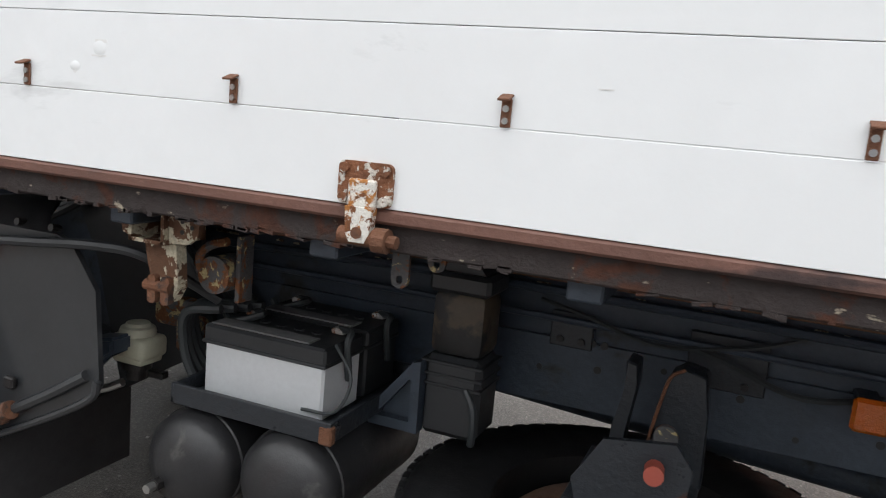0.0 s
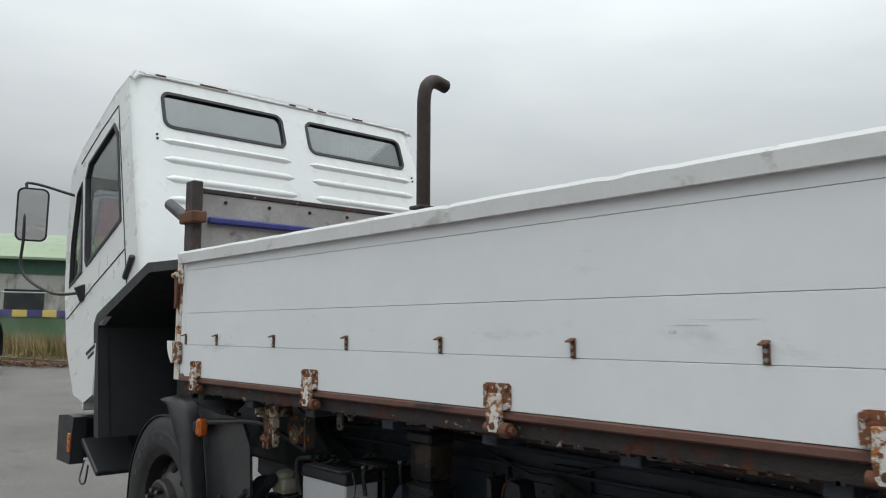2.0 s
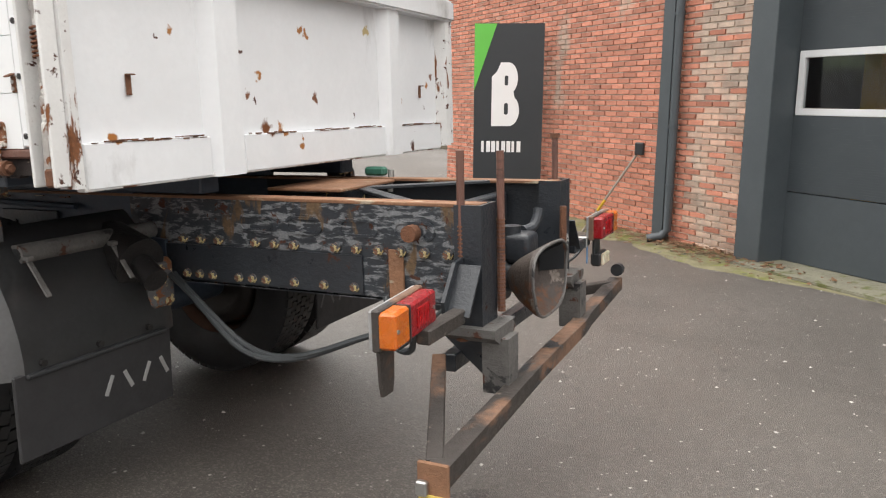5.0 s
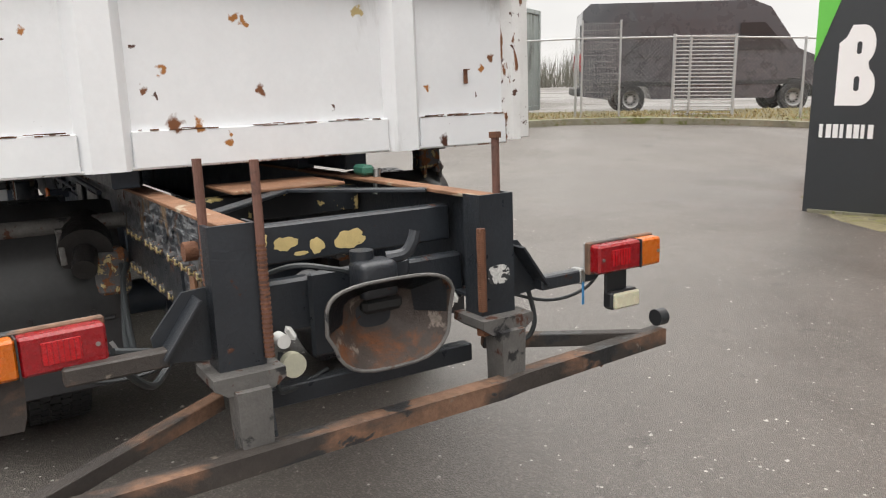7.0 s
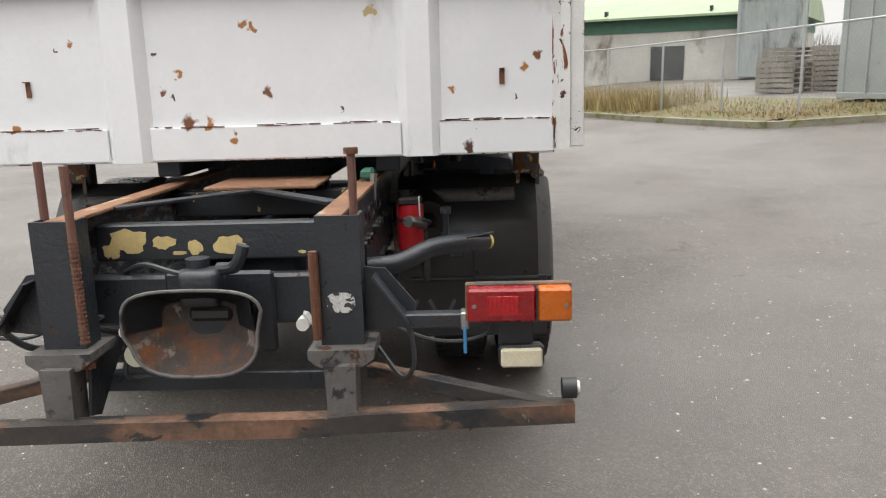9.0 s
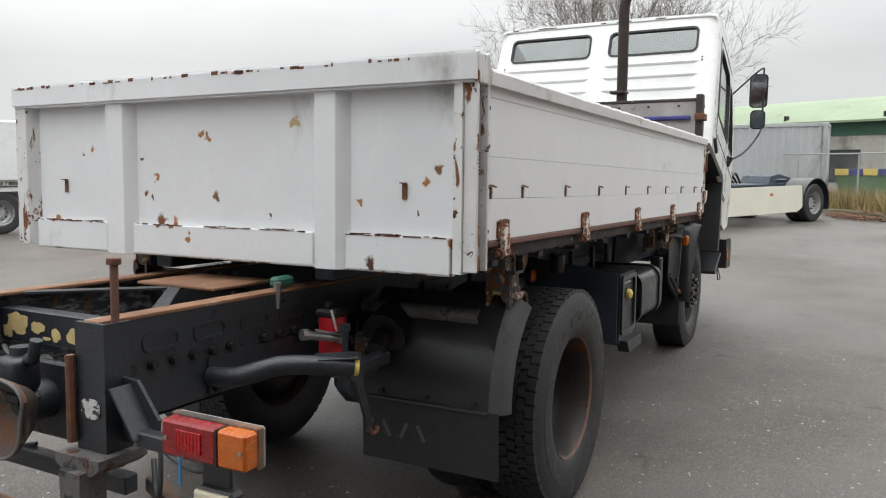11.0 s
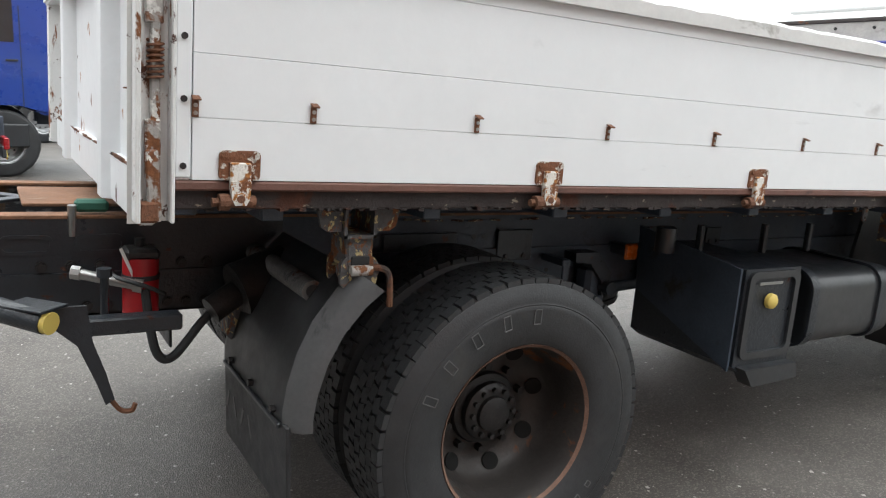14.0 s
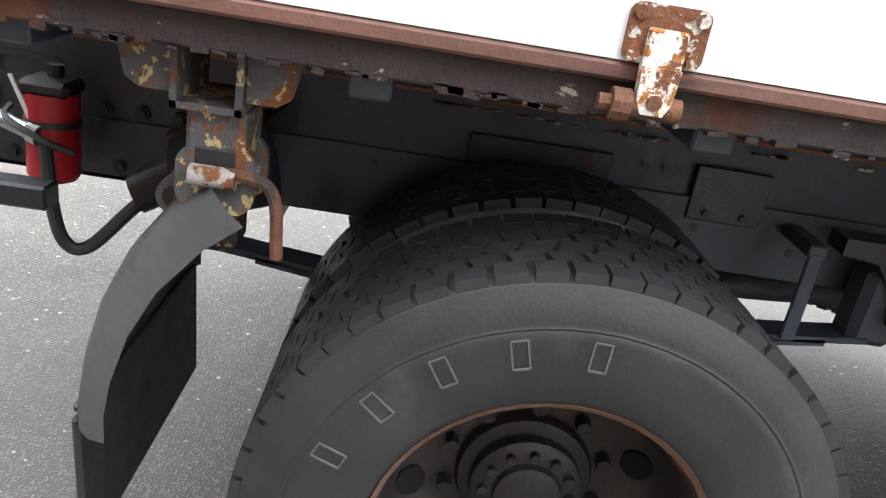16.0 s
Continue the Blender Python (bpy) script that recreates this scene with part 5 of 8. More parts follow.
part("end_lens", one(box, (0.96, -1.072, 0.545), (0.03, 0.018, 0.04), 0.004), M_STEEL, ub)
part("wire_stub", one(tube, [(0.93, 0.86, 0.60), (0.95, 0.78, 0.545)], 0.006, 6), M_RUST, ub)
for y0, x in ((-0.46, 0.80),):
    bm = B()
    plate_xz(bm, [(0.62, 0.75), (0.86, 0.75), (0.90, 0.58), (0.84, 0.56)], -0.345, -0.335)
    part("side_web", bm, M_CHIPR, truck)
# coupling
bm = B()
n = 28
mouth = []
for k in range(n):
    a = 2 * math.pi * k / n
    cx, cz = math.cos(a), math.sin(a)
    y, z = 0.182 * abs(cx) ** 0.65 * (1 if cx > 0 else -1), 0.126 * abs(cz) ** (0.42 if cz > 0 else 0.8) * (1 if cz > 0 else -1)
    mouth.append((y * (1.0 + 0.10 * (z > 0)), z))
rings = [[bm.verts.new((x, y * q, 0.795 + z * q)) for y, z in mouth] for x, q in ((0.885, 1.0), (0.875, 0.985), (0.80, 0.62), (0.76, 0.30), (0.75, 0.10), (0.735, 0.30), (0.79, 0.66), (0.868, 1.01))]
for a, b in zip(rings, rings[1:] + rings[:1]):
    for k in range(n):
        bm.faces.new((a[k], a[(k + 1) % n], b[(k + 1) % n], b[k]))
cp = part("tow_coupling", bm, M_TOWPL, truck, "rusty funnel-mouthed tow coupling")
cp.location = (0.06, 0.008, 0.045)
lip = [(0.884, y * 1.01, 0.795 + z * 1.01) for y, z in mouth]
part("lip", one(tube, lip + lip[:1], 0.0055, 8), M_STRUT, cp, "thin worn lip")
part("pin_hole", one(box, (0.765, 0.02, 0.825), (0.05, 0.13, 0.045), 0.012), M_GASK, cp)
bm = B()
upper = [(y, z) for y, z in mouth if z >= 0.0]
upper.sort()
rows = [[bm.verts.new((x + 0.004, y * q, 0.797 + z * q)) for y, z in upper] for x, q in ((0.874, 0.97), (0.80, 0.60))]
for k in range(len(upper) - 1):
    bm.faces.new((rows[0][k], rows[0][k + 1], rows[1][k + 1], rows[1][k]))
bmesh.ops.solidify(bm, geom=bm.faces[:], thickness=0.002)
part("upper_lining", bm, M_CHIPR, cp, "black upper inside of the mouth")
bm = B()
box(bm, (0.77, 0, 0.905), (0.10, 0.12, 0.11), 0.02, seg=3)
cyl(bm, (0.74, -0.02, 0.93), (0.74, -0.02, 0.985), 0.035, 16)
cyl(bm, (0.60, 0, 0.80), (0.76, 0, 0.80), 0.065, 20)
part("body", bm, M_CHIPR, cp)
part("lever", one(tube, curve([(0.76, 0.05, 0.955), (0.78, 0.10, 0.965), (0.79, 0.125, 1.0), (0.79, 0.135, 1.03)]), [0.02, 0.02] + [0.019] * 20, 10), M_CHIPR, cp)
for y, z in ((-0.26, 0.80), (0.285, 0.815)):
    bm = B()
    cyl(bm, (0.74, y, z), (0.79, y, z), 0.020, 14)
    box(bm, (0.79, y + 0.02, z + 0.022), (0.016, 0.022, 0.05), 0.01, Euler((0.5, 0, 0)).to_matrix())
    part("socket", bm, M_WHITE, truck, "white trailer socket")
bm = B()
cyl(bm, (0.76, -0.235, 0.725), (0.79, -0.235, 0.725), 0.036, 18)
part("socket_cap", bm, M_RESV, truck)
part("bellows", one(lathe, [(0.05, 0), (0.062, 0.012), (0.05, 0.024), (0.062, 0.036), (0.05, 0.048), (0.062, 0.06), (0.05, 0.072), (0.0, 0.074)], 20, Matrix.Translation((0.70, -0.12, 0.90)) @ Matrix.Rotation(math.pi / 2, 4, "Z")), M_BLACK, truck)
for pts in ([(0.66, -0.3, 0.96), (0.74, -0.2, 1.0), (0.78, -0.1, 0.985), (0.76, 0.0, 0.95)], [(0.75, -0.26, 0.76), (0.77, -0.28, 0.66), (0.74, -0.22, 0.64), (0.70, -0.1, 0.66)], [(0.78, 0.60, 0.84), (0.80, 0.62, 0.70), (0.78, 0.58, 0.64), (0.72, 0.5, 0.72)]):
    part("cable", one(tube, curve(pts), 0.008, 6), M_HOSE, truck)
# rear lamps
for s in (-1, 1):
    yc, xc = s * 0.928, 0.905 if s > 0 else 0.815
    if s < 0:
        yc = -0.862
    rot = Euler((0, 0, 0.0 if s > 0 else 0.10)).to_matrix()
    base = part("rear_lamp", one(box, (xc - 0.034, yc, 0.905), (0.016, 0.296, 0.106), 0.005, rot), M_PLATE, truck, "red and orange rear lamp in a pale housing")
    r3 = rot
    off = lambda dy, dx=0.0: Vector((xc + dx, yc, 0.905)) + r3 @ Vector((0, dy, 0))
    part("red_lens", one(box, off(-s * 0.048, 0.004), (0.062, 0.192, 0.096), 0.007, rot), M_LRED, base)
    part("reflector", one(box, off(-s * 0.045, 0.0345), (0.005, 0.088, 0.056), 0.001, rot), M_LREDB, base)
    for k in range(8):
        part("lens_rib", one(box, off(-s * (0.002 + 0.012 * k), 0.0375), (0.002, 0.002, 0.052), 0, rot), M_LRED, base)
    part("divider", one(box, off(s * 0.0495, 0.004), (0.066, 0.004, 0.098), 0, rot), M_BLACK, base)
    part("bezel", one(box, off(0.0, -0.020), (0.024, 0.300, 0.110), 0.004, rot), M_BUMP, base, "rust stained lamp bezel")
    for dy in (-0.125, 0.13):
        part("lens_screw", one(cyl, off(s * dy, 0.033), off(s * dy, 0.0385), 0.006, 8), M_STEEL, base)
    part("orange_lens", one(box, off(s * 0.098, 0.004), (0.062, 0.096, 0.096), 0.007, rot), M_LORANGE, base)
    if s > 0:
        br = part("reverse_lamp", one(box, (0.885, 0.935, 0.745), (0.05, 0.13, 0.065), 0.010), M_BLACK, truck, "small clear reversing lamp under the rear lamp")
        part("clear_lens", one(box, (0.914, 0.935, 0.745), (0.018, 0.118, 0.056), 0.006), M_LCLEAR, br)
        part("bracket", one(box, (0.875, 0.92, 0.81), (0.012, 0.10, 0.10), 0.003), M_BLACK, br)
        part("tape", one(box, (0.845, 0.775, 0.842), (0.052, 0.025, 0.052), 0.004), M_STEEL, truck)
        part("cable_tie", one(box, (0.87, 0.775, 0.785), (0.004, 0.010, 0.08), 0.001), surf("blue_tie", (0.05, 0.22, 0.45), 0.5), truck)
    else:
        bm = B()
        plate_yz(bm, [(-0.98, 0.87), (-0.90, 0.87), (-0.905, 0.75), (-0.915, 0.715), (-0.965, 0.715), (-0.972, 0.75)], 0.79, 0.80)
        part("hanging_plate", bm, M_BUMP, truck, "rusty strap hanging below the lamp")
    part("lamp_wire", one(tube, curve([(xc - 0.04, yc - s * 0.05, 0.87), (xc - 0.09, yc - s * 0.1, 0.78), (xc - 0.12, yc - s * 0.25, 0.76), (0.75, s * 0.45, 0.84)]), 0.006, 6), M_HOSE, truck)
# air lines hanging along the left rail
for k in range(2):
    part("air_line", one(tube, curve([(-0.40, -0.46 - 0.02 * k, 0.86), (-0.28, -0.50, 0.80 - 0.01 * k), (-0.02, -0.53 - 0.02 * k, 0.64 - 0.012 * k), (0.20, -0.54, 0.625 - 0.008 * k), (0.48, -0.52, 0.72), (0.70, -0.52 - 0.01 * k, 0.80), (0.78, -0.70, 0.86)]), 0.011, 8), M_HOSE, truck, "grey air line hanging in a slack loop")
part("air_line", one(tube, curve([(0.52, -0.45, 0.84), (0.60, -0.55, 0.72), (0.70, -0.62, 0.73), (0.76, -0.72, 0.86)]), 0.011, 8), M_HOSE, truck)
part("stay_plate", one(box, (0.555, -0.435, 0.90), (0.055, 0.010, 0.20), 0.002), M_RUSTFLAT, truck)
part("rail_boss", one(cyl, (0.62, -0.43, 1.06), (0.62, -0.47, 1.06), 0.028, 12), M_RUST, truck)
part("valve_tap", one(box, (0.0, 0.40, 1.185), (0.10, 0.05, 0.04), 0.01), M_GREEN, truck, "green taped valve on the right rail")
part("valve_stem", one(cyl, (0.06, 0.42, 1.09), (0.06, 0.43, 1.19), 0.014, 10), M_STEEL, truck)
for x0, x1, z0, z1 in ((-2.63, -2.45, 0.952, 1.086), (-2.97, -2.86, 0.985, 1.077), (-1.753, -1.57, 0.951, 1.085), (-1.366, -1.03, 1.006, 1.078)):
    for s in (-1, 1):
        pl = part("bolted_plate", one(box, ((x0 + x1) / 2, s * 0.446, (z0 + z1) / 2), (x1 - x0, 0.012, z1 - z0), 0.003), M_CHIPR, truck)
        for q in (0.25, 0.75):
            part("bolt", one(cyl, (x0 + (x1 - x0) * q, s * 0.450, z0 + 0.020), (x0 + (x1 - x0) * q, s * 0.460, z0 + 0.020), 0.010, 6), M_HUB, pl)
# clips on the left pivot tube
for x, y in ((-0.50, -0.97), (-0.47, -0.66)):
    bm = B()
    box(bm, (x + 0.01, y - 0.02, 1.01), (0.03, 0.026, 0.016), 0.003)
    box(bm, (x + 0.050, y - 0.02, 0.950), (0.007, 0.022, 0.15), 0.003, Euler((0, -0.62, 0)).to_matrix())
    part("strap_clip", bm, M_STRUT, truck)

# right-hand gear behind the axle
bm = B()
tube(bm, curve([(0.42, 0.44, 0.905), (0.40, 0.55, 0.915), (0.33, 0.66, 0.95), (0.25, 0.77, 0.95), (0.165, 0.85, 0.937)]), 0.034, 14)
oa = part("outrigger_pipe", bm, M_CHIPR, truck, "black bent pipe with a yellow end cap")
part("end_cap", one(cyl, (0.168, 0.846, 0.9375), (0.152, 0.862, 0.936), 0.031, 16), M_YEL, oa, "yellow plastic end cap")
part("top_plate", one(box, (0.19, 0.80, 0.972), (0.14, 0.10, 0.008), 0.002, Euler((0, 0, -0.8)).to_matrix()), M_CHIPR, oa)
bm = B()
prism(bm, [(0.14, 0.965), (0.06, 0.965), (0.045, 0.86), (0.01, 0.76), (-0.012, 0.68), (0.012, 0.665), (0.035, 0.73), (0.085, 0.85), (0.15, 0.91)], lambda x, z: (x, 0.800, z), lambda x, z: (x, 0.812, z))
part("hanger_plate", bm, M_CHIPR, truck, "torn black bracket plate")
part("bracket_shelf", one(box, (-0.06, 0.74, 0.885), (0.30, 0.06, 0.05), 0.006), M_CHIPR, truck)
part("hook_end", one(tube, curve([(0.0, 0.805, 0.68), (-0.03, 0.80, 0.64), (-0.06, 0.80, 0.635), (-0.07, 0.80, 0.655)]), 0.008, 6), M_RUST, truck)
bm = B()
cyl(bm, (-0.125, 0.55, 0.865), (-0.125, 0.55, 1.045), 0.055, 24)
lathe(bm, [(0.055, 0.0), (0.048, -0.012), (0.0, -0.016)], 24, Matrix.Translation((-0.125, 0.55, 0.865)) @ Matrix.Rotation(math.pi / 2, 4, "X"))
fl = part("red_filter", bm, M_RED, truck, "red painted air filter canister on the rail")
part("band", one(cyl, (-0.125, 0.55, 0.975), (-0.125, 0.55, 0.99), 0.058, 24), M_BLACK, fl)
part("band", one(tube, curve([(-0.19, 0.60, 0.93), (-0.13, 0.632, 0.965), (-0.05, 0.60, 0.99), (-0.03, 0.54, 1.0)]), 0.007, 6), M_HOSE, fl)
part("filter_head", one(box, (-0.125, 0.55, 1.058), (0.105, 0.10, 0.034), 0.010), M_HUB, fl)
part("head_bolt", one(cyl, (-0.125, 0.53, 1.07), (-0.125, 0.53, 1.10), 0.018, 8), M_HUB, fl)
part("cable_tie", one(box, (-0.085, 0.592, 1.02), (0.010, 0.006, 0.13), 0.001, Euler((0, 0.4, 0)).to_matrix()), M_WHITE, fl)
bm = B()
cyl(bm, (0.06, 0.56, 1.0), (-0.10, 0.60, 0.965), 0.017, 12)
cyl(bm, (0.075, 0.555, 1.003), (0.05, 0.565, 1.0), 0.022, 8)
cyl(bm, (-0.10, 0.59, 0.965), (-0.125, 0.60, 0.96), 0.026, 8)
part("pipe_fitting", bm, M_STEEL, truck)
part("brake_hose", one(tube, curve([(-0.13, 0.60, 0.95), (-0.145, 0.61, 0.82), (-0.17, 0.61, 0.73), (-0.22, 0.60, 0.72), (-0.31, 0.58, 0.82), (-0.36, 0.56, 0.86)]), 0.015, 10), M_HOSE, truck, "looped black brake hose")
for s in (-1, 1):
    bm = B()
    cyl(bm, (-0.33, s * 0.62, 0.87), (-0.42, s * 0.60, 0.92), 0.045, 14)
    cyl(bm, (-0.42, s * 0.60, 0.92), (-0.60, s * 0.58, 0.98), 0.10, 20)
    part("brake_chamber", bm, M_HUB, truck)
bm = B()
cyl(bm, (0.0, 0.70, 0.90), (0.0, 0.70, 1.02), 0.012, 8)
cyl(bm, (0.0, 0.70, 1.02), (0.0, 0.70, 1.045), 0.022, 10)
part("valve_knob", bm, M_CHIPR, truck)

# right side: box with the yellow button, fuel tank
bm = B()
plate_xz(bm, [(-2.38, 1.02), (-2.74, 1.02), (-2.74, 0.60), (-2.44, 0.56), (-2.38, 0.60)], 0.48, 1.08)
bx = part("tool_box", bm, M_CHIPR, truck, "black sheet steel box under the bed")
bm = B()
ring(bm, rrect(-2.56, 0.82, 0.33, 0.38, 0.04), rrect(-2.56, 0.82, 0.27, 0.32, 0.03), lambda x, z, d: (x, 1.08 + d, z), 0.0, 0.016)
part("raised_frame", bm, M_FLAP, bx)
part("button", one(lathe, [(0.0, -0.030), (0.02, -0.028), (0.032, -0.018), (0.034, 0.0)], 18, Matrix.Translation((-2.55, 1.085, 0.88)) @ Matrix.Rotation(math.pi, 4, "Z")), M_YEL, bx, "round yellow button")
part("slot", one(box, (-2.55, 1.0815, 0.955), (0.15, 0.006, 0.012), 0.001), M_STEEL, bx)
bm = B()
plate_xz(bm, [(-2.40, 0.60), (-2.74, 0.60), (-2.76, 0.53), (-2.46, 0.52)], 1.06, 1.13)
part("drip_tray", bm, M_FLAP, bx)
bm = B()
prism(bm, [(0.48, 1.10), (1.07, 1.02), (1.07, 0.58), (0.50, 0.80)], lambda y, z: (-2.372, y, z), lambda y, z: (-2.36, y, z))
part("rear_sheet", bm, M_CHAS, bx)
bm = B()
sec = rrect(0, 0, 0.56, 0.34, 0.09, 6)
prism(bm, sec, lambda y, z: (-2.86, 0.82 + y, 0.815 + z), lambda y, z: (-3.46, 0.82 + y, 0.815 + z))
tk = part("fuel_tank", bm, M_FLAP, truck, "scuffed black fuel tank with strap bands")
for x in (-2.86, -3.38):
    bm = B()
    ring(bm, rrect(0, 0, 0.585, 0.365, 0.10, 6), rrect(0, 0, 0.56, 0.34, 0.09, 6), lambda y, z, d: (x + d, 0.82 + y, 0.815 + z), 0.0, 0.05)
    part("strap", bm, M_CHIPR, tk)
part("end_ring", one(ring, rrect(0, 0, 0.57, 0.35, 0.095, 6), rrect(0, 0, 0.50, 0.28, 0.07, 6), lambda y, z, d: (-2.85 + d, 0.82 + y, 0.815 + z), 0.0, 0.012), M_FLAP, tk)
part("filler", one(cyl, (-2.30, 0.70, 1.02), (-2.30, 0.70, 1.13), 0.045, 16), M_FLAP, truck)
for x in (-2.5, -2.95, -3.3):
    part("valve", one(cyl, (x, 0.72, 1.0), (x, 0.72, 1.14), 0.018, 8), M_CHIPR, truck)
part("coupling_block", one(box, (-3.62, 1.02, 0.93), (0.09, 0.08, 0.20), 0.012), M_CHIPR, truck)
part("tank_bracket", one(box, (-3.62, 0.9, 0.78), (0.08, 0.30, 0.10), 0.01), M_CHIPR, truck)

# left side: battery tray, air tanks, reservoir, filter
bm = B()
box(bm, (-3.53, -0.70, 0.812), (0.44, 0.50, 0.012), 0)
tray = part("battery_tray", bm, M_CHIPR, truck, "rusty black steel battery tray")
for y in (-0.945, -0.455):
    part("tray_edge", one(box, (-3.53, y, 0.828), (0.428, 0.012, 0.05), 0.002), M_CHIPR, tray)
for x in (-3.745, -3.315):
    part("tray_edge", one(box, (x, -0.70, 0.828), (0.012, 0.50, 0.05), 0.002), M_CHIPR, tray)
part("rusty_corner", one(box, (-3.322, -0.942, 0.822), (0.034, 0.022, 0.044), 0.004), M_RUST, tray)
bm = B()
tri, inner_ = [(-3.350, 0.775), (-3.345, 0.805), (-3.228, 0.950), (-3.208, 0.955), (-3.205, 0.775)], [(-3.315, 0.800), (-3.312, 0.808), (-3.236, 0.905), (-3.230, 0.906), (-3.228, 0.800)]
ring(bm, tri, inner_, lambda x, z, d: (x, -0.72 + d, z), 0.0, 0.03)
plate_xz(bm, tri, -0.692, -0.684)
part("tray_stay", bm, M_CHAS, truck, "triangular black stay beside the battery tray")
for x, r, y in ((-3.688, 0.126, -1.0), (-3.415, 0.128, -1.0)):
    m = Matrix.Translation((x, y, 0.664 if x < -3.5 else 0.676))
    at_ = part("air_tank", one(lathe, [(0.0, 0.0), (r * 0.45, 0.006), (r * 0.8, 0.025), (r * 0.96, 0.05), (r, 0.08), (r, 0.50), (r * 0.8, 0.56), (0.0, 0.58)], 32, m), M_TANKB, truck, "black cylindrical air tank")
    dv = part("drain_valve", one(cyl, (x - 0.05, y - 0.035, 0.618), (x - 0.05, y + 0.03, 0.618), 0.011, 10), M_STEEL, at_)
    part("collar", one(cyl, (x - 0.05, y - 0.012, 0.618), (x - 0.05, y + 0.025, 0.618), 0.017, 6), M_HUB, dv)
    part("weld_band", one(lathe, [(r, 0.085), (r + 0.004, 0.088), (r + 0.004, 0.096), (r, 0.10)], 32, m), M_TANKB, at_)
bm = B()
box(bm, (-4.0, -0.80, 0.862), (0.125, 0.10, 0.060), 0.016, seg=3)
box(bm, (-4.0, -0.80, 0.836), (0.105, 0.085, 0.040), 0.012, seg=2)
rv = part("reservoir", bm, M_RESV, truck, "yellowed plastic fluid reservoir")
bm = B()
lathe(bm, [(0.046, 0.0), (0.048, 0.012), (0.044, 0.022), (0.034, 0.026), (0.030, 0.034), (0.0, 0.036)], 22, Matrix.Translation((-4.0, -0.80, 0.890)) @ Matrix.Rotation(math.pi / 2, 4, "X"))
part("cap", bm, M_RESV, rv)
bm = B()
cyl(bm, (-4.0, -0.80, 0.770), (-4.0, -0.80, 0.815), 0.028, 12)
cyl(bm, (-4.0, -0.80, 0.800), (-4.0, -0.80, 0.818), 0.040, 12)
box(bm, (-3.945, -0.78, 0.785), (0.05, 0.03, 0.02), 0.004)
part("holder", bm, M_HUB, rv)
bm = B()
box(bm, (-3.99, -0.66, 0.93), (0.14, 0.05, 0.09), 0.02, seg=2)
box(bm, (-3.92, -0.68, 0.88), (0.08, 0.06, 0.10), 0.012)
part("valve_block", bm, M_TIP, truck, "corroded grey valve block")
bm = B()
plate_xz(bm, [(-4.17, 0.725), (-4.09, 0.73), (-4.085, 0.79), (-4.03, 0.845), (-3.96, 0.872), (-3.96, 0.915), (-4.04, 0.902), (-4.11, 0.86), (-4.17, 0.80)], -0.93, -0.86)
bmesh.ops.bevel(bm, geom=bm.edges[:], offset=0.008, segments=2, affect="EDGES")
part("steel_pipe", one(tube, curve([(-4.07, -0.91, 0.772), (-4.01, -0.91, 0.768), (-3.95, -0.90, 0.795)]), 0.011, 8), M_STEEL, truck)
part("cranked_arm", bm, M_CHAS, truck)
part("stub_pipe", one(cyl, (-4.30, -1.085, 0.655), (-4.13, -1.075, 0.735), 0.024, 12), M_RUST, truck)
bm = B()
box(bm, (-3.14, -0.62, 1.05), (0.14, 0.13, 0.16), 0.025, seg=2)
cn = part("filter_housing", bm, M_CANIS, truck, "brown and black filter housing")
part("lid", one(box, (-3.14, -0.62, 1.150), (0.155, 0.145, 0.05), 0.01), M_BLACK, cn)
part("lower_body", one(box, (-3.14, -0.62, 0.87), (0.15, 0.14, 0.20), 0.015), M_BLACK, cn)
for z in (0.955, 0.925, 0.90):
    part("rib", one(box, (-3.14, -0.62, z), (0.158, 0.148, 0.008), 0.002), M_BLACK, cn)
part("neck", one(plate_xz, [(-3.20, 1.172), (-3.08, 1.172), (-3.10, 1.195), (-3.18, 1.195)], -0.67, -0.57), M_BLACK, cn)
part("hose_tail", one(tube, curve([(-3.10, -0.69, 0.90), (-3.075, -0.70, 0.86), (-3.07, -0.70, 0.80), (-3.075, -0.69, 0.77)]), 0.010, 8), M_HOSE, cn)
for k in range(4):
    y = -0.84 + 0.03 * k
    part("battery_cable", one(tube, curve([(-3.70 + 0.02 * k, y, 1.02), (-3.79 - 0.012 * k, y - 0.02, 1.0), (-3.80 - 0.01 * k, y - 0.01, 0.90), (-3.77, y, 0.82)]), 0.012, 8), M_HOSE, truck)
for k in range(5):
    part("chassis_hose", one(tube, curve([(-4.5, -0.55 - 0.03 * k, 1.25 - 0.03 * k), (-4.2, -0.6, 1.18 + 0.02 * k), (-3.95, -0.55 - 0.02 * k, 1.05), (-3.85, -0.5, 0.95 - 0.03 * k)]), 0.014, 8), M_HOSE, truck)
part("loop_cable", one(tube, curve([(-3.36, -0.86, 1.0), (-3.30, -0.89, 0.94), (-3.33, -0.90, 0.86), (-3.42, -0.895, 0.845)]), 0.004, 6), M_HOSE, truck)
part("loop_cable", one(tube, curve([(-4.32, -0.98, 1.09), (-4.28, -0.985, 0.93), (-4.18, -0.985, 0.90), (-4.07, -0.985, 0.98), (-4.05, -0.98, 1.08)]), 0.004, 6), M_HOSE, truck)
random.seed(23)
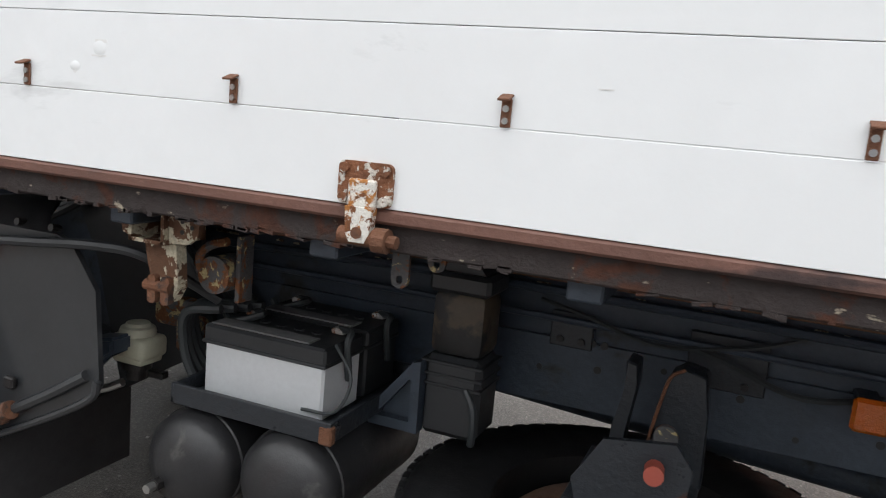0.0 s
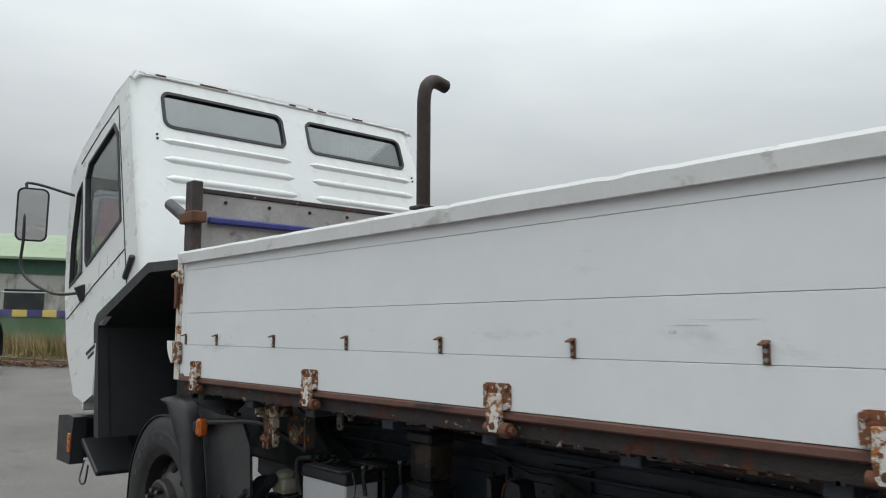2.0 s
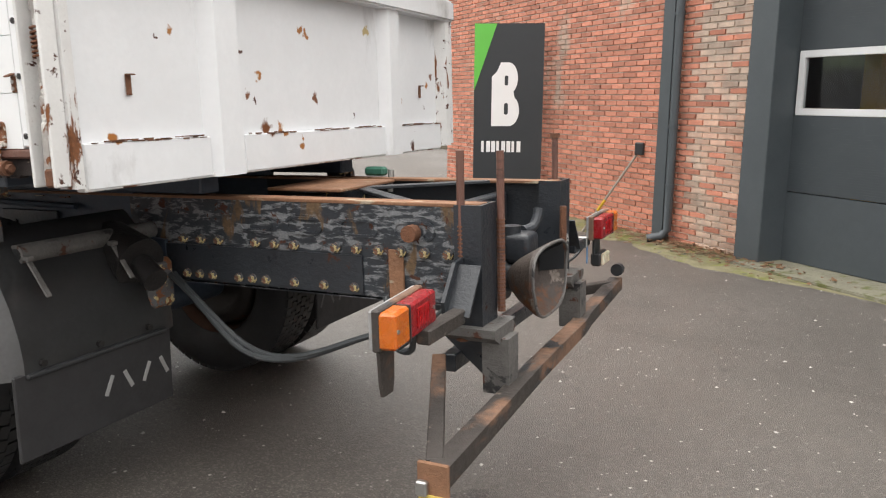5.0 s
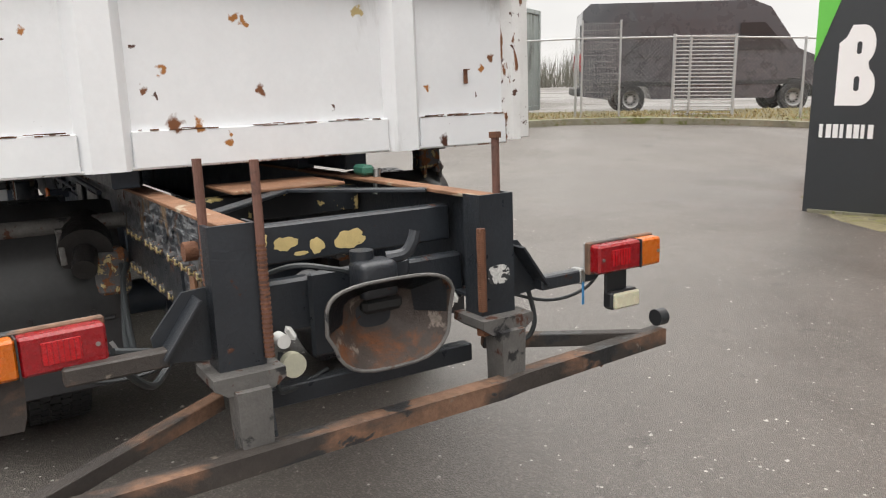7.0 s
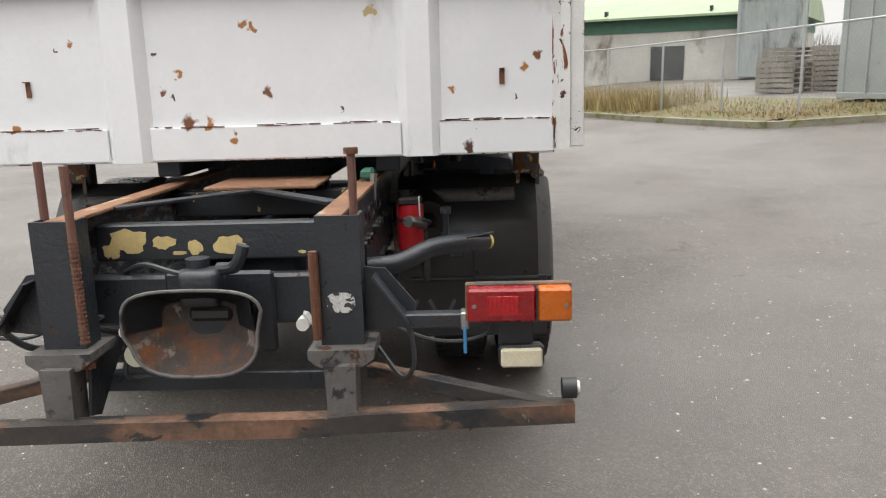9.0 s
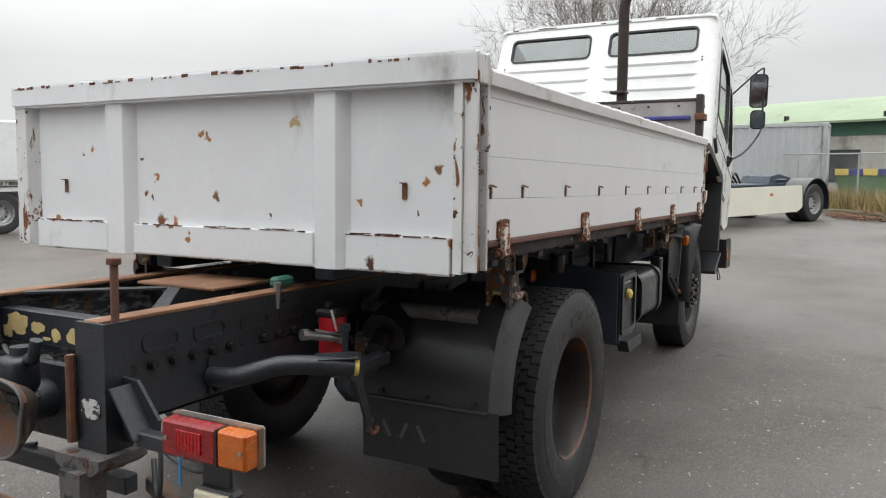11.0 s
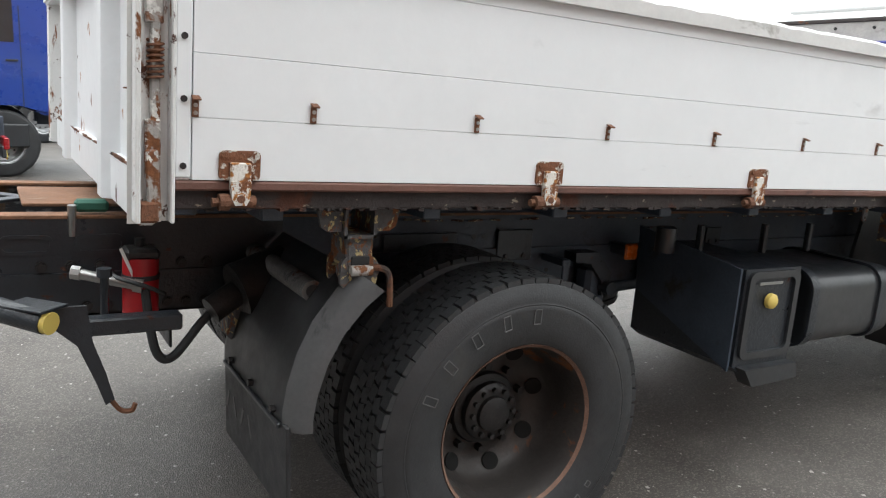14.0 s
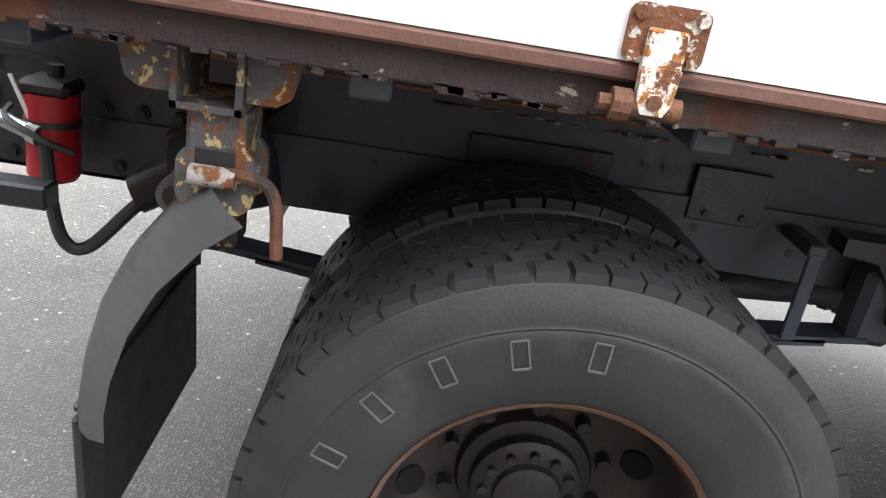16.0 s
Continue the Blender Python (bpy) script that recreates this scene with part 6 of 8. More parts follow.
for s in (-1, 1):
    bm = B()
    for k in range(70):
        x = random.uniform(-4.1, -0.9)
        box(bm, (x, s * 0.4425, 1.135 - 0.03 * abs(noise.noise(Vector((x, s, 0)))) + random.uniform(-0.003, 0.003)), (random.uniform(0.005, 0.045), 0.006, random.uniform(0.002, 0.007)), 0)
    part("flaking_edge", bm, M_BRKT, truck, "line of flaking cream paint")["kind"] = "stuff"
for x, z, w, h in ((-3.70, 1.612, 0.030, 0.006), (-3.705, 1.585, 0.036, 0.003), (-3.765, 1.556, 0.010, 0.012), (-2.745, 1.585, 0.022, 0.002), (-1.62, 1.585, 0.02, 0.010), (-1.58, 1.60, 0.10, 0.0015), (-1.50, 1.612, 0.16, 0.0015)):
    part("scuff", one(plate_xz, rrect(x, z, w, h, min(w, h) * 0.45), -1.2250, -1.2256), M_CAP, truck)
for x, z, w, h in ((-3.703, 1.600, 0.034, 0.030), (-3.765, 1.563, 0.026, 0.020)):
    bm = B()
    rows = [[bm.verts.new((x + 0.5 * w * q * math.cos(6.283 * k / 20), -1.2252 - 0.0016 * (1 - q * q), z + 0.5 * h * q * math.sin(6.283 * k / 20))) for k in range(20)] for q in (1.0, 0.75, 0.5, 0.25)]
    for a, b in zip(rows, rows[1:]):
        for k in range(20):
            bm.faces.new((a[k], a[(k + 1) % 20], b[(k + 1) % 20], b[k]))
    bm.faces.new(rows[-1])
    part("dent", bm, M_ALU, truck, "shallow bump knocked into the board", angle=60)
for s in (-1, 1):
    for k in range(2 if s < 0 else 0):
        x0 = -3.0 + 0.33 * k
        zz = 1.10 - 0.045 * (k % 4)
        part("cable_run", one(tube, curve([(x0, s * 0.455, zz), (x0 + 0.12, s * (0.475 + 0.01 * (k % 3)), zz - 0.02), (x0 + 0.30, s * 0.48, zz - 0.06 - 0.015 * (k % 3)), (x0 + 0.50, s * 0.47, zz - 0.03), (x0 + 0.62, s * 0.45, zz + 0.01)]), 0.006 + 0.002 * (k % 3), 6), M_HOSE, truck)
# spare wheel carrier
bm = B()
plate_xz(bm, [(-2.775, 0.80), (-2.79, 0.85), (-2.735, 0.945), (-2.60, 0.965), (-2.565, 0.92), (-2.575, 0.80)], -0.90, -0.885)
box(bm, (-2.68, -0.75, 0.80), (0.25, 0.30, 0.012), 0.002)
cr = part("spare_carrier", bm, M_CHIPR, truck, "chipped black spare wheel carrier plate")
part("red_stud", one(cyl, (-2.634, -0.90, 0.910), (-2.630, -0.945, 0.914), 0.019, 14), surf("red_stud", (0.34, 0.07, 0.045), 0.6), cr)
for poly, wide in (([(-2.738, 1.052), (-2.712, 1.046), (-2.710, 1.0), (-2.722, 0.90), (-2.727, 0.80), (-2.762, 0.80), (-2.752, 0.90), (-2.732, 0.98)], False), ([(-2.644, 1.035), (-2.615, 1.056), (-2.570, 1.046), (-2.560, 0.96), (-2.552, 0.80), (-2.685, 0.80), (-2.676, 0.885), (-2.658, 0.98)], True)):
    bm = B()
    plate_xz(bm, poly, -0.70, -0.62)
    bmesh.ops.bevel(bm, geom=bm.edges[:], offset=0.004, segments=1, affect="EDGES")
    arm_ = part("carrier_arm", bm, M_CHIPR, cr, "dark curved arm with rusty edges")
    if wide:
        part("pivot_bolt", one(cyl, (-2.635, -0.715, 0.905), (-2.635, -0.60, 0.905), 0.026, 12), M_TIP, arm_)
        part("rusty_edge", one(tube, curve([(-2.672, -0.703, 0.885), (-2.656, -0.703, 0.98), (-2.642, -0.703, 1.035), (-2.615, -0.703, 1.056)]), 0.004, 6), M_RUST, arm_)
for x, z in ((-2.86, 1.005), (-2.83, 1.005), (-2.84, 0.94), (-2.50, 0.94), (-2.20, 0.90), (-1.95, 0.93), (-1.85, 1.06), (-1.80, 1.06)):
    part("rail_hole", one(cyl, (x, -0.4460, z), (x, -0.4480, z), 0.010, 10), M_GASK, truck)
    part("rail_hole", one(cyl, (x + 0.35, 0.4460, z), (x + 0.35, 0.4480, z), 0.010, 10), M_GASK, truck)
part("pipe_run", one(tube, [(-4.3, -0.47, 1.10), (-3.2, -0.46, 1.13), (-2.0, -0.46, 1.12), (-0.9, -0.46, 1.10)], 0.012, 8), M_CHAS, truck)
part("pipe_run", one(tube, [(-4.3, -0.50, 1.06), (-3.0, -0.47, 1.06), (-1.8, -0.46, 1.05)], 0.009, 8), M_CHAS, truck)


# ---- loose things carried by the truck ----
M_STRIP = surf("grey_lid_strip", (0.17, 0.17, 0.17), 0.5, var=0.2, scale=30)


def battery(x0, x1, y0, y1, material, label):
    c = ((x0 + x1) / 2, (y0 + y1) / 2)
    ob = tagged(new("battery", mesh_of("battery", one(box, (*c, 0.886), (x1 - x0, y1 - y0, 0.134), 0.006), material)), label, "battery")
    ob.matrix_world = LIE
    lid = part("lid", one(box, (*c, 0.972), (x1 - x0 + 0.006, y1 - y0 + 0.006, 0.042), 0.006), M_BLACK, ob)
    part("top_strip", one(box, (c[0] - 0.02, y0 + 0.035, 0.994), (x1 - x0 - 0.06, 0.052, 0.005), 0.002), M_STRIP, ob, "pale grey printed lid strip")
    for k in range(5):
        part("vent_plug", one(cyl, (x0 + 0.05 + 0.05 * k, y0 + 0.10, 0.990), (x0 + 0.05 + 0.05 * k, y0 + 0.10, 0.996), 0.013, 10), M_BLACK, ob)
    part("lid_lip", one(box, (*c, 0.951), (x1 - x0 + 0.012, y1 - y0 + 0.012, 0.010), 0.003), M_BLACK, ob)
    for sx in (-0.12, 0.13):
        tm = part("terminal", one(cyl, (c[0] + sx, y1 - 0.03, 0.99), (c[0] + sx, y1 - 0.03, 1.006), 0.011, 10), M_STEEL, ob)
        part("clamp", one(box, (c[0] + sx, y1 - 0.035, 1.003), (0.036, 0.045, 0.014), 0.004), M_LATCH, tm)
        part("lead", one(tube, curve([(c[0] + sx, y1 - 0.04, 1.006), (c[0] + sx + 0.045, y1 - 0.07, 1.012), (x1 + 0.012 if sx > 0 else c[0] + sx - 0.03, y1 - 0.09, 0.985), (x1 + 0.016 if sx > 0 else c[0] + sx - 0.06, y1 - 0.08, 0.90 if sx > 0 else 0.999)]), 0.009, 8), M_HOSE, ob)
    return ob


battery(-3.708, -3.373, -0.885, -0.715, M_BATT, "white cased truck battery with a black lid")
battery(-3.700, -3.370, -0.690, -0.520, M_BLACK, "black truck battery standing behind the white one")
bm = B()
m = Matrix.Translation((-2.70, -0.685, 0.592)) @ Matrix.Rotation(math.pi / 2, 4, "X")
h = 0.125
lathe(bm, [(0.30, -h + 0.02), (0.34, -h), (0.42, -h - 0.004), (0.465, -h + 0.006), (0.492, -h + 0.022), (0.505, -h + 0.045), (0.510, h - 0.04), (0.500, h - 0.02), (0.48, h - 0.006), (0.34, h), (0.30, h - 0.02)], 64, m, closed=True)
spare = tagged(new("spare_wheel", mesh_of("spare_wheel", bm, M_SPARE)), "black spare tyre on a rusty rim hung flat under the chassis", "wheel")
spare.matrix_world = LIE
bm = B()
for y in np.linspace(-0.085, 0.085, 6):
    lathe(bm, [(0.503, y - 0.012), (0.514, y - 0.011), (0.514, y + 0.011), (0.503, y + 0.012)], 64, m)
for k in range(64):
    for y in (-0.098, 0.098):
        a = 2 * math.pi * k / 64
        bmesh.ops.create_cube(bm, size=1.0, matrix=m @ Matrix.Rotation(-a, 4, "Y") @ Matrix.Translation((0.500, y, 0)) @ Matrix.Diagonal((0.02, 0.022, 0.034, 1)))
part("tread", bm, M_SPARE, spare)
bm = B()
lathe(bm, [(0.10, 0.075), (0.11, 0.085), (0.20, 0.085), (0.25, 0.06), (0.272, 0.04), (0.28, -0.04), (0.285, -0.09)], 48, m)
lathe(bm, [(0.06, -0.06), (0.10, -0.055), (0.18, -0.05), (0.24, -0.065), (0.275, -0.09), (0.30, -0.118), (0.312, -0.122), (0.312, -0.112)], 48, m)
part("rim", bm, M_RIMEDGE, spare, "rust brown rim")
for k in range(8):
    a = 2 * math.pi * (k + 0.3) / 8
    p = Vector((0.215 * math.cos(a), -0.058, 0.215 * math.sin(a)))
    part("hand_hole", one(cyl, m @ (p + Vector((0, -0.008, 0))), m @ (p + Vector((0, 0.02, 0))), 0.028, 14), M_GASK, spare)
bm = B()
for k in range(6):
    a = radians(60 + 12 * k)
    bmesh.ops.create_cube(bm, size=1.0, matrix=m @ Matrix.Rotation(-a, 4, "Y") @ Matrix.Translation((0.41, -h - 0.004, 0)) @ Matrix.Diagonal((0.05, 0.004, 0.02, 1)))
part("raised_mark", bm, M_PLATE, spare)["kind"] = "stuff"
part("sticker", one(box, (-2.60, -1.02, 0.7335), (0.10, 0.018, 0.004), 0.0), M_WHITE, spare)


# ---- ground ----
def asphalt():
    m = surf("asphalt", (0.094, 0.084, 0.075), 0.58, var=0.22, scale=0.6, bump=0.0, layers=[((0.060, 0.051, 0.044), 0.49, 0.22, 0.4, 0.4, ONE), ((0.122, 0.104, 0.088), 0.58, 0.22, 1.3, 0.65, ONE), ((0.040, 0.035, 0.031), 0.62, 0.08, 2.4, 0.4, ONE), ((0.17, 0.15, 0.13), 0.68, 0.03, 6.0, 0.7, ONE)])
    n, l = m.node_tree.nodes, m.node_tree.links
    b = n["Principled BSDF"]
    tc = n.new("ShaderNodeTexCoord")
    vor, big, fine = n.new("ShaderNodeTexVoronoi"), n.new("ShaderNodeTexNoise"), n.new("ShaderNodeTexNoise")
    vor.inputs["Scale"].default_value = 150
    big.inputs["Scale"].default_value, big.inputs["Detail"].default_value = 0.22, 5
    fine.inputs["Scale"].default_value, fine.inputs["Detail"].default_value = 60, 4
    for t in (vor, big, fine):
        l.new(tc.outputs["Object"], t.inputs["Vector"])
    grain = n.new("ShaderNodeMapRange")
    for i, v in zip((1, 2, 3, 4), (0.66, 0.98, 0, 1)):
        grain.inputs[i].default_value = v
    sep = n.new("ShaderNodeSeparateColor")
    l.new(vor.outputs["Color"], sep.inputs[0])
    l.new(sep.outputs[0], grain.inputs[0])
    old = b.inputs["Base Color"].links[0].from_socket
    mx = n.new("ShaderNodeMix")
    mx.data_type = "RGBA"
    sc = n.new("ShaderNodeMath")
    sc.operation = "MULTIPLY"
    sc.inputs[1].default_value = 0.46
    l.new(grain.outputs[0], sc.inputs[0])
    l.new(sc.outputs[0], mx.inputs[0])
    l.new(old, mx.inputs[6])
    mx.inputs[7].default_value = (0.27, 0.245, 0.22, 1)
    spk = n.new("ShaderNodeTexVoronoi")
    spk.inputs["Scale"].default_value = 14
    l.new(tc.outputs["Object"], spk.inputs["Vector"])
    dot = n.new("ShaderNodeMapRange")
    for i, v in zip((1, 2, 3, 4), (0.07, 0.13, 1, 0)):
        dot.inputs[i].default_value = v
    l.new(spk.outputs["Distance"], dot.inputs[0])
    mx2 = n.new("ShaderNodeMix")
    mx2.data_type = "RGBA"
    patch, some = n.new("ShaderNodeTexNoise"), n.new("ShaderNodeMath")
    patch.inputs["Scale"].default_value, patch.inputs["Detail"].default_value = 7, 6
    l.new(tc.outputs["Object"], patch.inputs["Vector"])
    few = n.new("ShaderNodeMapRange")
    for i, v in zip((1, 2, 3, 4), (0.50, 0.60, 0, 1)):
        few.inputs[i].default_value = v
    l.new(patch.outputs["Fac"], few.inputs[0])
    some.operation = "MULTIPLY"
    l.new(dot.outputs[0], some.inputs[0])
    l.new(few.outputs[0], some.inputs[1])
    l.new(some.outputs[0], mx2.inputs[0])
    l.new(mx.outputs[2], mx2.inputs[6])
    mx2.inputs[7].default_value = (0.52, 0.50, 0.46, 1)
    l.new(mx2.outputs[2], b.inputs["Base Color"])
    wet = n.new("ShaderNodeMapRange")
    for i, v in zip((1, 2, 3, 4), (0.42, 0.62, 0.36, 0.68)):
        wet.inputs[i].default_value = v
    l.new(big.outputs["Fac"], wet.inputs[0])
    l.new(wet.outputs[0], b.inputs["Roughness"])
    bp = n.new("ShaderNodeBump")
    bp.inputs["Strength"].default_value, bp.inputs["Distance"].default_value = 0.55, 0.006
    l.new(vor.outputs["Distance"], bp.inputs["Height"])
    l.new(bp.outputs[0], b.inputs["Normal"])
    return m


M_ASPH = asphalt()
M_KERB = surf("mossy_concrete", (0.20, 0.19, 0.14), 0.85, var=0.3, scale=3, bump=0.3, layers=[((0.12, 0.13, 0.04), 0.52, 0.1, 4, 0.95, ONE)])
M_MOSS = surf("mossy_edge", (0.21, 0.19, 0.11), 0.95, var=0.35, scale=5, bump=0.5, bscale=50, layers=[((0.19, 0.20, 0.05), 0.5, 0.12, 3.5, 0.95, ONE), ((0.09, 0.085, 0.08), 0.6, 0.08, 6, 0.9, ONE)])
M_VERGE = surf("verge_soil", (0.14, 0.12, 0.06), 0.95, var=0.4, scale=4, bump=0.4, layers=[((0.10, 0.13, 0.035), 0.52, 0.1, 1.2, 0.95, ONE)])
M_GRASS = surf("dry_grass", (0.30, 0.23, 0.10), 0.9, var=0.4, scale=3, bump=0, layers=[((0.13, 0.15, 0.04), 0.55, 0.15, 0.8, 0.9, ONE)])
M_LEAF = surf("dead_leaves", (0.17, 0.085, 0.04), 0.9, var=0.5, scale=20, bump=0)

xs = sorted(set(list(np.linspace(-30, 12, 43)) + [-900, -400, -150, -70, -45, 25, 60, 150, 400, 900]))
ys = sorted(set(list(np.linspace(-18, 26, 45)) + [-900, -400, -150, -70, -35, 40, 70, 150, 400, 900]))
me = bpy.data.meshes.new("ground")
me.from_pydata([(x, y, height(x, y)) for y in ys for x in xs], [], [(j * len(xs) + i, j * len(xs) + i + 1, (j + 1) * len(xs) + i + 1, (j + 1) * len(xs) + i) for j in range(len(ys) - 1) for i in range(len(xs) - 1)])
me.materials.append(M_ASPH)
me.polygons.foreach_set("use_smooth", [True] * len(me.polygons))
ground = tagged(new("ground", me), "damp dark grey asphalt yard with pale grit", "ground", kind="structure")


# loose pale grit lying on the yard
random.seed(19)
M_GRIT = surf("pale_grit", (0.46, 0.44, 0.41), 0.8, var=0.35, scale=30, bump=0)
vs, fs = [], []
for k in range(5200):
    x, y = random.uniform(-6.5, 7.5), random.uniform(-4.5, 8.0)
    q = random.uniform(0.0025, 0.006) if random.random() < 0.9 else random.uniform(0.006, 0.012)
    k0, z = len(vs), height(x, y)
    vs += [(x + q * random.uniform(0.7, 1.4) * math.cos(a), y + q * random.uniform(0.7, 1.4) * math.sin(a), z) for a in (0.2, 1.5, 2.7, 4.0, 5.2)] + [(x, y, z + q * random.uniform(0.5, 0.9))]
    fs += [(k0 + i, k0 + (i + 1) % 5, k0 + 5) for i in range(5)]
me = bpy.data.meshes.new("loose_grit")
me.from_pydata(vs, [], fs)
me.materials.append(M_GRIT)
tagged(new("loose_grit", me), "loose pale grit scattered over the damp asphalt", "grit", kind="stuff")


def strip(name, pts_a, pts_b, z0, z1, material, label, category):
    bm = B()
    n = len(pts_a)
    rows = [[bm.verts.new((*p, height(*p) + z)) for p, z in ((a, z0), (a, z1), (b, z1), (b, z0))] for a, b in zip(pts_a, pts_b)]
    for a, b in zip(rows, rows[1:]):
        for k in range(4):
            bm.faces.new((a[k], a[(k + 1) % 4], b[(k + 1) % 4], b[k]))
    bm.faces.new(rows[0])
    bm.faces.new(rows[-1][::-1])
    return tagged(new(name, mesh_of(name, bm, material)), label, category, kind="structure")


# kerb of the verge behind the yard
KP = [Vector(p) for p in ((-34, -9), (-23.6, 2.0), (-18.5, 4.4), (-12.2, 6.5), (-9.4, 10.9), (-3.6, 19.5), (2.0, 28.0))]


def kerb_pt(s_, off=0.0):
    """A point along the kerb, and so far behind it."""
    for a, b in zip(KP, KP[1:]):
        d = (b - a).length
        if s_ <= d or b is KP[-1]:
            t = (b - a) / d
            p = a + t * s_ + Vector((-t.y, t.x)) * off
            return (p.x, p.y)
        s_ -= d


KS = list(np.linspace(0, 52, 80))
kerb = strip("kerb", [kerb_pt(s_) for s_ in KS], [kerb_pt(s_, 0.15) for s_ in KS], -0.05, 0.13, M_KERB, "low mossy concrete kerb along the verge", "kerb")
verge = strip("verge", [kerb_pt(s_, 0.15) for s_ in KS], [kerb_pt(s_, 3.6) for s_ in KS], -0.05, 0.11, M_VERGE, "patchy soil verge with dry grass", "verge")
random.seed(3)
vs, fs = [], []
for k in range(14000):
    s_, off = random.uniform(4, 48) if k % 3 else random.uniform(8, 22), random.triangular(0.2, 3.4, 0.9)
    x, y = kerb_pt(s_, off)
    tall = 0.78 if s_ < 22 else 0.13
    h, a, w = random.uniform(0.4, 1.0) * tall, random.uniform(0, 6.28), 0.012
    z = height(x, y) + 0.10
    dx, dy, lean = math.cos(a), math.sin(a), random.uniform(0.1, 0.7) * h
    k0 = len(vs)
    vs += [(x - dy * w, y + dx * w, z), (x + dy * w, y - dx * w, z), (x + dx * lean, y + dy * lean, z + h)]
    fs.append((k0, k0 + 1, k0 + 2))
me = bpy.data.meshes.new("dry_grass")
me.from_pydata(vs, [], fs)
me.materials.append(M_GRASS)
tagged(new("dry_grass", me), "thin dry straw coloured grass on the verge", "grass", kind="stuff")
vs, fs = [], []
for k in range(2600):
    if k % 3:
        s_, off = random.gauss(16.6, 0.8), random.gauss(-0.25, 0.35)
    else:
        s_, off = random.uniform(10, 48), random.gauss(0.3, 0.5)
    x, y = kerb_pt(s_, off)
    z = height(x, y) + random.uniform(0.01, 0.10) + (0.1 if off > 0 else 0)
    a, w = random.uniform(0, 6.28), random.uniform(0.02, 0.045)
    k0 = len(vs)
    vs += [(x + w * math.cos(a + q), y + w * math.sin(a + q), z + random.uniform(-0.012, 0.012)) for q in (0, 1.57, 3.14, 4.71)]
    fs.append((k0, k0 + 1, k0 + 2, k0 + 3))
me = bpy.data.meshes.new("fallen_leaves")
me.from_pydata(vs, [], fs)
me.materials.append(M_LEAF)
tagged(new("fallen_leaves", me), "brown fallen leaves heaped along the kerb", "leaves", kind="stuff")

# ---- fence on the verge ----
M_GALV = surf("galvanised_steel", (0.42, 0.43, 0.43), 0.45, metal=0.6, var=0.15)
fence = tagged(new("chain_link_fence"), "galvanised chain-link fence with a top rail", "fence")
fpost = None
FS = list(np.arange(2, 50, 2.5))
for s_ in FS:
    x, y = kerb_pt(s_, 1.1)
    z = height(x, y)
    if fpost is None:
        fpost = part("post", one(cyl, (0, 0, 0), (0, 0, 1.85), 0.028, 8), M_GALV, fence)
        fpost.location = (x, y, z)
    else:
        again(fpost, fence, (x, y, z))
for s0, s1 in zip(FS, FS[1:]):
    a, b = kerb_pt(s0, 1.1), kerb_pt(s1, 1.1)
    part("top_rail", one(cyl, (*a, height(*a) + 1.82), (*b, height(*b) + 1.82), 0.02, 6), M_GALV, fence)
vs, fs = [], []


def wire(p, q, r=0.0013):
    k0 = len(vs)
    p, q = Vector(p), Vector(q)
    d = (q - p).normalized()
    a = d.orthogonal().normalized()
    c = d.cross(a)
    for e in (p, q):
        for t in range(3):
            vs.append(e + r * (math.cos(2.094 * t) * a + math.sin(2.094 * t) * c))
    for t in range(3):
        fs.append((k0 + t, k0 + (t + 1) % 3, k0 + 3 + (t + 1) % 3, k0 + 3 + t))


for k in range(int(44 / 0.09)):
    s_ = 4 + 0.09 * k
    for dr in (-1, 1):
        a, b = kerb_pt(s_, 1.1), kerb_pt(s_ + dr * 1.7, 1.1)
        wire((*a, height(*a) + 0.12), (*b, height(*b) + 1.80))
me = bpy.data.meshes.new("wire_mesh")
me.from_pydata(vs, [], fs)
me.materials.append(M_GALV)
part("wire_mesh", me, None, fence)["kind"] = "stuff"
panel = tagged(new("mesh_fence_panel"), "welded wire mesh site fence panel", "fence")
vs, fs = [], []
a, b = Vector((-10.50, 10.98)), Vector((-10.03, 11.68))
for k in range(25):
    p = a.lerp(b, k / 24)
    wire((p.x, p.y, height(*p) + 0.10), (p.x, p.y, height(*p) + 2.15), 0.003)
for k in range(16):
    z = 0.12 + 2.0 * k / 15
    wire((a.x, a.y, height(*a) + z), (b.x, b.y, height(*b) + z), 0.0035)
me = bpy.data.meshes.new("welded_wires")
me.from_pydata(vs, [], fs)
me.materials.append(M_GALV)
part("welded_wires", me, None, panel)["kind"] = "stuff"
for p in (a, b):
    part("tube_frame", one(cyl, (p.x, p.y, height(*p)), (p.x, p.y, height(*p) + 2.2), 0.022, 8), M_GALV, panel)

gate = tagged(new("barred_fence_gate"), "galvanised fence gate with close horizontal bars", "gate")
a, b = Vector((-9.47, 12.77)), Vector((-8.72, 13.88))
for p in (a, b):
    part("gate_post", one(cyl, (p.x, p.y, height(*p)), (p.x, p.y, height(*p) + 1.88), 0.035, 8), M_GALV, gate)
for k in range(22):
    z = 0.14 + 1.70 * k / 21
    part("bar", one(cyl, (a.x, a.y, height(*a) + z), (b.x, b.y, height(*b) + z), 0.013, 6), M_GALV, gate)

# ---- brick building with the sectional door ----
WALL0 = Vector((0.41, 5.98, 0))
WD = Vector((0.777, -0.628, 0)).normalized()
WN = Vector((-WD.y, WD.x, 0)) * -1
if WN.y > 0:
    WN = -WN


def wp(s_, d, z):
    """Along the wall from the downpipe towards the door, out of the wall, up."""
    return WALL0 + WD * s_ + WN * d + Vector((0, 0, z))


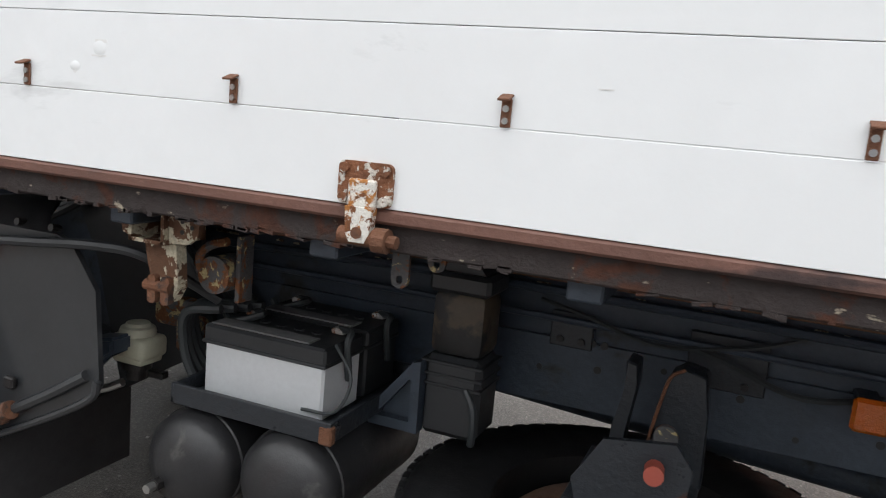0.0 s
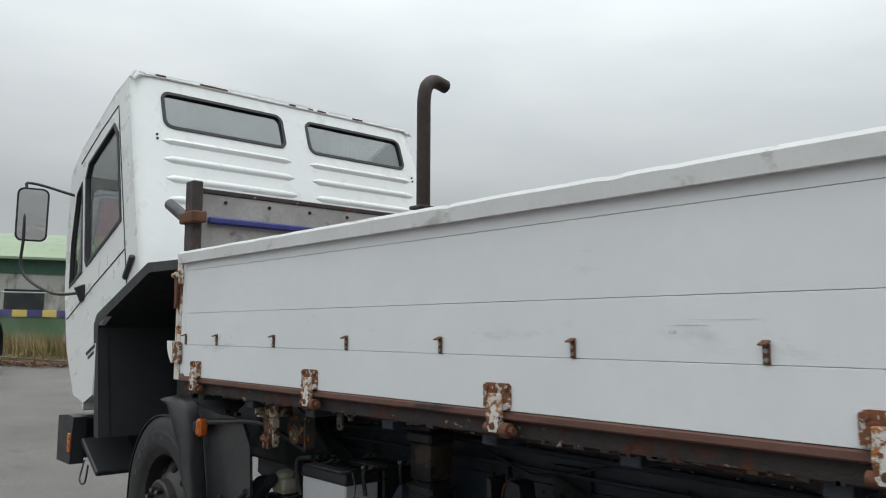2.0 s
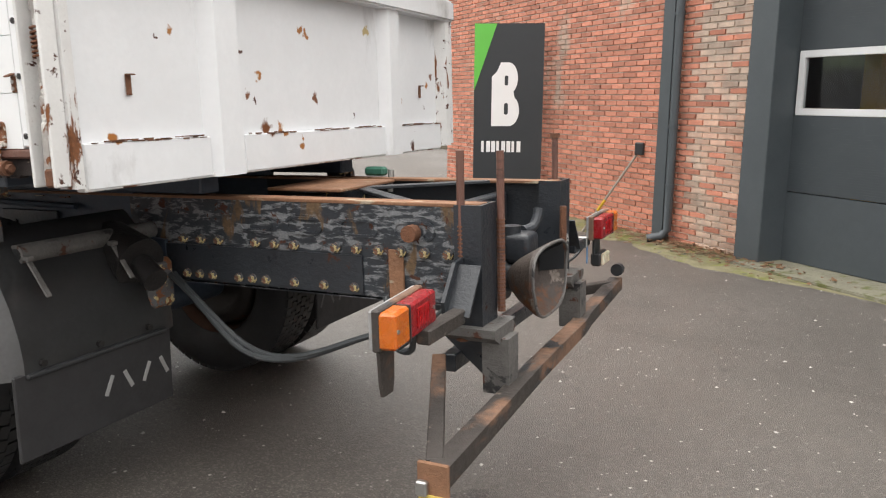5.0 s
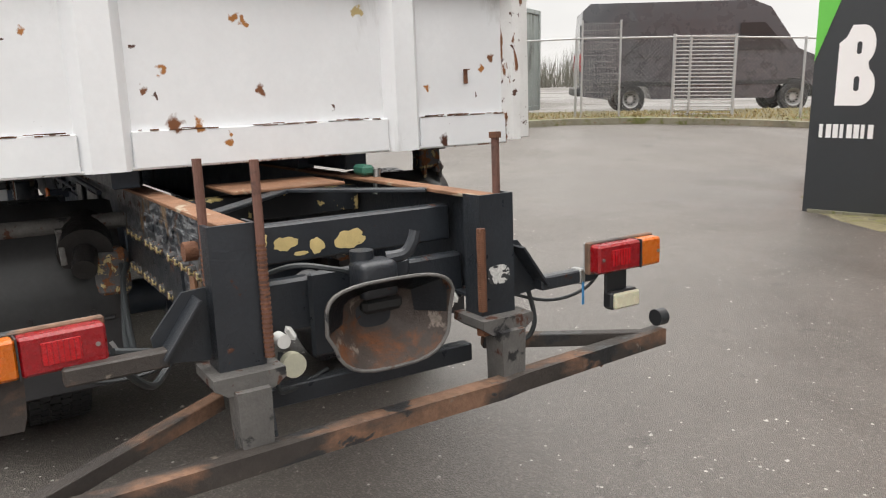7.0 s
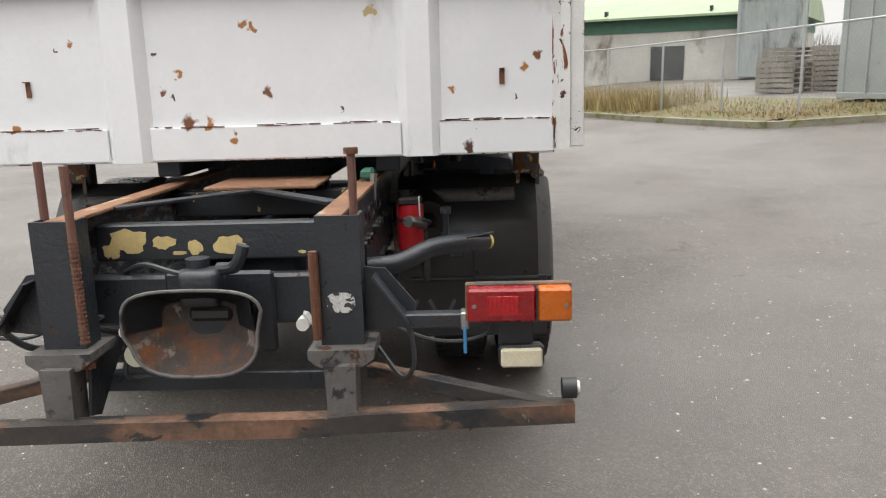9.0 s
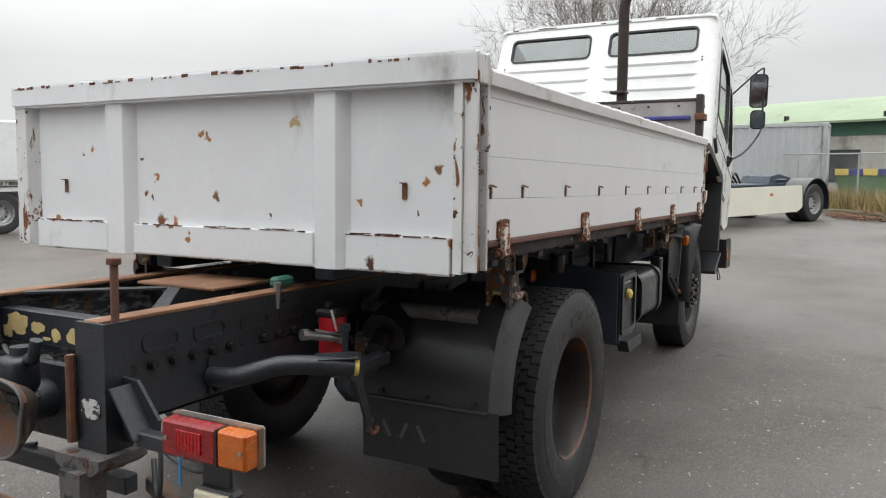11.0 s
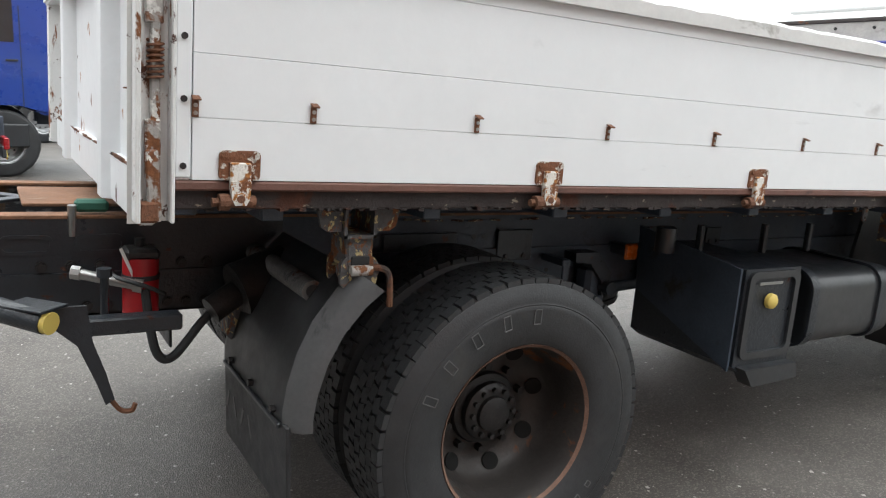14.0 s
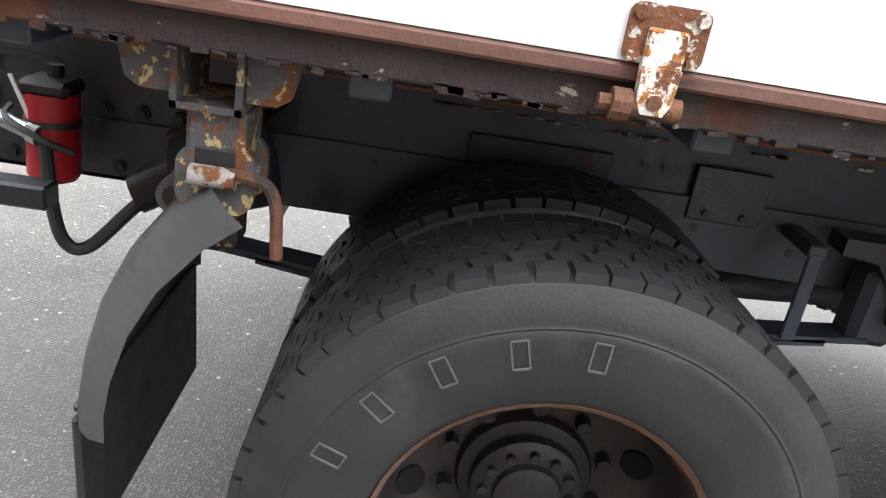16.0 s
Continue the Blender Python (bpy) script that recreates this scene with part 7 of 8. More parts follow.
def wbox(bm, s0, s1, d0, d1, z0, z1, bev=0.0):
    vs_ = [bm.verts.new(wp(a, d, z)) for z in (z0, z1) for a, d in ((s0, d0), (s1, d0), (s1, d1), (s0, d1))]
    for q in ((0, 1, 2, 3), (7, 6, 5, 4), (0, 4, 5, 1), (1, 5, 6, 2), (2, 6, 7, 3), (3, 7, 4, 0)):
        bm.faces.new([vs_[i] for i in q])
    if bev:
        bmesh.ops.recalc_face_normals(bm, faces=bm.faces[:])
        bmesh.ops.bevel(bm, geom=list({e for v in vs_ for e in v.link_edges}), offset=bev, segments=2, affect="EDGES")


def brick_mat(name, col, wear):
    m = surf(name, col, 0.85, var=0.25, scale=9, bump=0.4, bscale=60, layers=[((0.52, 0.40, 0.32), wear, 0.10, 1.1, 0.9, (1, 1, 0.6))])
    n, l = m.node_tree.nodes, m.node_tree.links
    b = n["Principled BSDF"]
    info, geo, hs, add = n.new("ShaderNodeObjectInfo"), n.new("ShaderNodeNewGeometry"), n.new("ShaderNodeHueSaturation"), n.new("ShaderNodeMath")
    l.new(info.outputs["Random"], add.inputs[0])
    l.new(geo.outputs["Random Per Island"], add.inputs[1])
    fr = n.new("ShaderNodeMath")
    fr.operation = "FRACT"
    l.new(add.outputs[0], fr.inputs[0])
    mr = n.new("ShaderNodeMapRange")
    mr.inputs[3].default_value, mr.inputs[4].default_value = 0.74, 1.22
    l.new(fr.outputs[0], mr.inputs[0])
    l.new(mr.outputs[0], hs.inputs["Value"])
    l.new(b.inputs["Base Color"].links[0].from_socket, hs.inputs["Color"])
    l.new(hs.outputs[0], b.inputs["Base Color"])
    return m


M_BRICK = brick_mat("brick", (0.55, 0.225, 0.15), 0.60)
M_BRICKP = brick_mat("salt_stained_brick", (0.56, 0.36, 0.27), 0.46)
M_MORTAR = surf("mortar", (0.68, 0.61, 0.54), 0.95, var=0.2, scale=6, bump=0.3)
M_ANTH = surf("anthracite_steel", (0.062, 0.074, 0.083), 0.45, var=0.12, scale=3, bump=0.03)
M_ANTHD = surf("anthracite_panel", (0.055, 0.066, 0.075), 0.5, var=0.1, scale=4, bump=0.05)
M_FRAMEW = surf("white_window_frame", (0.62, 0.63, 0.64), 0.4, var=0.06)
M_SIGN = surf("sign_dark_grey", (0.030, 0.034, 0.038), 0.4, var=0.08, scale=2, bump=0.02)
M_SIGNG = surf("sign_green", (0.12, 0.50, 0.07), 0.4, var=0.05)
M_SIGNW = surf("sign_white", (0.80, 0.80, 0.80), 0.4, var=0.03)

SL, TOP = -5.6, 5.2
wall = tagged(new("wall_brick", mesh_of("wall_brick", one(wbox, SL, 1.0, -0.012, -0.30, -0.1, TOP), M_MORTAR)), "weathered red brick wall with pale mortar joints", "wall", kind="structure")
tagged(new("wall_gable", mesh_of("wall_gable", one(wbox, SL, SL + 0.28, -0.30, -7.0, -0.1, TOP), M_BRICK)), "red brick end wall of the building", "wall", kind="structure")
tagged(new("wall_over_door", mesh_of("wall_over_door", one(wbox, 1.0, 7.5, -0.012, -0.30, 4.2, TOP), M_BRICK)), "red brick wall above the door", "wall", kind="structure")
tagged(new("roof_flat", mesh_of("roof_flat", one(wbox, SL - 0.1, 7.6, 0.15, -7.0, TOP, TOP + 0.2), M_ANTH)), "dark flat roof edge of the building", "roof", kind="structure")

# ---- downpipe, pillar cladding and sectional door ----
bm = B()
wbox(bm, -0.20, -0.03, 0.0, 0.10, 0.0, TOP, 0.004)
clad = tagged(new("pillar_cladding", mesh_of("pillar_cladding", bm, M_ANTH)), "anthracite metal pillar cladding on the brick wall", "cladding", kind="structure")
bm = B()
tube(bm, [wp(0.04, 0.09, 4.9), wp(0.04, 0.09, 1.0), wp(0.04, 0.09, 0.16), wp(0.0, 0.14, 0.09), wp(-0.08, 0.26, 0.06)], 0.045, 14)
dp = tagged(new("downpipe", mesh_of("downpipe", bm, M_ANTH)), "anthracite round downpipe with a kicked outlet", "downpipe", kind="structure")
for z in (0.62, 1.25, 2.4, 3.6):
    part("clamp", one(cyl, wp(0.04, 0.09, z), wp(0.04, 0.09, z + 0.04), 0.052, 14), M_ANTHD, dp)
bm = B()
wbox(bm, 1.0, 1.30, 0.10, -0.30, 0.0, 4.2, 0.006)
wbox(bm, 1.30, 7.5, 0.02, -0.30, 3.4, 4.2)
tagged(new("door_surround", mesh_of("door_surround", bm, M_ANTH)), "anthracite steel door surround", "door frame", kind="structure")
door = tagged(new("door_1"), "closed anthracite sectional door with a window band", "door", kind="structure")
for z0, z1 in ((0.05, 0.70), (0.71, 1.41), (1.99, 2.65), (2.66, 3.40)):
    bm = B()
    wbox(bm, 1.30, 6.4, -0.20, -0.25, z0, z1)
    if z0 > 0.5:
        nrib = int((z1 - z0 - 0.02) / 0.022)
        for k in range(nrib):
            zz = z0 + 0.012 + 0.022 * k
            wbox(bm, 1.31, 6.39, -0.196, -0.203, zz, zz + 0.011)
    part("door_section", bm, M_ANTHD, door)
bm = B()
for z0, z1 in ((1.412, 1.475), (1.925, 1.988)):
    wbox(bm, 1.32, 6.4, -0.19, -0.25, z0, z1, 0.004)
for s0 in (1.32, 3.0, 4.7):
    wbox(bm, s0, s0 + 0.06, -0.189, -0.249, 1.43, 1.97, 0.003)
part("window_frame", bm, M_FRAMEW, door, "white window band frame")
part("pane", one(wbox, 1.35, 6.4, -0.215, -0.220, 1.45, 1.95), M_GLASS, door).visible_shadow = False
tagged(new("floor_inside", mesh_of("floor_inside", one(wbox, SL + 0.3, 7.5, -0.26, -7.0, 0.01, 0.03), M_KERB)), "grey concrete floor inside the hall", "floor", kind="structure")
tagged(new("wall_rear", mesh_of("wall_rear", one(wbox, SL, 7.6, -7.0, -7.2, 0.0, TOP), M_MORTAR)), "pale rear wall inside the hall", "wall", kind="structure")
tagged(new("wall_far", mesh_of("wall_far", one(wbox, 7.5, 7.7, 0.1, -7.0, 0.0, TOP), M_BRICK)), "red brick end wall", "wall", kind="structure")
tagged(new("hall_column", mesh_of("hall_column", one(wbox, 1.45, 1.62, -0.9, -1.05, 0.03, 3.4), surf("yellow_steel", (0.55, 0.33, 0.03), 0.5))), "yellow steel column inside the hall", "column", kind="structure")
# threshold, paving edge and moss along the wall
tagged(new("threshold", mesh_of("threshold", one(wbox, 1.10, 6.5, 0.32, -0.30, -0.02, 0.045, 0.01), M_KERB)), "mossy concrete door threshold", "threshold", kind="structure")


def edge_w(s_):
    return 0.75 + 0.25 * math.sin(s_ * 1.7) + 0.12 * noise.noise(Vector((s_ * 3, 0, 0))) + (0.25 if s_ < -0.3 else 0.0)


ss = list(np.linspace(SL, 6.0, 120))
bm = B()
rows = [[bm.verts.new(wp(s_, d, z)) for d, z in ((-0.005, 0.035), (edge_w(s_) * 0.5, 0.022), (edge_w(s_) * (1.0 + 0.1 * noise.noise(Vector((s_ * 9, 1, 0)))), 0.004))] for s_ in ss]
for a, b in zip(rows, rows[1:]):
    for k in range(2):
        bm.faces.new((a[k], a[k + 1], b[k + 1], b[k]))
tagged(new("mossy_edge", mesh_of("mossy_edge", bm, M_MOSS)), "yellow-green mossy strip of ground along the wall", "moss", kind="structure")
vs, fs = [], []
random.seed(8)
for k in range(700):
    s_, d = random.gauss(0.4, 0.8), abs(random.gauss(0.12, 0.22))
    p = wp(s_, d, 0.035 + random.uniform(0, 0.02))
    a, w = random.uniform(0, 6.28), random.uniform(0.012, 0.03)
    k0 = len(vs)
    vs += [(p.x + w * math.cos(a + q), p.y + w * math.sin(a + q), p.z + random.uniform(0, 0.015)) for q in (0, 1.57, 3.14, 4.71)]
    fs.append((k0, k0 + 1, k0 + 2, k0 + 3))
me = bpy.data.meshes.new("leaf_litter")
me.from_pydata(vs, [], fs)
me.materials.append(M_LEAF)
tagged(new("leaf_litter", me), "dead leaves lying at the wall foot", "leaves", kind="stuff")
# stick leaning on the wall
broom = tagged(new("broom", mesh_of("broom", one(cyl, wp(-0.95, 0.48, 0.02), wp(-0.55, 0.03, 0.98), 0.014, 8), surf("broom_handle", (0.30, 0.26, 0.22), 0.6))), "thin broom leaning head up against the brick wall", "broom")
part("broom_head", one(box, wp(-0.53, 0.05, 1.0), (0.10, 0.06, 0.14), 0.01), M_BLACK, broom)
part("yellow_grip", one(cyl, wp(-0.845, 0.362, 0.27), wp(-0.79, 0.30, 0.40), 0.017, 8), surf("yellow_grip", (0.6, 0.36, 0.02), 0.5), broom)

# ---- sign pylon ----
SD = Vector((0.93, 0.36, 0)).normalized()
SNRM = Vector((SD.y, -SD.x, 0))
S0 = Vector((-2.39, 7.0, 0))


def sp(a, d, z):
    return S0 + SD * a * 1.167 + SNRM * d + Vector((0, 0, z * 1.167 - 0.24 if z > 0.1 else z))


def sbox(bm, a0, a1, d0, d1, z0, z1):
    v = [bm.verts.new(sp(a, d, z)) for z in (z0, z1) for a, d in ((a0, d0), (a1, d0), (a1, d1), (a0, d1))]
    for q in ((0, 1, 2, 3), (7, 6, 5, 4), (0, 4, 5, 1), (1, 5, 6, 2), (2, 6, 7, 3), (3, 7, 4, 0)):
        bm.faces.new([v[i] for i in q])


sign = tagged(new("sign_pylon", mesh_of("sign_pylon", one(sbox, 0.0, 0.78, 0.0, -0.10, 0.0, 2.36), M_SIGN)), "dark grey sign pylon with white mark and green corner", "sign")
bm = B()
prism(bm, [(0.0, 2.357), (0.25, 2.357), (0.0, 1.62)], lambda a, z: sp(a, 0.003, z), lambda a, z: sp(a, 0.006, z))
part("green_corner", bm, M_SIGNG, sign)
lobes = [(0.20, 1.225), (0.38, 1.225)] + [(0.40 + 0.115 * math.cos(a), 1.40 + 0.175 * math.sin(a)) for a in np.linspace(-1.4, 1.05, 9)] + [(0.39 + 0.105 * math.cos(a), 1.76 + 0.175 * math.sin(a)) for a in np.linspace(-1.0, 1.5, 9)] + [(0.30, 1.935), (0.255, 1.83), (0.20, 1.78)]
bm = B()
sheet(bm, lobes, [rrect(0.365, 1.42, 0.045, 0.13, 0.02), rrect(0.365, 1.735, 0.04, 0.11, 0.018)], lambda a, z, d: sp(a, 0.007 - d, z), 0.004)
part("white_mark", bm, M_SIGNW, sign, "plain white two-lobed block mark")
for k in range(8):
    part("letter_bar", one(sbox, 0.09 + 0.058 * k, 0.09 + 0.058 * k + (0.044 if k % 3 else 0.03), 0.003, 0.006, 0.93, 1.055), M_SIGNW, sign)
bm = B()
sbox(bm, 0.05, 0.73, 0.05, -0.15, 0.0, 0.05)
part("foot", bm, M_KERB, sign)


# ---- vehicles and boxes standing round the yard ----
M_CREAMW = surf("cream_white_paint", (0.72, 0.70, 0.60), 0.35, var=0.06, scale=1.5, layers=[((0.5, 0.48, 0.42), 0.64, 0.1, 2, 0.5, DOWN)])
M_FARW = surf("white_vehicle_paint", (0.72, 0.73, 0.73), 0.3, var=0.05, scale=1)
M_VAN = surf("dark_grey_van_paint", (0.055, 0.058, 0.066), 0.28, var=0.08, scale=1, coat=0.5)
M_ORANGE = surf("orange_tank_paint", (0.62, 0.10, 0.015), 0.35, var=0.1, scale=1.2)
M_BLUEP = surf("blue_cab_paint", (0.012, 0.045, 0.26), 0.3, var=0.1, scale=1.5, coat=0.4)
M_REDF = surf("faded_red_chassis", (0.38, 0.06, 0.045), 0.6, var=0.25, scale=5)
M_CONT = surf("grey_green_container", (0.27, 0.30, 0.29), 0.6, var=0.18, scale=1.2, bump=0.1, layers=[((0.14, 0.15, 0.14), 0.55, 0.12, 1.4, 0.7, (1, 1, 0.25)), (RUST, 0.72, 0.02, 4, 0.9, ONE)])
M_TRAIL = surf("grey_trailer_sheet", (0.42, 0.44, 0.45), 0.55, var=0.12, scale=0.7, layers=[((0.30, 0.31, 0.31), 0.58, 0.12, 0.9, 0.6, (1, 1, 0.3))])
M_RIMS = surf("silver_rim", (0.42, 0.42, 0.42), 0.4, metal=0.5, var=0.15)
M_GROOF = surf("green_roof_sheet", (0.26, 0.33, 0.21), 0.6, var=0.12, scale=0.5, layers=[((0.31, 0.37, 0.27), 0.56, 0.1, 0.6, 0.7, ONE)])
M_GWALL = surf("dark_green_wall", (0.05, 0.13, 0.085), 0.6, var=0.15)
M_PALEW = surf("stained_pale_wall", (0.46, 0.45, 0.41), 0.85, var=0.2, scale=0.5, layers=[((0.25, 0.22, 0.18), 0.55, 0.1, 0.7, 0.9, (1, 1, 0.4))])
M_SKIP = surf("green_skip", (0.085, 0.16, 0.075), 0.6, var=0.2)


def frame_of(x, y, heading):
    """A vehicle's own frame: +x forward, +y to its left, z up."""
    return pose(x, y, height(x, y), 0, 0, heading)


def far_wheel(parent, x, y, r=0.5, w=0.28, rim=None, name="wheel"):
    sgn = 1 if y > 0 else -1
    m = Matrix.Translation((x, y, r)) @ Matrix.Rotation(math.pi if sgn > 0 else 0, 4, "Z")
    t = part(name, one(lathe, [(r * 0.58, -w / 2 + 0.01), (r * 0.7, -w / 2), (r * 0.93, -w / 2 + 0.01), (r, -w / 2 + 0.04), (r, w / 2 - 0.04), (r * 0.93, w / 2), (r * 0.58, w / 2)], 32, m, closed=True), M_TYRE, parent)
    part("rim", one(lathe, [(0.0, -0.02), (r * 0.22, -0.03), (r * 0.28, 0.0), (r * 0.42, 0.03), (r * 0.52, 0.0), (r * 0.56, -w / 2 + 0.02), (r * 0.61, -w / 2 + 0.005), (r * 0.6, -w / 2 + 0.03)], 28, m), rim or M_RIMS, t)
    bm = B()
    for k in range(10):
        a = 0.628 * k
        p = Vector((r * 0.34 * math.cos(a), -0.01, r * 0.34 * math.sin(a)))
        cyl(bm, m @ p, m @ (p + Vector((0, -0.04, 0))), 0.018, 6)
    part("wheel_nuts", bm, M_HUB, t)["kind"] = "stuff"
    return t


def tractor(x, y, heading, paint, label, cab_h=3.5, skirts=True, stripe=False, ext=0.0):
    ob = tagged(new("tractor_unit"), label, "truck")
    ob.matrix_world = frame_of(x, y, heading)
    bm = B()
    plate_xz(bm, [(3.05, 0.85), (3.05, cab_h), (3.4, cab_h + 0.18), (4.6, cab_h - 0.25), (5.18, 2.2), (5.25, 1.5), (5.25, 0.45), (4.75, 0.45), (4.65, 0.95), (4.45, 1.12), (3.95, 1.12), (3.72, 0.95)], -1.2, 1.2)
    bmesh.ops.bevel(bm, geom=bm.edges[:], offset=0.05, segments=2, affect="EDGES")
    cb = part("cab", bm, paint, ob)
    cb.location.x = ext
    for s in (-1, 1):
        bm = B()
        plate_xz(bm, [(3.98, 1.98), (3.98, 2.62), (4.68, 2.62), (4.98, 1.98)], s * 1.196, s * 1.206)
        part("side_window", bm, M_DARKGLASS, cb)
        part("door_seam", one(box, (3.9, s * 1.202, 1.75), (0.012, 0.006, 1.5), 0), M_GASK, cb)
        part("handle", one(box, (4.02, s * 1.21, 1.72), (0.16, 0.02, 0.03), 0.004), M_GASK, cb)
        part("mirror", one(box, (5.0, s * 1.38, 2.25), (0.12, 0.2, 0.5), 0.03), M_BLACK, cb)
        part("step_well", one(box, (4.2, s * 1.15, 0.62), (0.7, 0.12, 0.35), 0.02), M_BLACK, cb)
        if skirts:
            bm = B()
            plate_xz(bm, [(0.62, 0.42), (0.72, 0.98), (3.55 + ext, 0.98), (3.55 + ext, 0.30), (0.9, 0.30)], s * 1.16, s * 1.22)
            part("side_skirt", bm, paint, ob)
            part("marker", one(box, (2.1, s * 1.225, 0.78), (0.12, 0.01, 0.06), 0.002), M_LORANGE, ob)
        bm = B()
        arc = [(0.66 * math.cos(radians(a)), 0.52 + 0.64 * math.sin(radians(a))) for a in range(-10, 201, 15)]
        for (x0, z0), (x1, z1) in zip(arc, arc[1:]):
            v = [bm.verts.new(p) for p in ((x0, s * 0.62, z0), (x0, s * 1.23, z0), (x1, s * 1.23, z1), (x1, s * 0.62, z1))]
            bm.faces.new(v)
        bmesh.ops.remove_doubles(bm, verts=bm.verts[:], dist=1e-4)
        bmesh.ops.solidify(bm, geom=bm.faces[:], thickness=0.02)
        part("wheel_arch", bm, M_FLAP, ob)
        far_wheel(ob, 0.0, s * 1.06)
        far_wheel(ob, 0.0, s * 0.72)
        far_wheel(ob, 4.2 + ext, s * 1.05)
        part("frame_rail", one(box, (1.4 + ext / 2, s * 0.42, 0.88), (4.6 + ext, 0.08, 0.26), 0.005), M_CHAS, ob)
        part("rear_light", one(box, (-0.86, s * 0.9, 0.72), (0.06, 0.42, 0.14), 0.01), M_LRED, ob)
    part("windscreen", one(box, (5.08, 0, 2.25), (0.06, 2.1, 0.8), 0.02, Euler((0, -0.28, 0)).to_matrix()), M_DARKGLASS, cb)
    bm = B()
    lathe(bm, [(0.0, 0.0), (0.10, 0.0), (0.45, -0.02), (0.5, -0.06), (0.45, -0.08), (0.0, -0.08)], 24, Matrix.Translation((0.35, 0, 1.16)) @ Matrix.Rotation(math.pi / 2, 4, "X"))
    plate_xz(bm, [(-0.25, 1.02), (0.95, 1.02), (0.85, 1.20), (0.45, 1.26), (-0.05, 1.16)], -0.42, 0.42)
    part("fifth_wheel", bm, M_CHAS, ob)
    part("deck", one(box, (2.2 + ext / 2, 0, 1.0), (1.6 + ext, 1.5, 0.05), 0.01), M_CHAS, ob)
    bm = B()
    for k in range(4):
        tube(bm, curve([(2.95, -0.3 + 0.2 * k, 1.6), (2.5, -0.3 + 0.2 * k, 1.25), (2.2, -0.2 + 0.15 * k, 1.3), (1.9, -0.1 + 0.1 * k, 1.05)]), 0.03, 8)
    part("suzi_coil", bm, M_BLACK, ob)
    part("rear_plate", one(box, (-0.83, 0, 0.62), (0.05, 2.2, 0.14), 0.01), M_BLACK, ob)
    if stripe:
        for k in range(5):
            for s in (-1, 1):
                part("warning_stripe", one(box, (-0.865, s * 0.8 + 0.1 * (k - 2), 0.60), (0.012, 0.085, 0.14), 0, Euler((0.5 * s, 0, 0)).to_matrix()), M_LORANGE if k % 2 else M_YEL, ob)
    return ob


white = tractor(-21.0, 0.25, -26, M_CREAMW, "cream white tractor unit parked with side skirts", ext=1.1)
bm = B()
random.seed(31)
for k in range(9):
    tube(bm, curve([(4.45 + 0.10 * k, -1.206, 1.60 + random.uniform(-0.1, 0.1)), (4.55 + 0.10 * k, -1.206, 1.72 + random.uniform(-0.1, 0.1)), (4.60 + 0.09 * k, -1.206, 1.58 + random.uniform(-0.1, 0.05))]), 0.012, 5)
part("black_decal", bm, M_GASK, white)
blue = tractor(-4.2, -11.35, 0, M_BLUEP, "blue tractor unit parked across the yard", 3.3, False)
red = tractor(0.95, -8.6, 4, M_REDF, "faded red low tractor chassis with striped tail", 3.1, False, True)
for s in (-1, 1):
    part("red_side_frame", one(box, (2.4, s * 0.62, 0.98), (3.6, 0.10, 0.24), 0.01), M_REDF, red)
    part("silver_air_tank", one(cyl, (0.9, s * 0.85, 0.62), (1.9, s * 0.85, 0.62), 0.16, 18), M_STEEL, red)
part("tail_beam", one(box, (-0.55, 0, 0.95), (0.5, 1.9, 0.12), 0.01), M_REDF, red)
dark = tractor(-0.9, -17.5, 0, M_FARW, "white tractor unit parked in the row", 3.4, False)


def tanker(x, y, heading):
    ob = tagged(new("tank_truck"), "orange tank truck standing across the yard", "truck")
    ob.matrix_world = frame_of(x, y, heading)
    m = Matrix.Translation((-3.2, 0, 1.95)) @ Matrix.Rotation(-math.pi / 2, 4, "Z")
    part("tank", one(lathe, [(0.0, 0.0), (0.7, 0.05), (0.98, 0.2), (1.02, 0.4), (1.02, 5.0), (0.98, 5.2), (0.0, 5.35)], 40, m), M_ORANGE, ob)
    for k in range(4):
        part("band", one(lathe, [(1.02, 0.6 + 1.2 * k), (1.035, 0.61 + 1.2 * k), (1.035, 0.67 + 1.2 * k), (1.02, 0.68 + 1.2 * k)], 40, m), M_ORANGE, ob)
    bm = B()
    plate_xz(bm, [(2.3, 0.9), (2.3, 2.8), (3.7, 2.85), (4.2, 1.9), (4.2, 0.6)], -1.15, 1.15)
    part("cab", bm, M_FARW, ob)
    for s in (-1, 1):
        for wx in (-4.55, -2.2, -0.9, 3.3):
            far_wheel(ob, wx, s * 1.0)
        part("frame_rail", one(box, (-1.1, s * 0.42, 0.82), (9.2, 0.08, 0.25), 0.005), M_CHAS, ob)
        part("saddle", one(box, (-1.0, s * 0.5, 1.0), (4.5, 0.2, 0.25), 0.01), M_CHAS, ob)
        part("mudguard", one(box, (-4.55, s * 0.98, 1.12), (1.25, 0.42, 0.05), 0.02), M_FLAP, ob)
    cab_ = part("pump_cabinet", one(box, (-4.55, 0, 1.95), (1.5, 2.1, 1.45), 0.05), M_FARW, ob, "silver pump cabinet behind the tank")
    for k in range(3):
        part("shutter", one(box, (-4.55 + 0.48 * (k - 1), 1.053, 1.95), (0.42, 0.02, 1.2), 0.006), M_GALV, cab_)
    for z in (1.45, 1.9):
        part("hose_reel", one(lathe, [(0.0, 0.0), (0.18, 0.0), (0.20, 0.03), (0.20, 0.16), (0.18, 0.19), (0.0, 0.19)], 20, Matrix.Translation((-5.35, 0.5, z)) @ Matrix.Rotation(math.pi / 2, 4, "Z")), M_RUST, ob)
    return ob


tanker(-13.4, -15.3, 165)


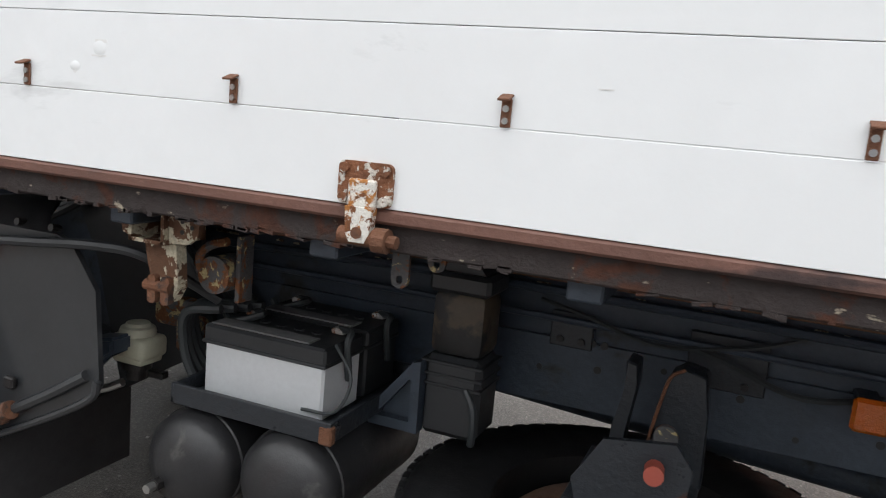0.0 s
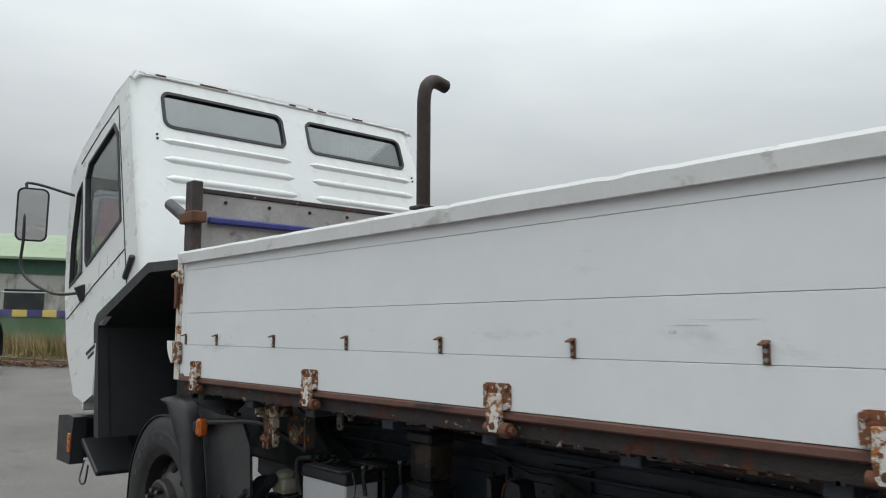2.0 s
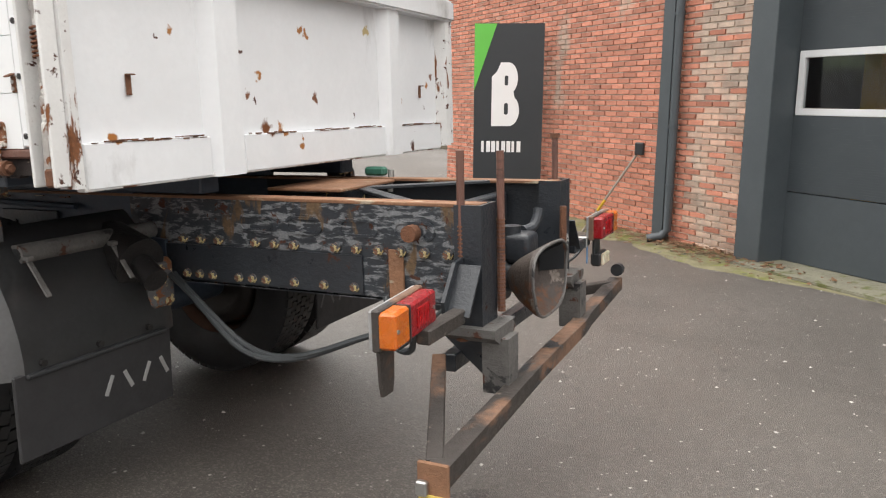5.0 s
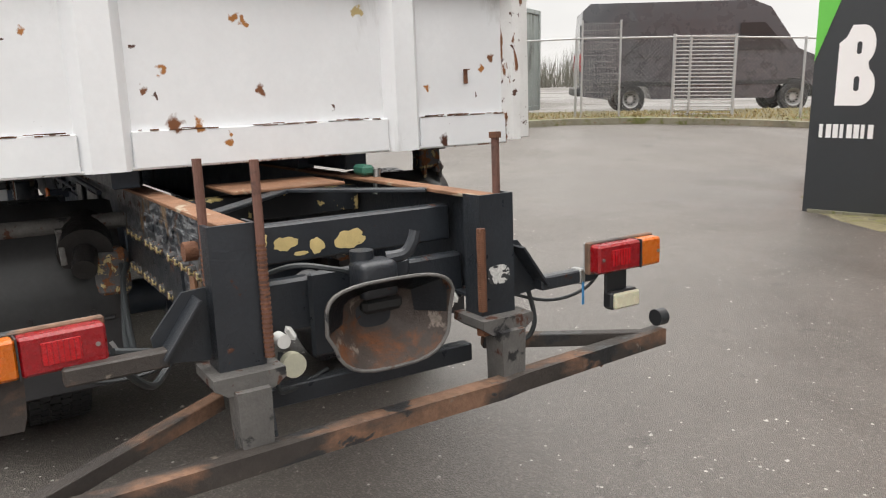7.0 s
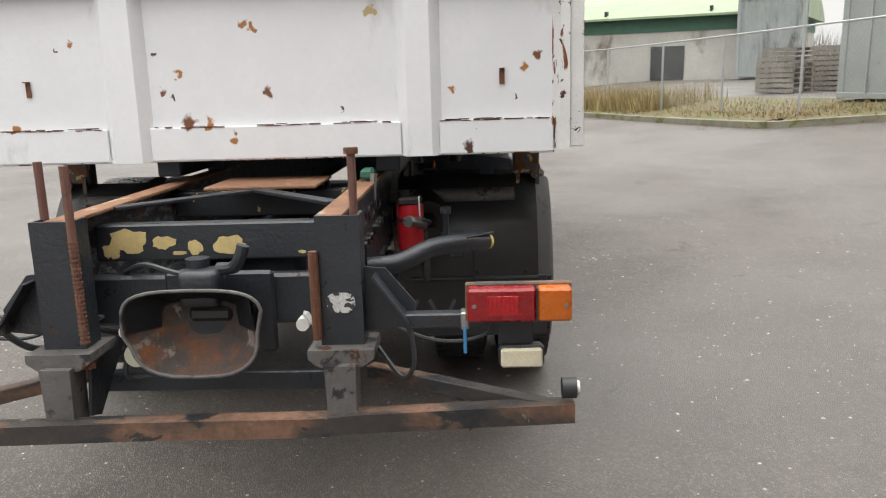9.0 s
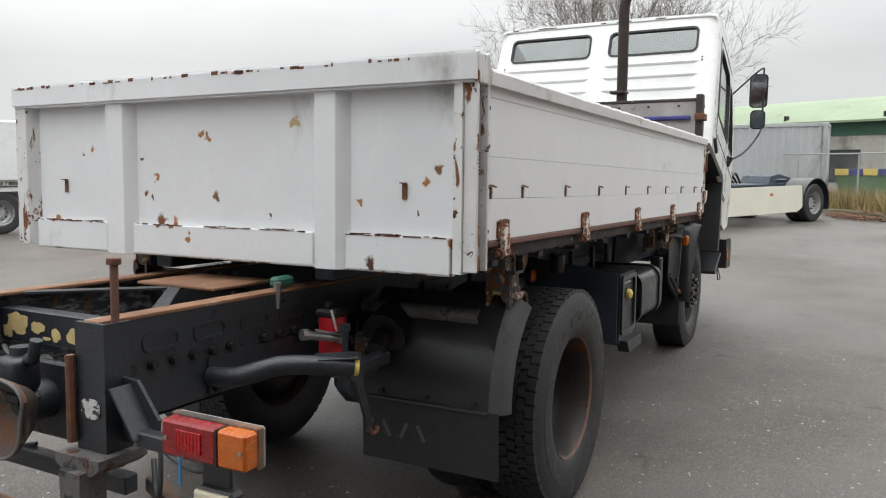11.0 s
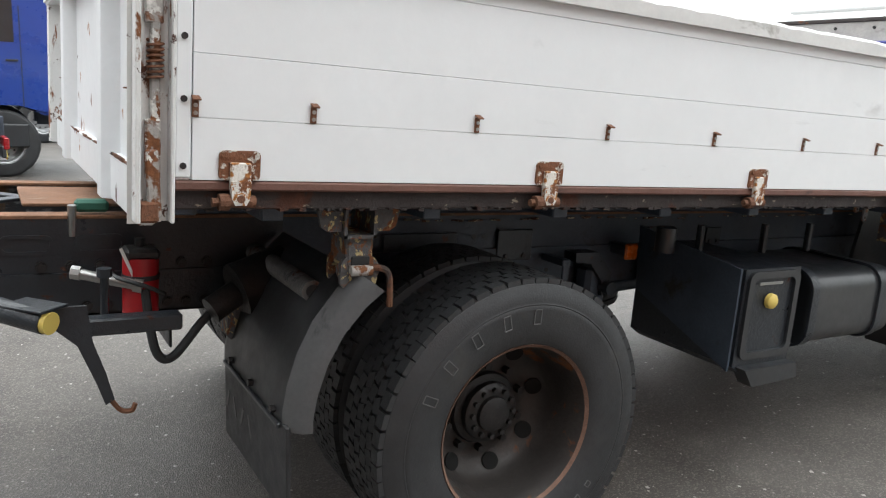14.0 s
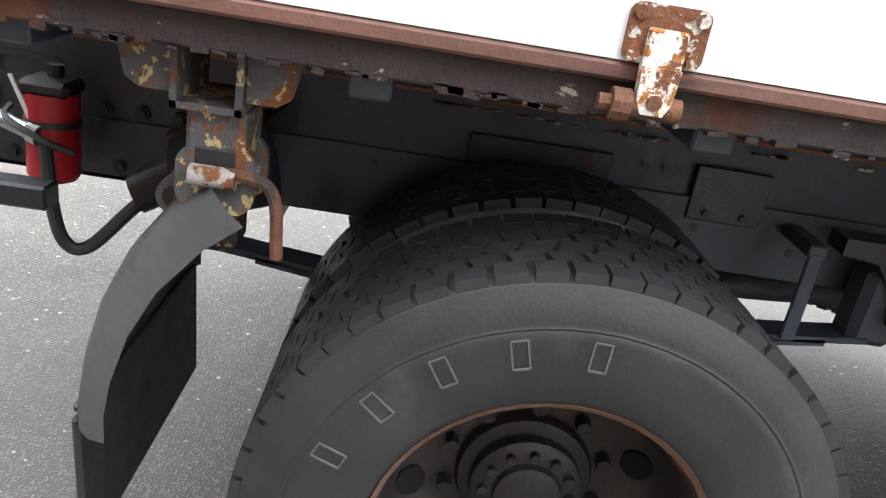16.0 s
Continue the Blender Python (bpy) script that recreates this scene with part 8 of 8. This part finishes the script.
def van(x, y, heading):
    ob = tagged(new("panel_van"), "dark grey high-roofed panel van behind the fence", "van")
    ob.matrix_world = frame_of(x, y, heading)
    bm = B()
    L = [(0.0, 0.45), (-0.02, 1.0), (0.05, 2.45), (0.25, 2.62), (4.3, 2.62), (4.75, 2.45), (5.45, 1.5), (6.3, 1.15), (6.55, 0.9), (6.6, 0.4), (5.95, 0.35), (5.85, 0.62), (5.6, 0.80), (5.25, 0.80), (5.0, 0.62), (4.9, 0.35), (1.85, 0.35), (1.75, 0.62), (1.5, 0.80), (1.15, 0.80), (0.9, 0.62), (0.8, 0.35)]
    a, b, c, d = ([bm.verts.new((x_, yy * (1.0 if z < 1.2 else 1.0 - 0.10 * (z - 1.2) / 1.4), z)) for x_, z in L] for yy in (-1.0, -0.97, 0.97, 1.0))
    bm.faces.new(a[::-1])
    bm.faces.new(d)
    for p, q in ((a, b), (b, c), (c, d)):
        for i in range(len(L)):
            j = (i + 1) % len(L)
            bm.faces.new((p[i], p[j], q[j], q[i]))
    part("body", bm, M_VAN, ob)
    for s in (-1, 1):
        for wx in (1.32, 5.42):
            far_wheel(ob, wx, s * 0.90, 0.36, 0.24)
        bm = B()
        plate_xz(bm, [(4.0, 1.45), (4.0, 2.1), (4.6, 2.1), (5.2, 1.48)], s * 0.985 - 0.01, s * 0.985 + 0.012)
        part("side_window", bm, M_DARKGLASS, ob)
        bm = B()
        plate_xz(bm, [(1.0, 1.35), (1.0, 2.2), (3.3, 2.2), (3.3, 1.35)], s * 0.955, s * 0.985)
        part("side_pressing", bm, M_VAN, ob)
        part("tail_lamp", one(box, (0.02, s * 0.93, 1.25), (0.08, 0.12, 0.42), 0.01), M_LRED, ob)
        part("rub_strip", one(box, (3.0, s * 1.005, 0.72), (5.2, 0.02, 0.10), 0.004), M_BLACK, ob)
    ob.scale = (1, 1, 1.07)
    part("bumper", one(box, (-0.06, 0, 0.55), (0.16, 1.9, 0.2), 0.03), M_BLACK, ob)
    part("rear_window", one(box, (0.02, 0, 1.85), (0.03, 1.5, 0.6), 0.01), M_DARKGLASS, ob)
    return ob


van(-13.6, 13.6, 53)


def container(x, y, heading, l, w, h, paint, label, name="container"):
    ob = tagged(new(name), label, "container")
    ob.matrix_world = frame_of(x, y, heading) @ pose(0, 0, 0.12)
    for yy, nm in ((0, "side_wall"), (w, "side_wall")):
        bm = B()
        pts, k, u = [], 0, 0.0
        while u < l:
            for du, dd in ((0.0, 0.0), (0.07, 0.0), (0.14, 0.035), (0.21, 0.035)):
                if u + du <= l:
                    pts.append((u + du, dd))
            u += 0.28
        pts.append((l, 0.0))
        sg = 1 if yy == 0 else -1
        lo, hi = ([bm.verts.new((px_, yy + sg * (0.01 + d), z)) for px_, d in pts] for z in (0.12, h - 0.08))
        for i in range(len(pts) - 1):
            bm.faces.new((lo[i], lo[i + 1], hi[i + 1], hi[i]))
        part(nm, bm, paint, ob, angle=20)
    for xx in (0.02, l - 0.02):
        part("end_wall", one(box, (xx, w / 2, h / 2), (0.03, w - 0.1, h - 0.15), 0.004), paint, ob)
        for yy in (0.0, w):
            part("corner_post", one(box, (min(max(xx, 0.05), l - 0.05), min(max(yy, 0.05), w - 0.05), h / 2), (0.14, 0.14, h), 0.01), paint, ob)
        for zz in (0.07, h - 0.05):
            part("end_rail", one(box, (xx, w / 2, zz), (0.10, w, 0.12), 0.01), paint, ob)
    for yy in (0.03, w - 0.03):
        for zz in (0.07, h - 0.05):
            part("side_rail", one(box, (l / 2, yy, zz), (l, 0.08, 0.12), 0.01), paint, ob)
    part("roof", one(box, (l / 2, w / 2, h - 0.02), (l, w, 0.03), 0), paint, ob)
    for yy in (w * 0.25, w * 0.45, w * 0.55, w * 0.75):
        part("lock_bar", one(cyl, (-0.02, yy, 0.1), (-0.02, yy, h - 0.1), 0.018, 8), M_GALV, ob)
    return ob


container(-12.4, 10.2, 124, 3.0, 2.44, 2.6, M_CONT, "weathered grey-green steel container behind the fence")
container(-20.0, 16.6, 140, 5.0, 2.4, 2.6, M_CREAMW, "pale cream container standing further back")
container(-27.0, -8.2, 90, 9.5, 2.5, 2.75, M_TRAIL, "long grey box trailer body behind the fence", "trailer_body")
container(-33.0, 12.8, 62, 2.6, 2.4, 3.4, M_CONT, "tall weathered steel tank box by the hall", "steel_box")

# skip with blue and yellow rim boards
skip = tagged(new("waste_skip"), "green waste skip with blue and yellow rim", "skip")
skip.matrix_world = frame_of(-28.0, 1.55, 90)
bm = B()
prism(bm, [(0.3, 0.0), (3.2, 0.0), (3.5, 1.20), (0.0, 1.20)], lambda x, z: (x, 0, z), lambda x, z: (x, 1.7, z))
part("tub", bm, M_SKIP, skip)
for k in range(8):
    part("rim_board", one(box, (0.22 + 0.44 * k, 0.0 - 0.02, 1.20), (0.42, 0.05, 0.22), 0.005), (M_YEL, M_BLUE)[k % 2], skip)

# green-roofed hall in the distance
hall = tagged(new("green_hall"), "long industrial hall with a green curved roof", "building")
hall.matrix_world = frame_of(-46.0, -9.0, 62)
bm = B()
box(bm, (1, 8, 1.4), (52, 16, 2.8), 0)
part("wall", bm, M_PALEW, hall, "stained pale wall")
bm = B()
box(bm, (1, 8, 3.15), (52.1, 16.1, 0.75), 0)
part("upper_wall", bm, M_GWALL, hall, "dark green upper cladding")
bm = B()
arc = [(-0.6 + 17.2 * k / 12, 3.5 + 1.6 * math.sin(math.pi * k / 12) ** 0.8) for k in range(13)]
prism(bm, arc + [(16.6, 3.4), (-0.6, 3.4)], lambda y, z: (-25.5, y, z), lambda y, z: (27.5, y, z))
part("roof", bm, M_GROOF, hall, "faded green sheet roof", angle=60)
for k in range(-4, 5):
    part("bay_opening", one(box, (2.0 + 5.0 * k, -0.02, 1.3), (1.6, 0.08, 1.6), 0.01), M_DARKGLASS, hall)
    part("roof_vent", one(box, (4.0 + 5.0 * k, -0.2, 3.6), (0.12, 0.3, 0.5), 0.01), M_GASK, hall)
# stacks of pallets and boxes seen over the fence
random.seed(77)
M_PALLET = surf("grey_pallet_wood", (0.20, 0.18, 0.15), 0.9, var=0.3, scale=2, bump=0.3)
for k in range(9):
    ox, oy = -20.5 - 1.9 * (k % 3) + random.uniform(-0.3, 0.3), 10.0 + 1.7 * (k // 3) + 0.8 * (k % 3)
    st = tagged(new("pallet_stack"), "stack of grey weathered pallets behind the fence", "pallets", "pallet stacks")
    st.matrix_world = frame_of(ox, oy, 35 + random.uniform(-8, 8))
    for j in range(random.randint(5, 9)):
        bm = B()
        for q in range(3):
            box(bm, (0, -0.45 + 0.45 * q, 0.07 + 0.145 * j), (1.2, 0.1, 0.09), 0)
        for q in range(5):
            box(bm, (-0.5 + 0.25 * q, 0, 0.126 + 0.145 * j), (0.14, 1.0, 0.02), 0)
        part("pallet", bm, M_PALLET, st)


# ---- bare trees ----
M_BARK = surf("winter_bark", (0.17, 0.145, 0.125), 0.95, var=0.3, scale=3, bump=0.3, layers=[((0.12, 0.13, 0.07), 0.58, 0.1, 2, 0.95, ONE)])


def tree(x, y, h, seed, trunks=2):
    rnd = random.Random(seed)
    vs_, fs_ = [], []
    tv, tf = [], []

    def limb(p, d, length, r, depth):
        big = depth < 2
        V, Fc = (tv, tf) if big else (vs_, fs_)
        n = 7 if depth == 0 else 5 if depth == 1 else 3
        steps = 5 if depth < 3 else 3
        rings = []
        pts = []
        for i in range(steps + 1):
            t = i / steps
            rr = r * (1 - 0.62 * t)
            a = d.orthogonal().normalized()
            c = d.cross(a)
            k0 = len(V)
            for q in range(n):
                V.append(p + rr * (math.cos(6.283 * q / n) * a + math.sin(6.283 * q / n) * c))
            rings.append(k0)
            pts.append((p.copy(), d.copy(), rr))
            d = (d + Vector((rnd.gauss(0, 0.11), rnd.gauss(0, 0.11), rnd.gauss(0.05, 0.07)))).normalized()
            p = p + d * (length / steps)
        for k0, k1 in zip(rings, rings[1:]):
            for q in range(n):
                Fc.append((k0 + q, k0 + (q + 1) % n, k1 + (q + 1) % n, k1 + q))
        if depth < 5:
            for j in range((6, 5, 5, 4, 3)[depth]):
                i = rnd.randint(1 if depth else 2, steps)
                bp, bd, br = pts[i]
                ax = bd.orthogonal().normalized()
                ax.rotate(Matrix.Rotation(rnd.uniform(0, 6.283), 3, bd))
                nd = (bd + ax * rnd.uniform(0.45, 0.95) + Vector((0, 0, 0.12))).normalized()
                limb(bp, nd, length * rnd.uniform(0.48, 0.72), max(0.0075, br * 0.58), depth + 1)

    for k in range(trunks):
        a = rnd.uniform(0, 6.28)
        limb(Vector((0.3 * k * math.cos(a), 0.3 * k * math.sin(a), -0.1)), Vector((0.12 * math.cos(a), 0.12 * math.sin(a), 1)).normalized(), h * 0.52, 0.028 * h * 0.55, 0)
    ob = tagged(new("bare_tree"), "tall leafless winter tree with fine branching twigs", "tree", "bare trees")
    ob.matrix_world = frame_of(x, y, 0)
    me_ = bpy.data.meshes.new("trunk")
    me_.from_pydata(tv, [], tf)
    me_.materials.append(M_BARK)
    part("trunk", me_, None, ob)
    me_ = bpy.data.meshes.new("crown")
    me_.from_pydata(vs_, [], fs_)
    me_.materials.append(M_BARK)
    part("crown", me_, None, ob)


for x, y, h, sd in TREES:
    tree(x, y, h, sd)

# low hedge line on the horizon
M_HEDGE = surf("far_twigs", (0.13, 0.125, 0.10), 0.95, var=0.3, scale=0.5, bump=0)
vs, fs = [], []
random.seed(41)
for k in range(9000):
    a = radians(random.uniform(95, 275))
    r = random.uniform(62, 75)
    x, y = r * math.cos(a), r * math.sin(a)
    h = max(0.5, 2.6 + 1.5 * noise.noise(Vector((a * 9, 0, 0))) + random.uniform(-0.6, 0.6))
    w = random.uniform(0.03, 0.10)
    b_ = random.uniform(0, 6.28)
    k0 = len(vs)
    vs += [(x - w * math.cos(b_), y - w * math.sin(b_), 0), (x + w * math.cos(b_), y + w * math.sin(b_), 0), (x + random.gauss(0, 0.5), y + random.gauss(0, 0.5), h)]
    fs.append((k0, k0 + 1, k0 + 2))
me = bpy.data.meshes.new("hedge")
me.from_pydata(vs, [], fs)
me.materials.append(M_HEDGE)
tagged(new("hedge", me), "thin bare hedge along the horizon", "hedge", kind="stuff")

# ---- bricks of the building ----
random.seed(12)
BW, BH, GAP = 0.205, 0.051, 0.0125
unit = one(box, (0, 0, 0), (BW, 0.02, BH), 0.003)
brick_me = mesh_of("brick", unit, M_BRICK)
turn = Matrix(((WD.x, -WN.x, 0), (WD.y, -WN.y, 0), (0, 0, 1)))
pale, red_ = ([], []), ([], [])
count = 0
row = 0
z = 0.02
quad = ((0, 1, 2, 3), (0, 4, 5, 1), (1, 5, 6, 2), (2, 6, 7, 3), (3, 7, 4, 0))
while z + BH < TOP:
    s_ = SL + (0.0 if row % 2 else -(BW + GAP) / 2)
    while s_ < 1.0:
        a, b = max(SL, s_), min(1.0, s_ + BW)
        out = random.uniform(-0.0025, 0.0025)
        near = a > -1.45 and b < 0.0 and b - a > BW * 0.98 and 0.25 < z < 2.3
        if b - a > 0.03:
            if near and count < 300:
                o = new("brick", brick_me)
                o.parent = wall
                c = wp((a + b) / 2, -0.004 + out, z + BH / 2)
                o.matrix_world = Matrix.Translation(c) @ turn.to_4x4()
                count += 1
            else:
                vs, fs = pale if a > 0.08 and random.random() < 0.8 else red_
                k0 = len(vs)
                for d, e in ((-0.02, 0.0), (0.006 + out, 0.003)):
                    vs += [wp(a + e, d, z + e), wp(b - e, d, z + e), wp(b - e, d, z + BH - e), wp(a + e, d, z + BH - e)]
                fs += [(k0 + 4, k0 + 5, k0 + 6, k0 + 7)] + [tuple(k0 + i for i in q) for q in quad[1:]]
        s_ += BW + GAP
    z += BH + GAP
    row += 1
for (vs, fs), paint in ((red_, M_BRICK), (pale, M_BRICKP)):
    me = bpy.data.meshes.new("brickwork")
    me.from_pydata(vs, [], fs)
    me.materials.append(paint)
    part("brickwork", me, None, wall)["kind"] = "stuff"
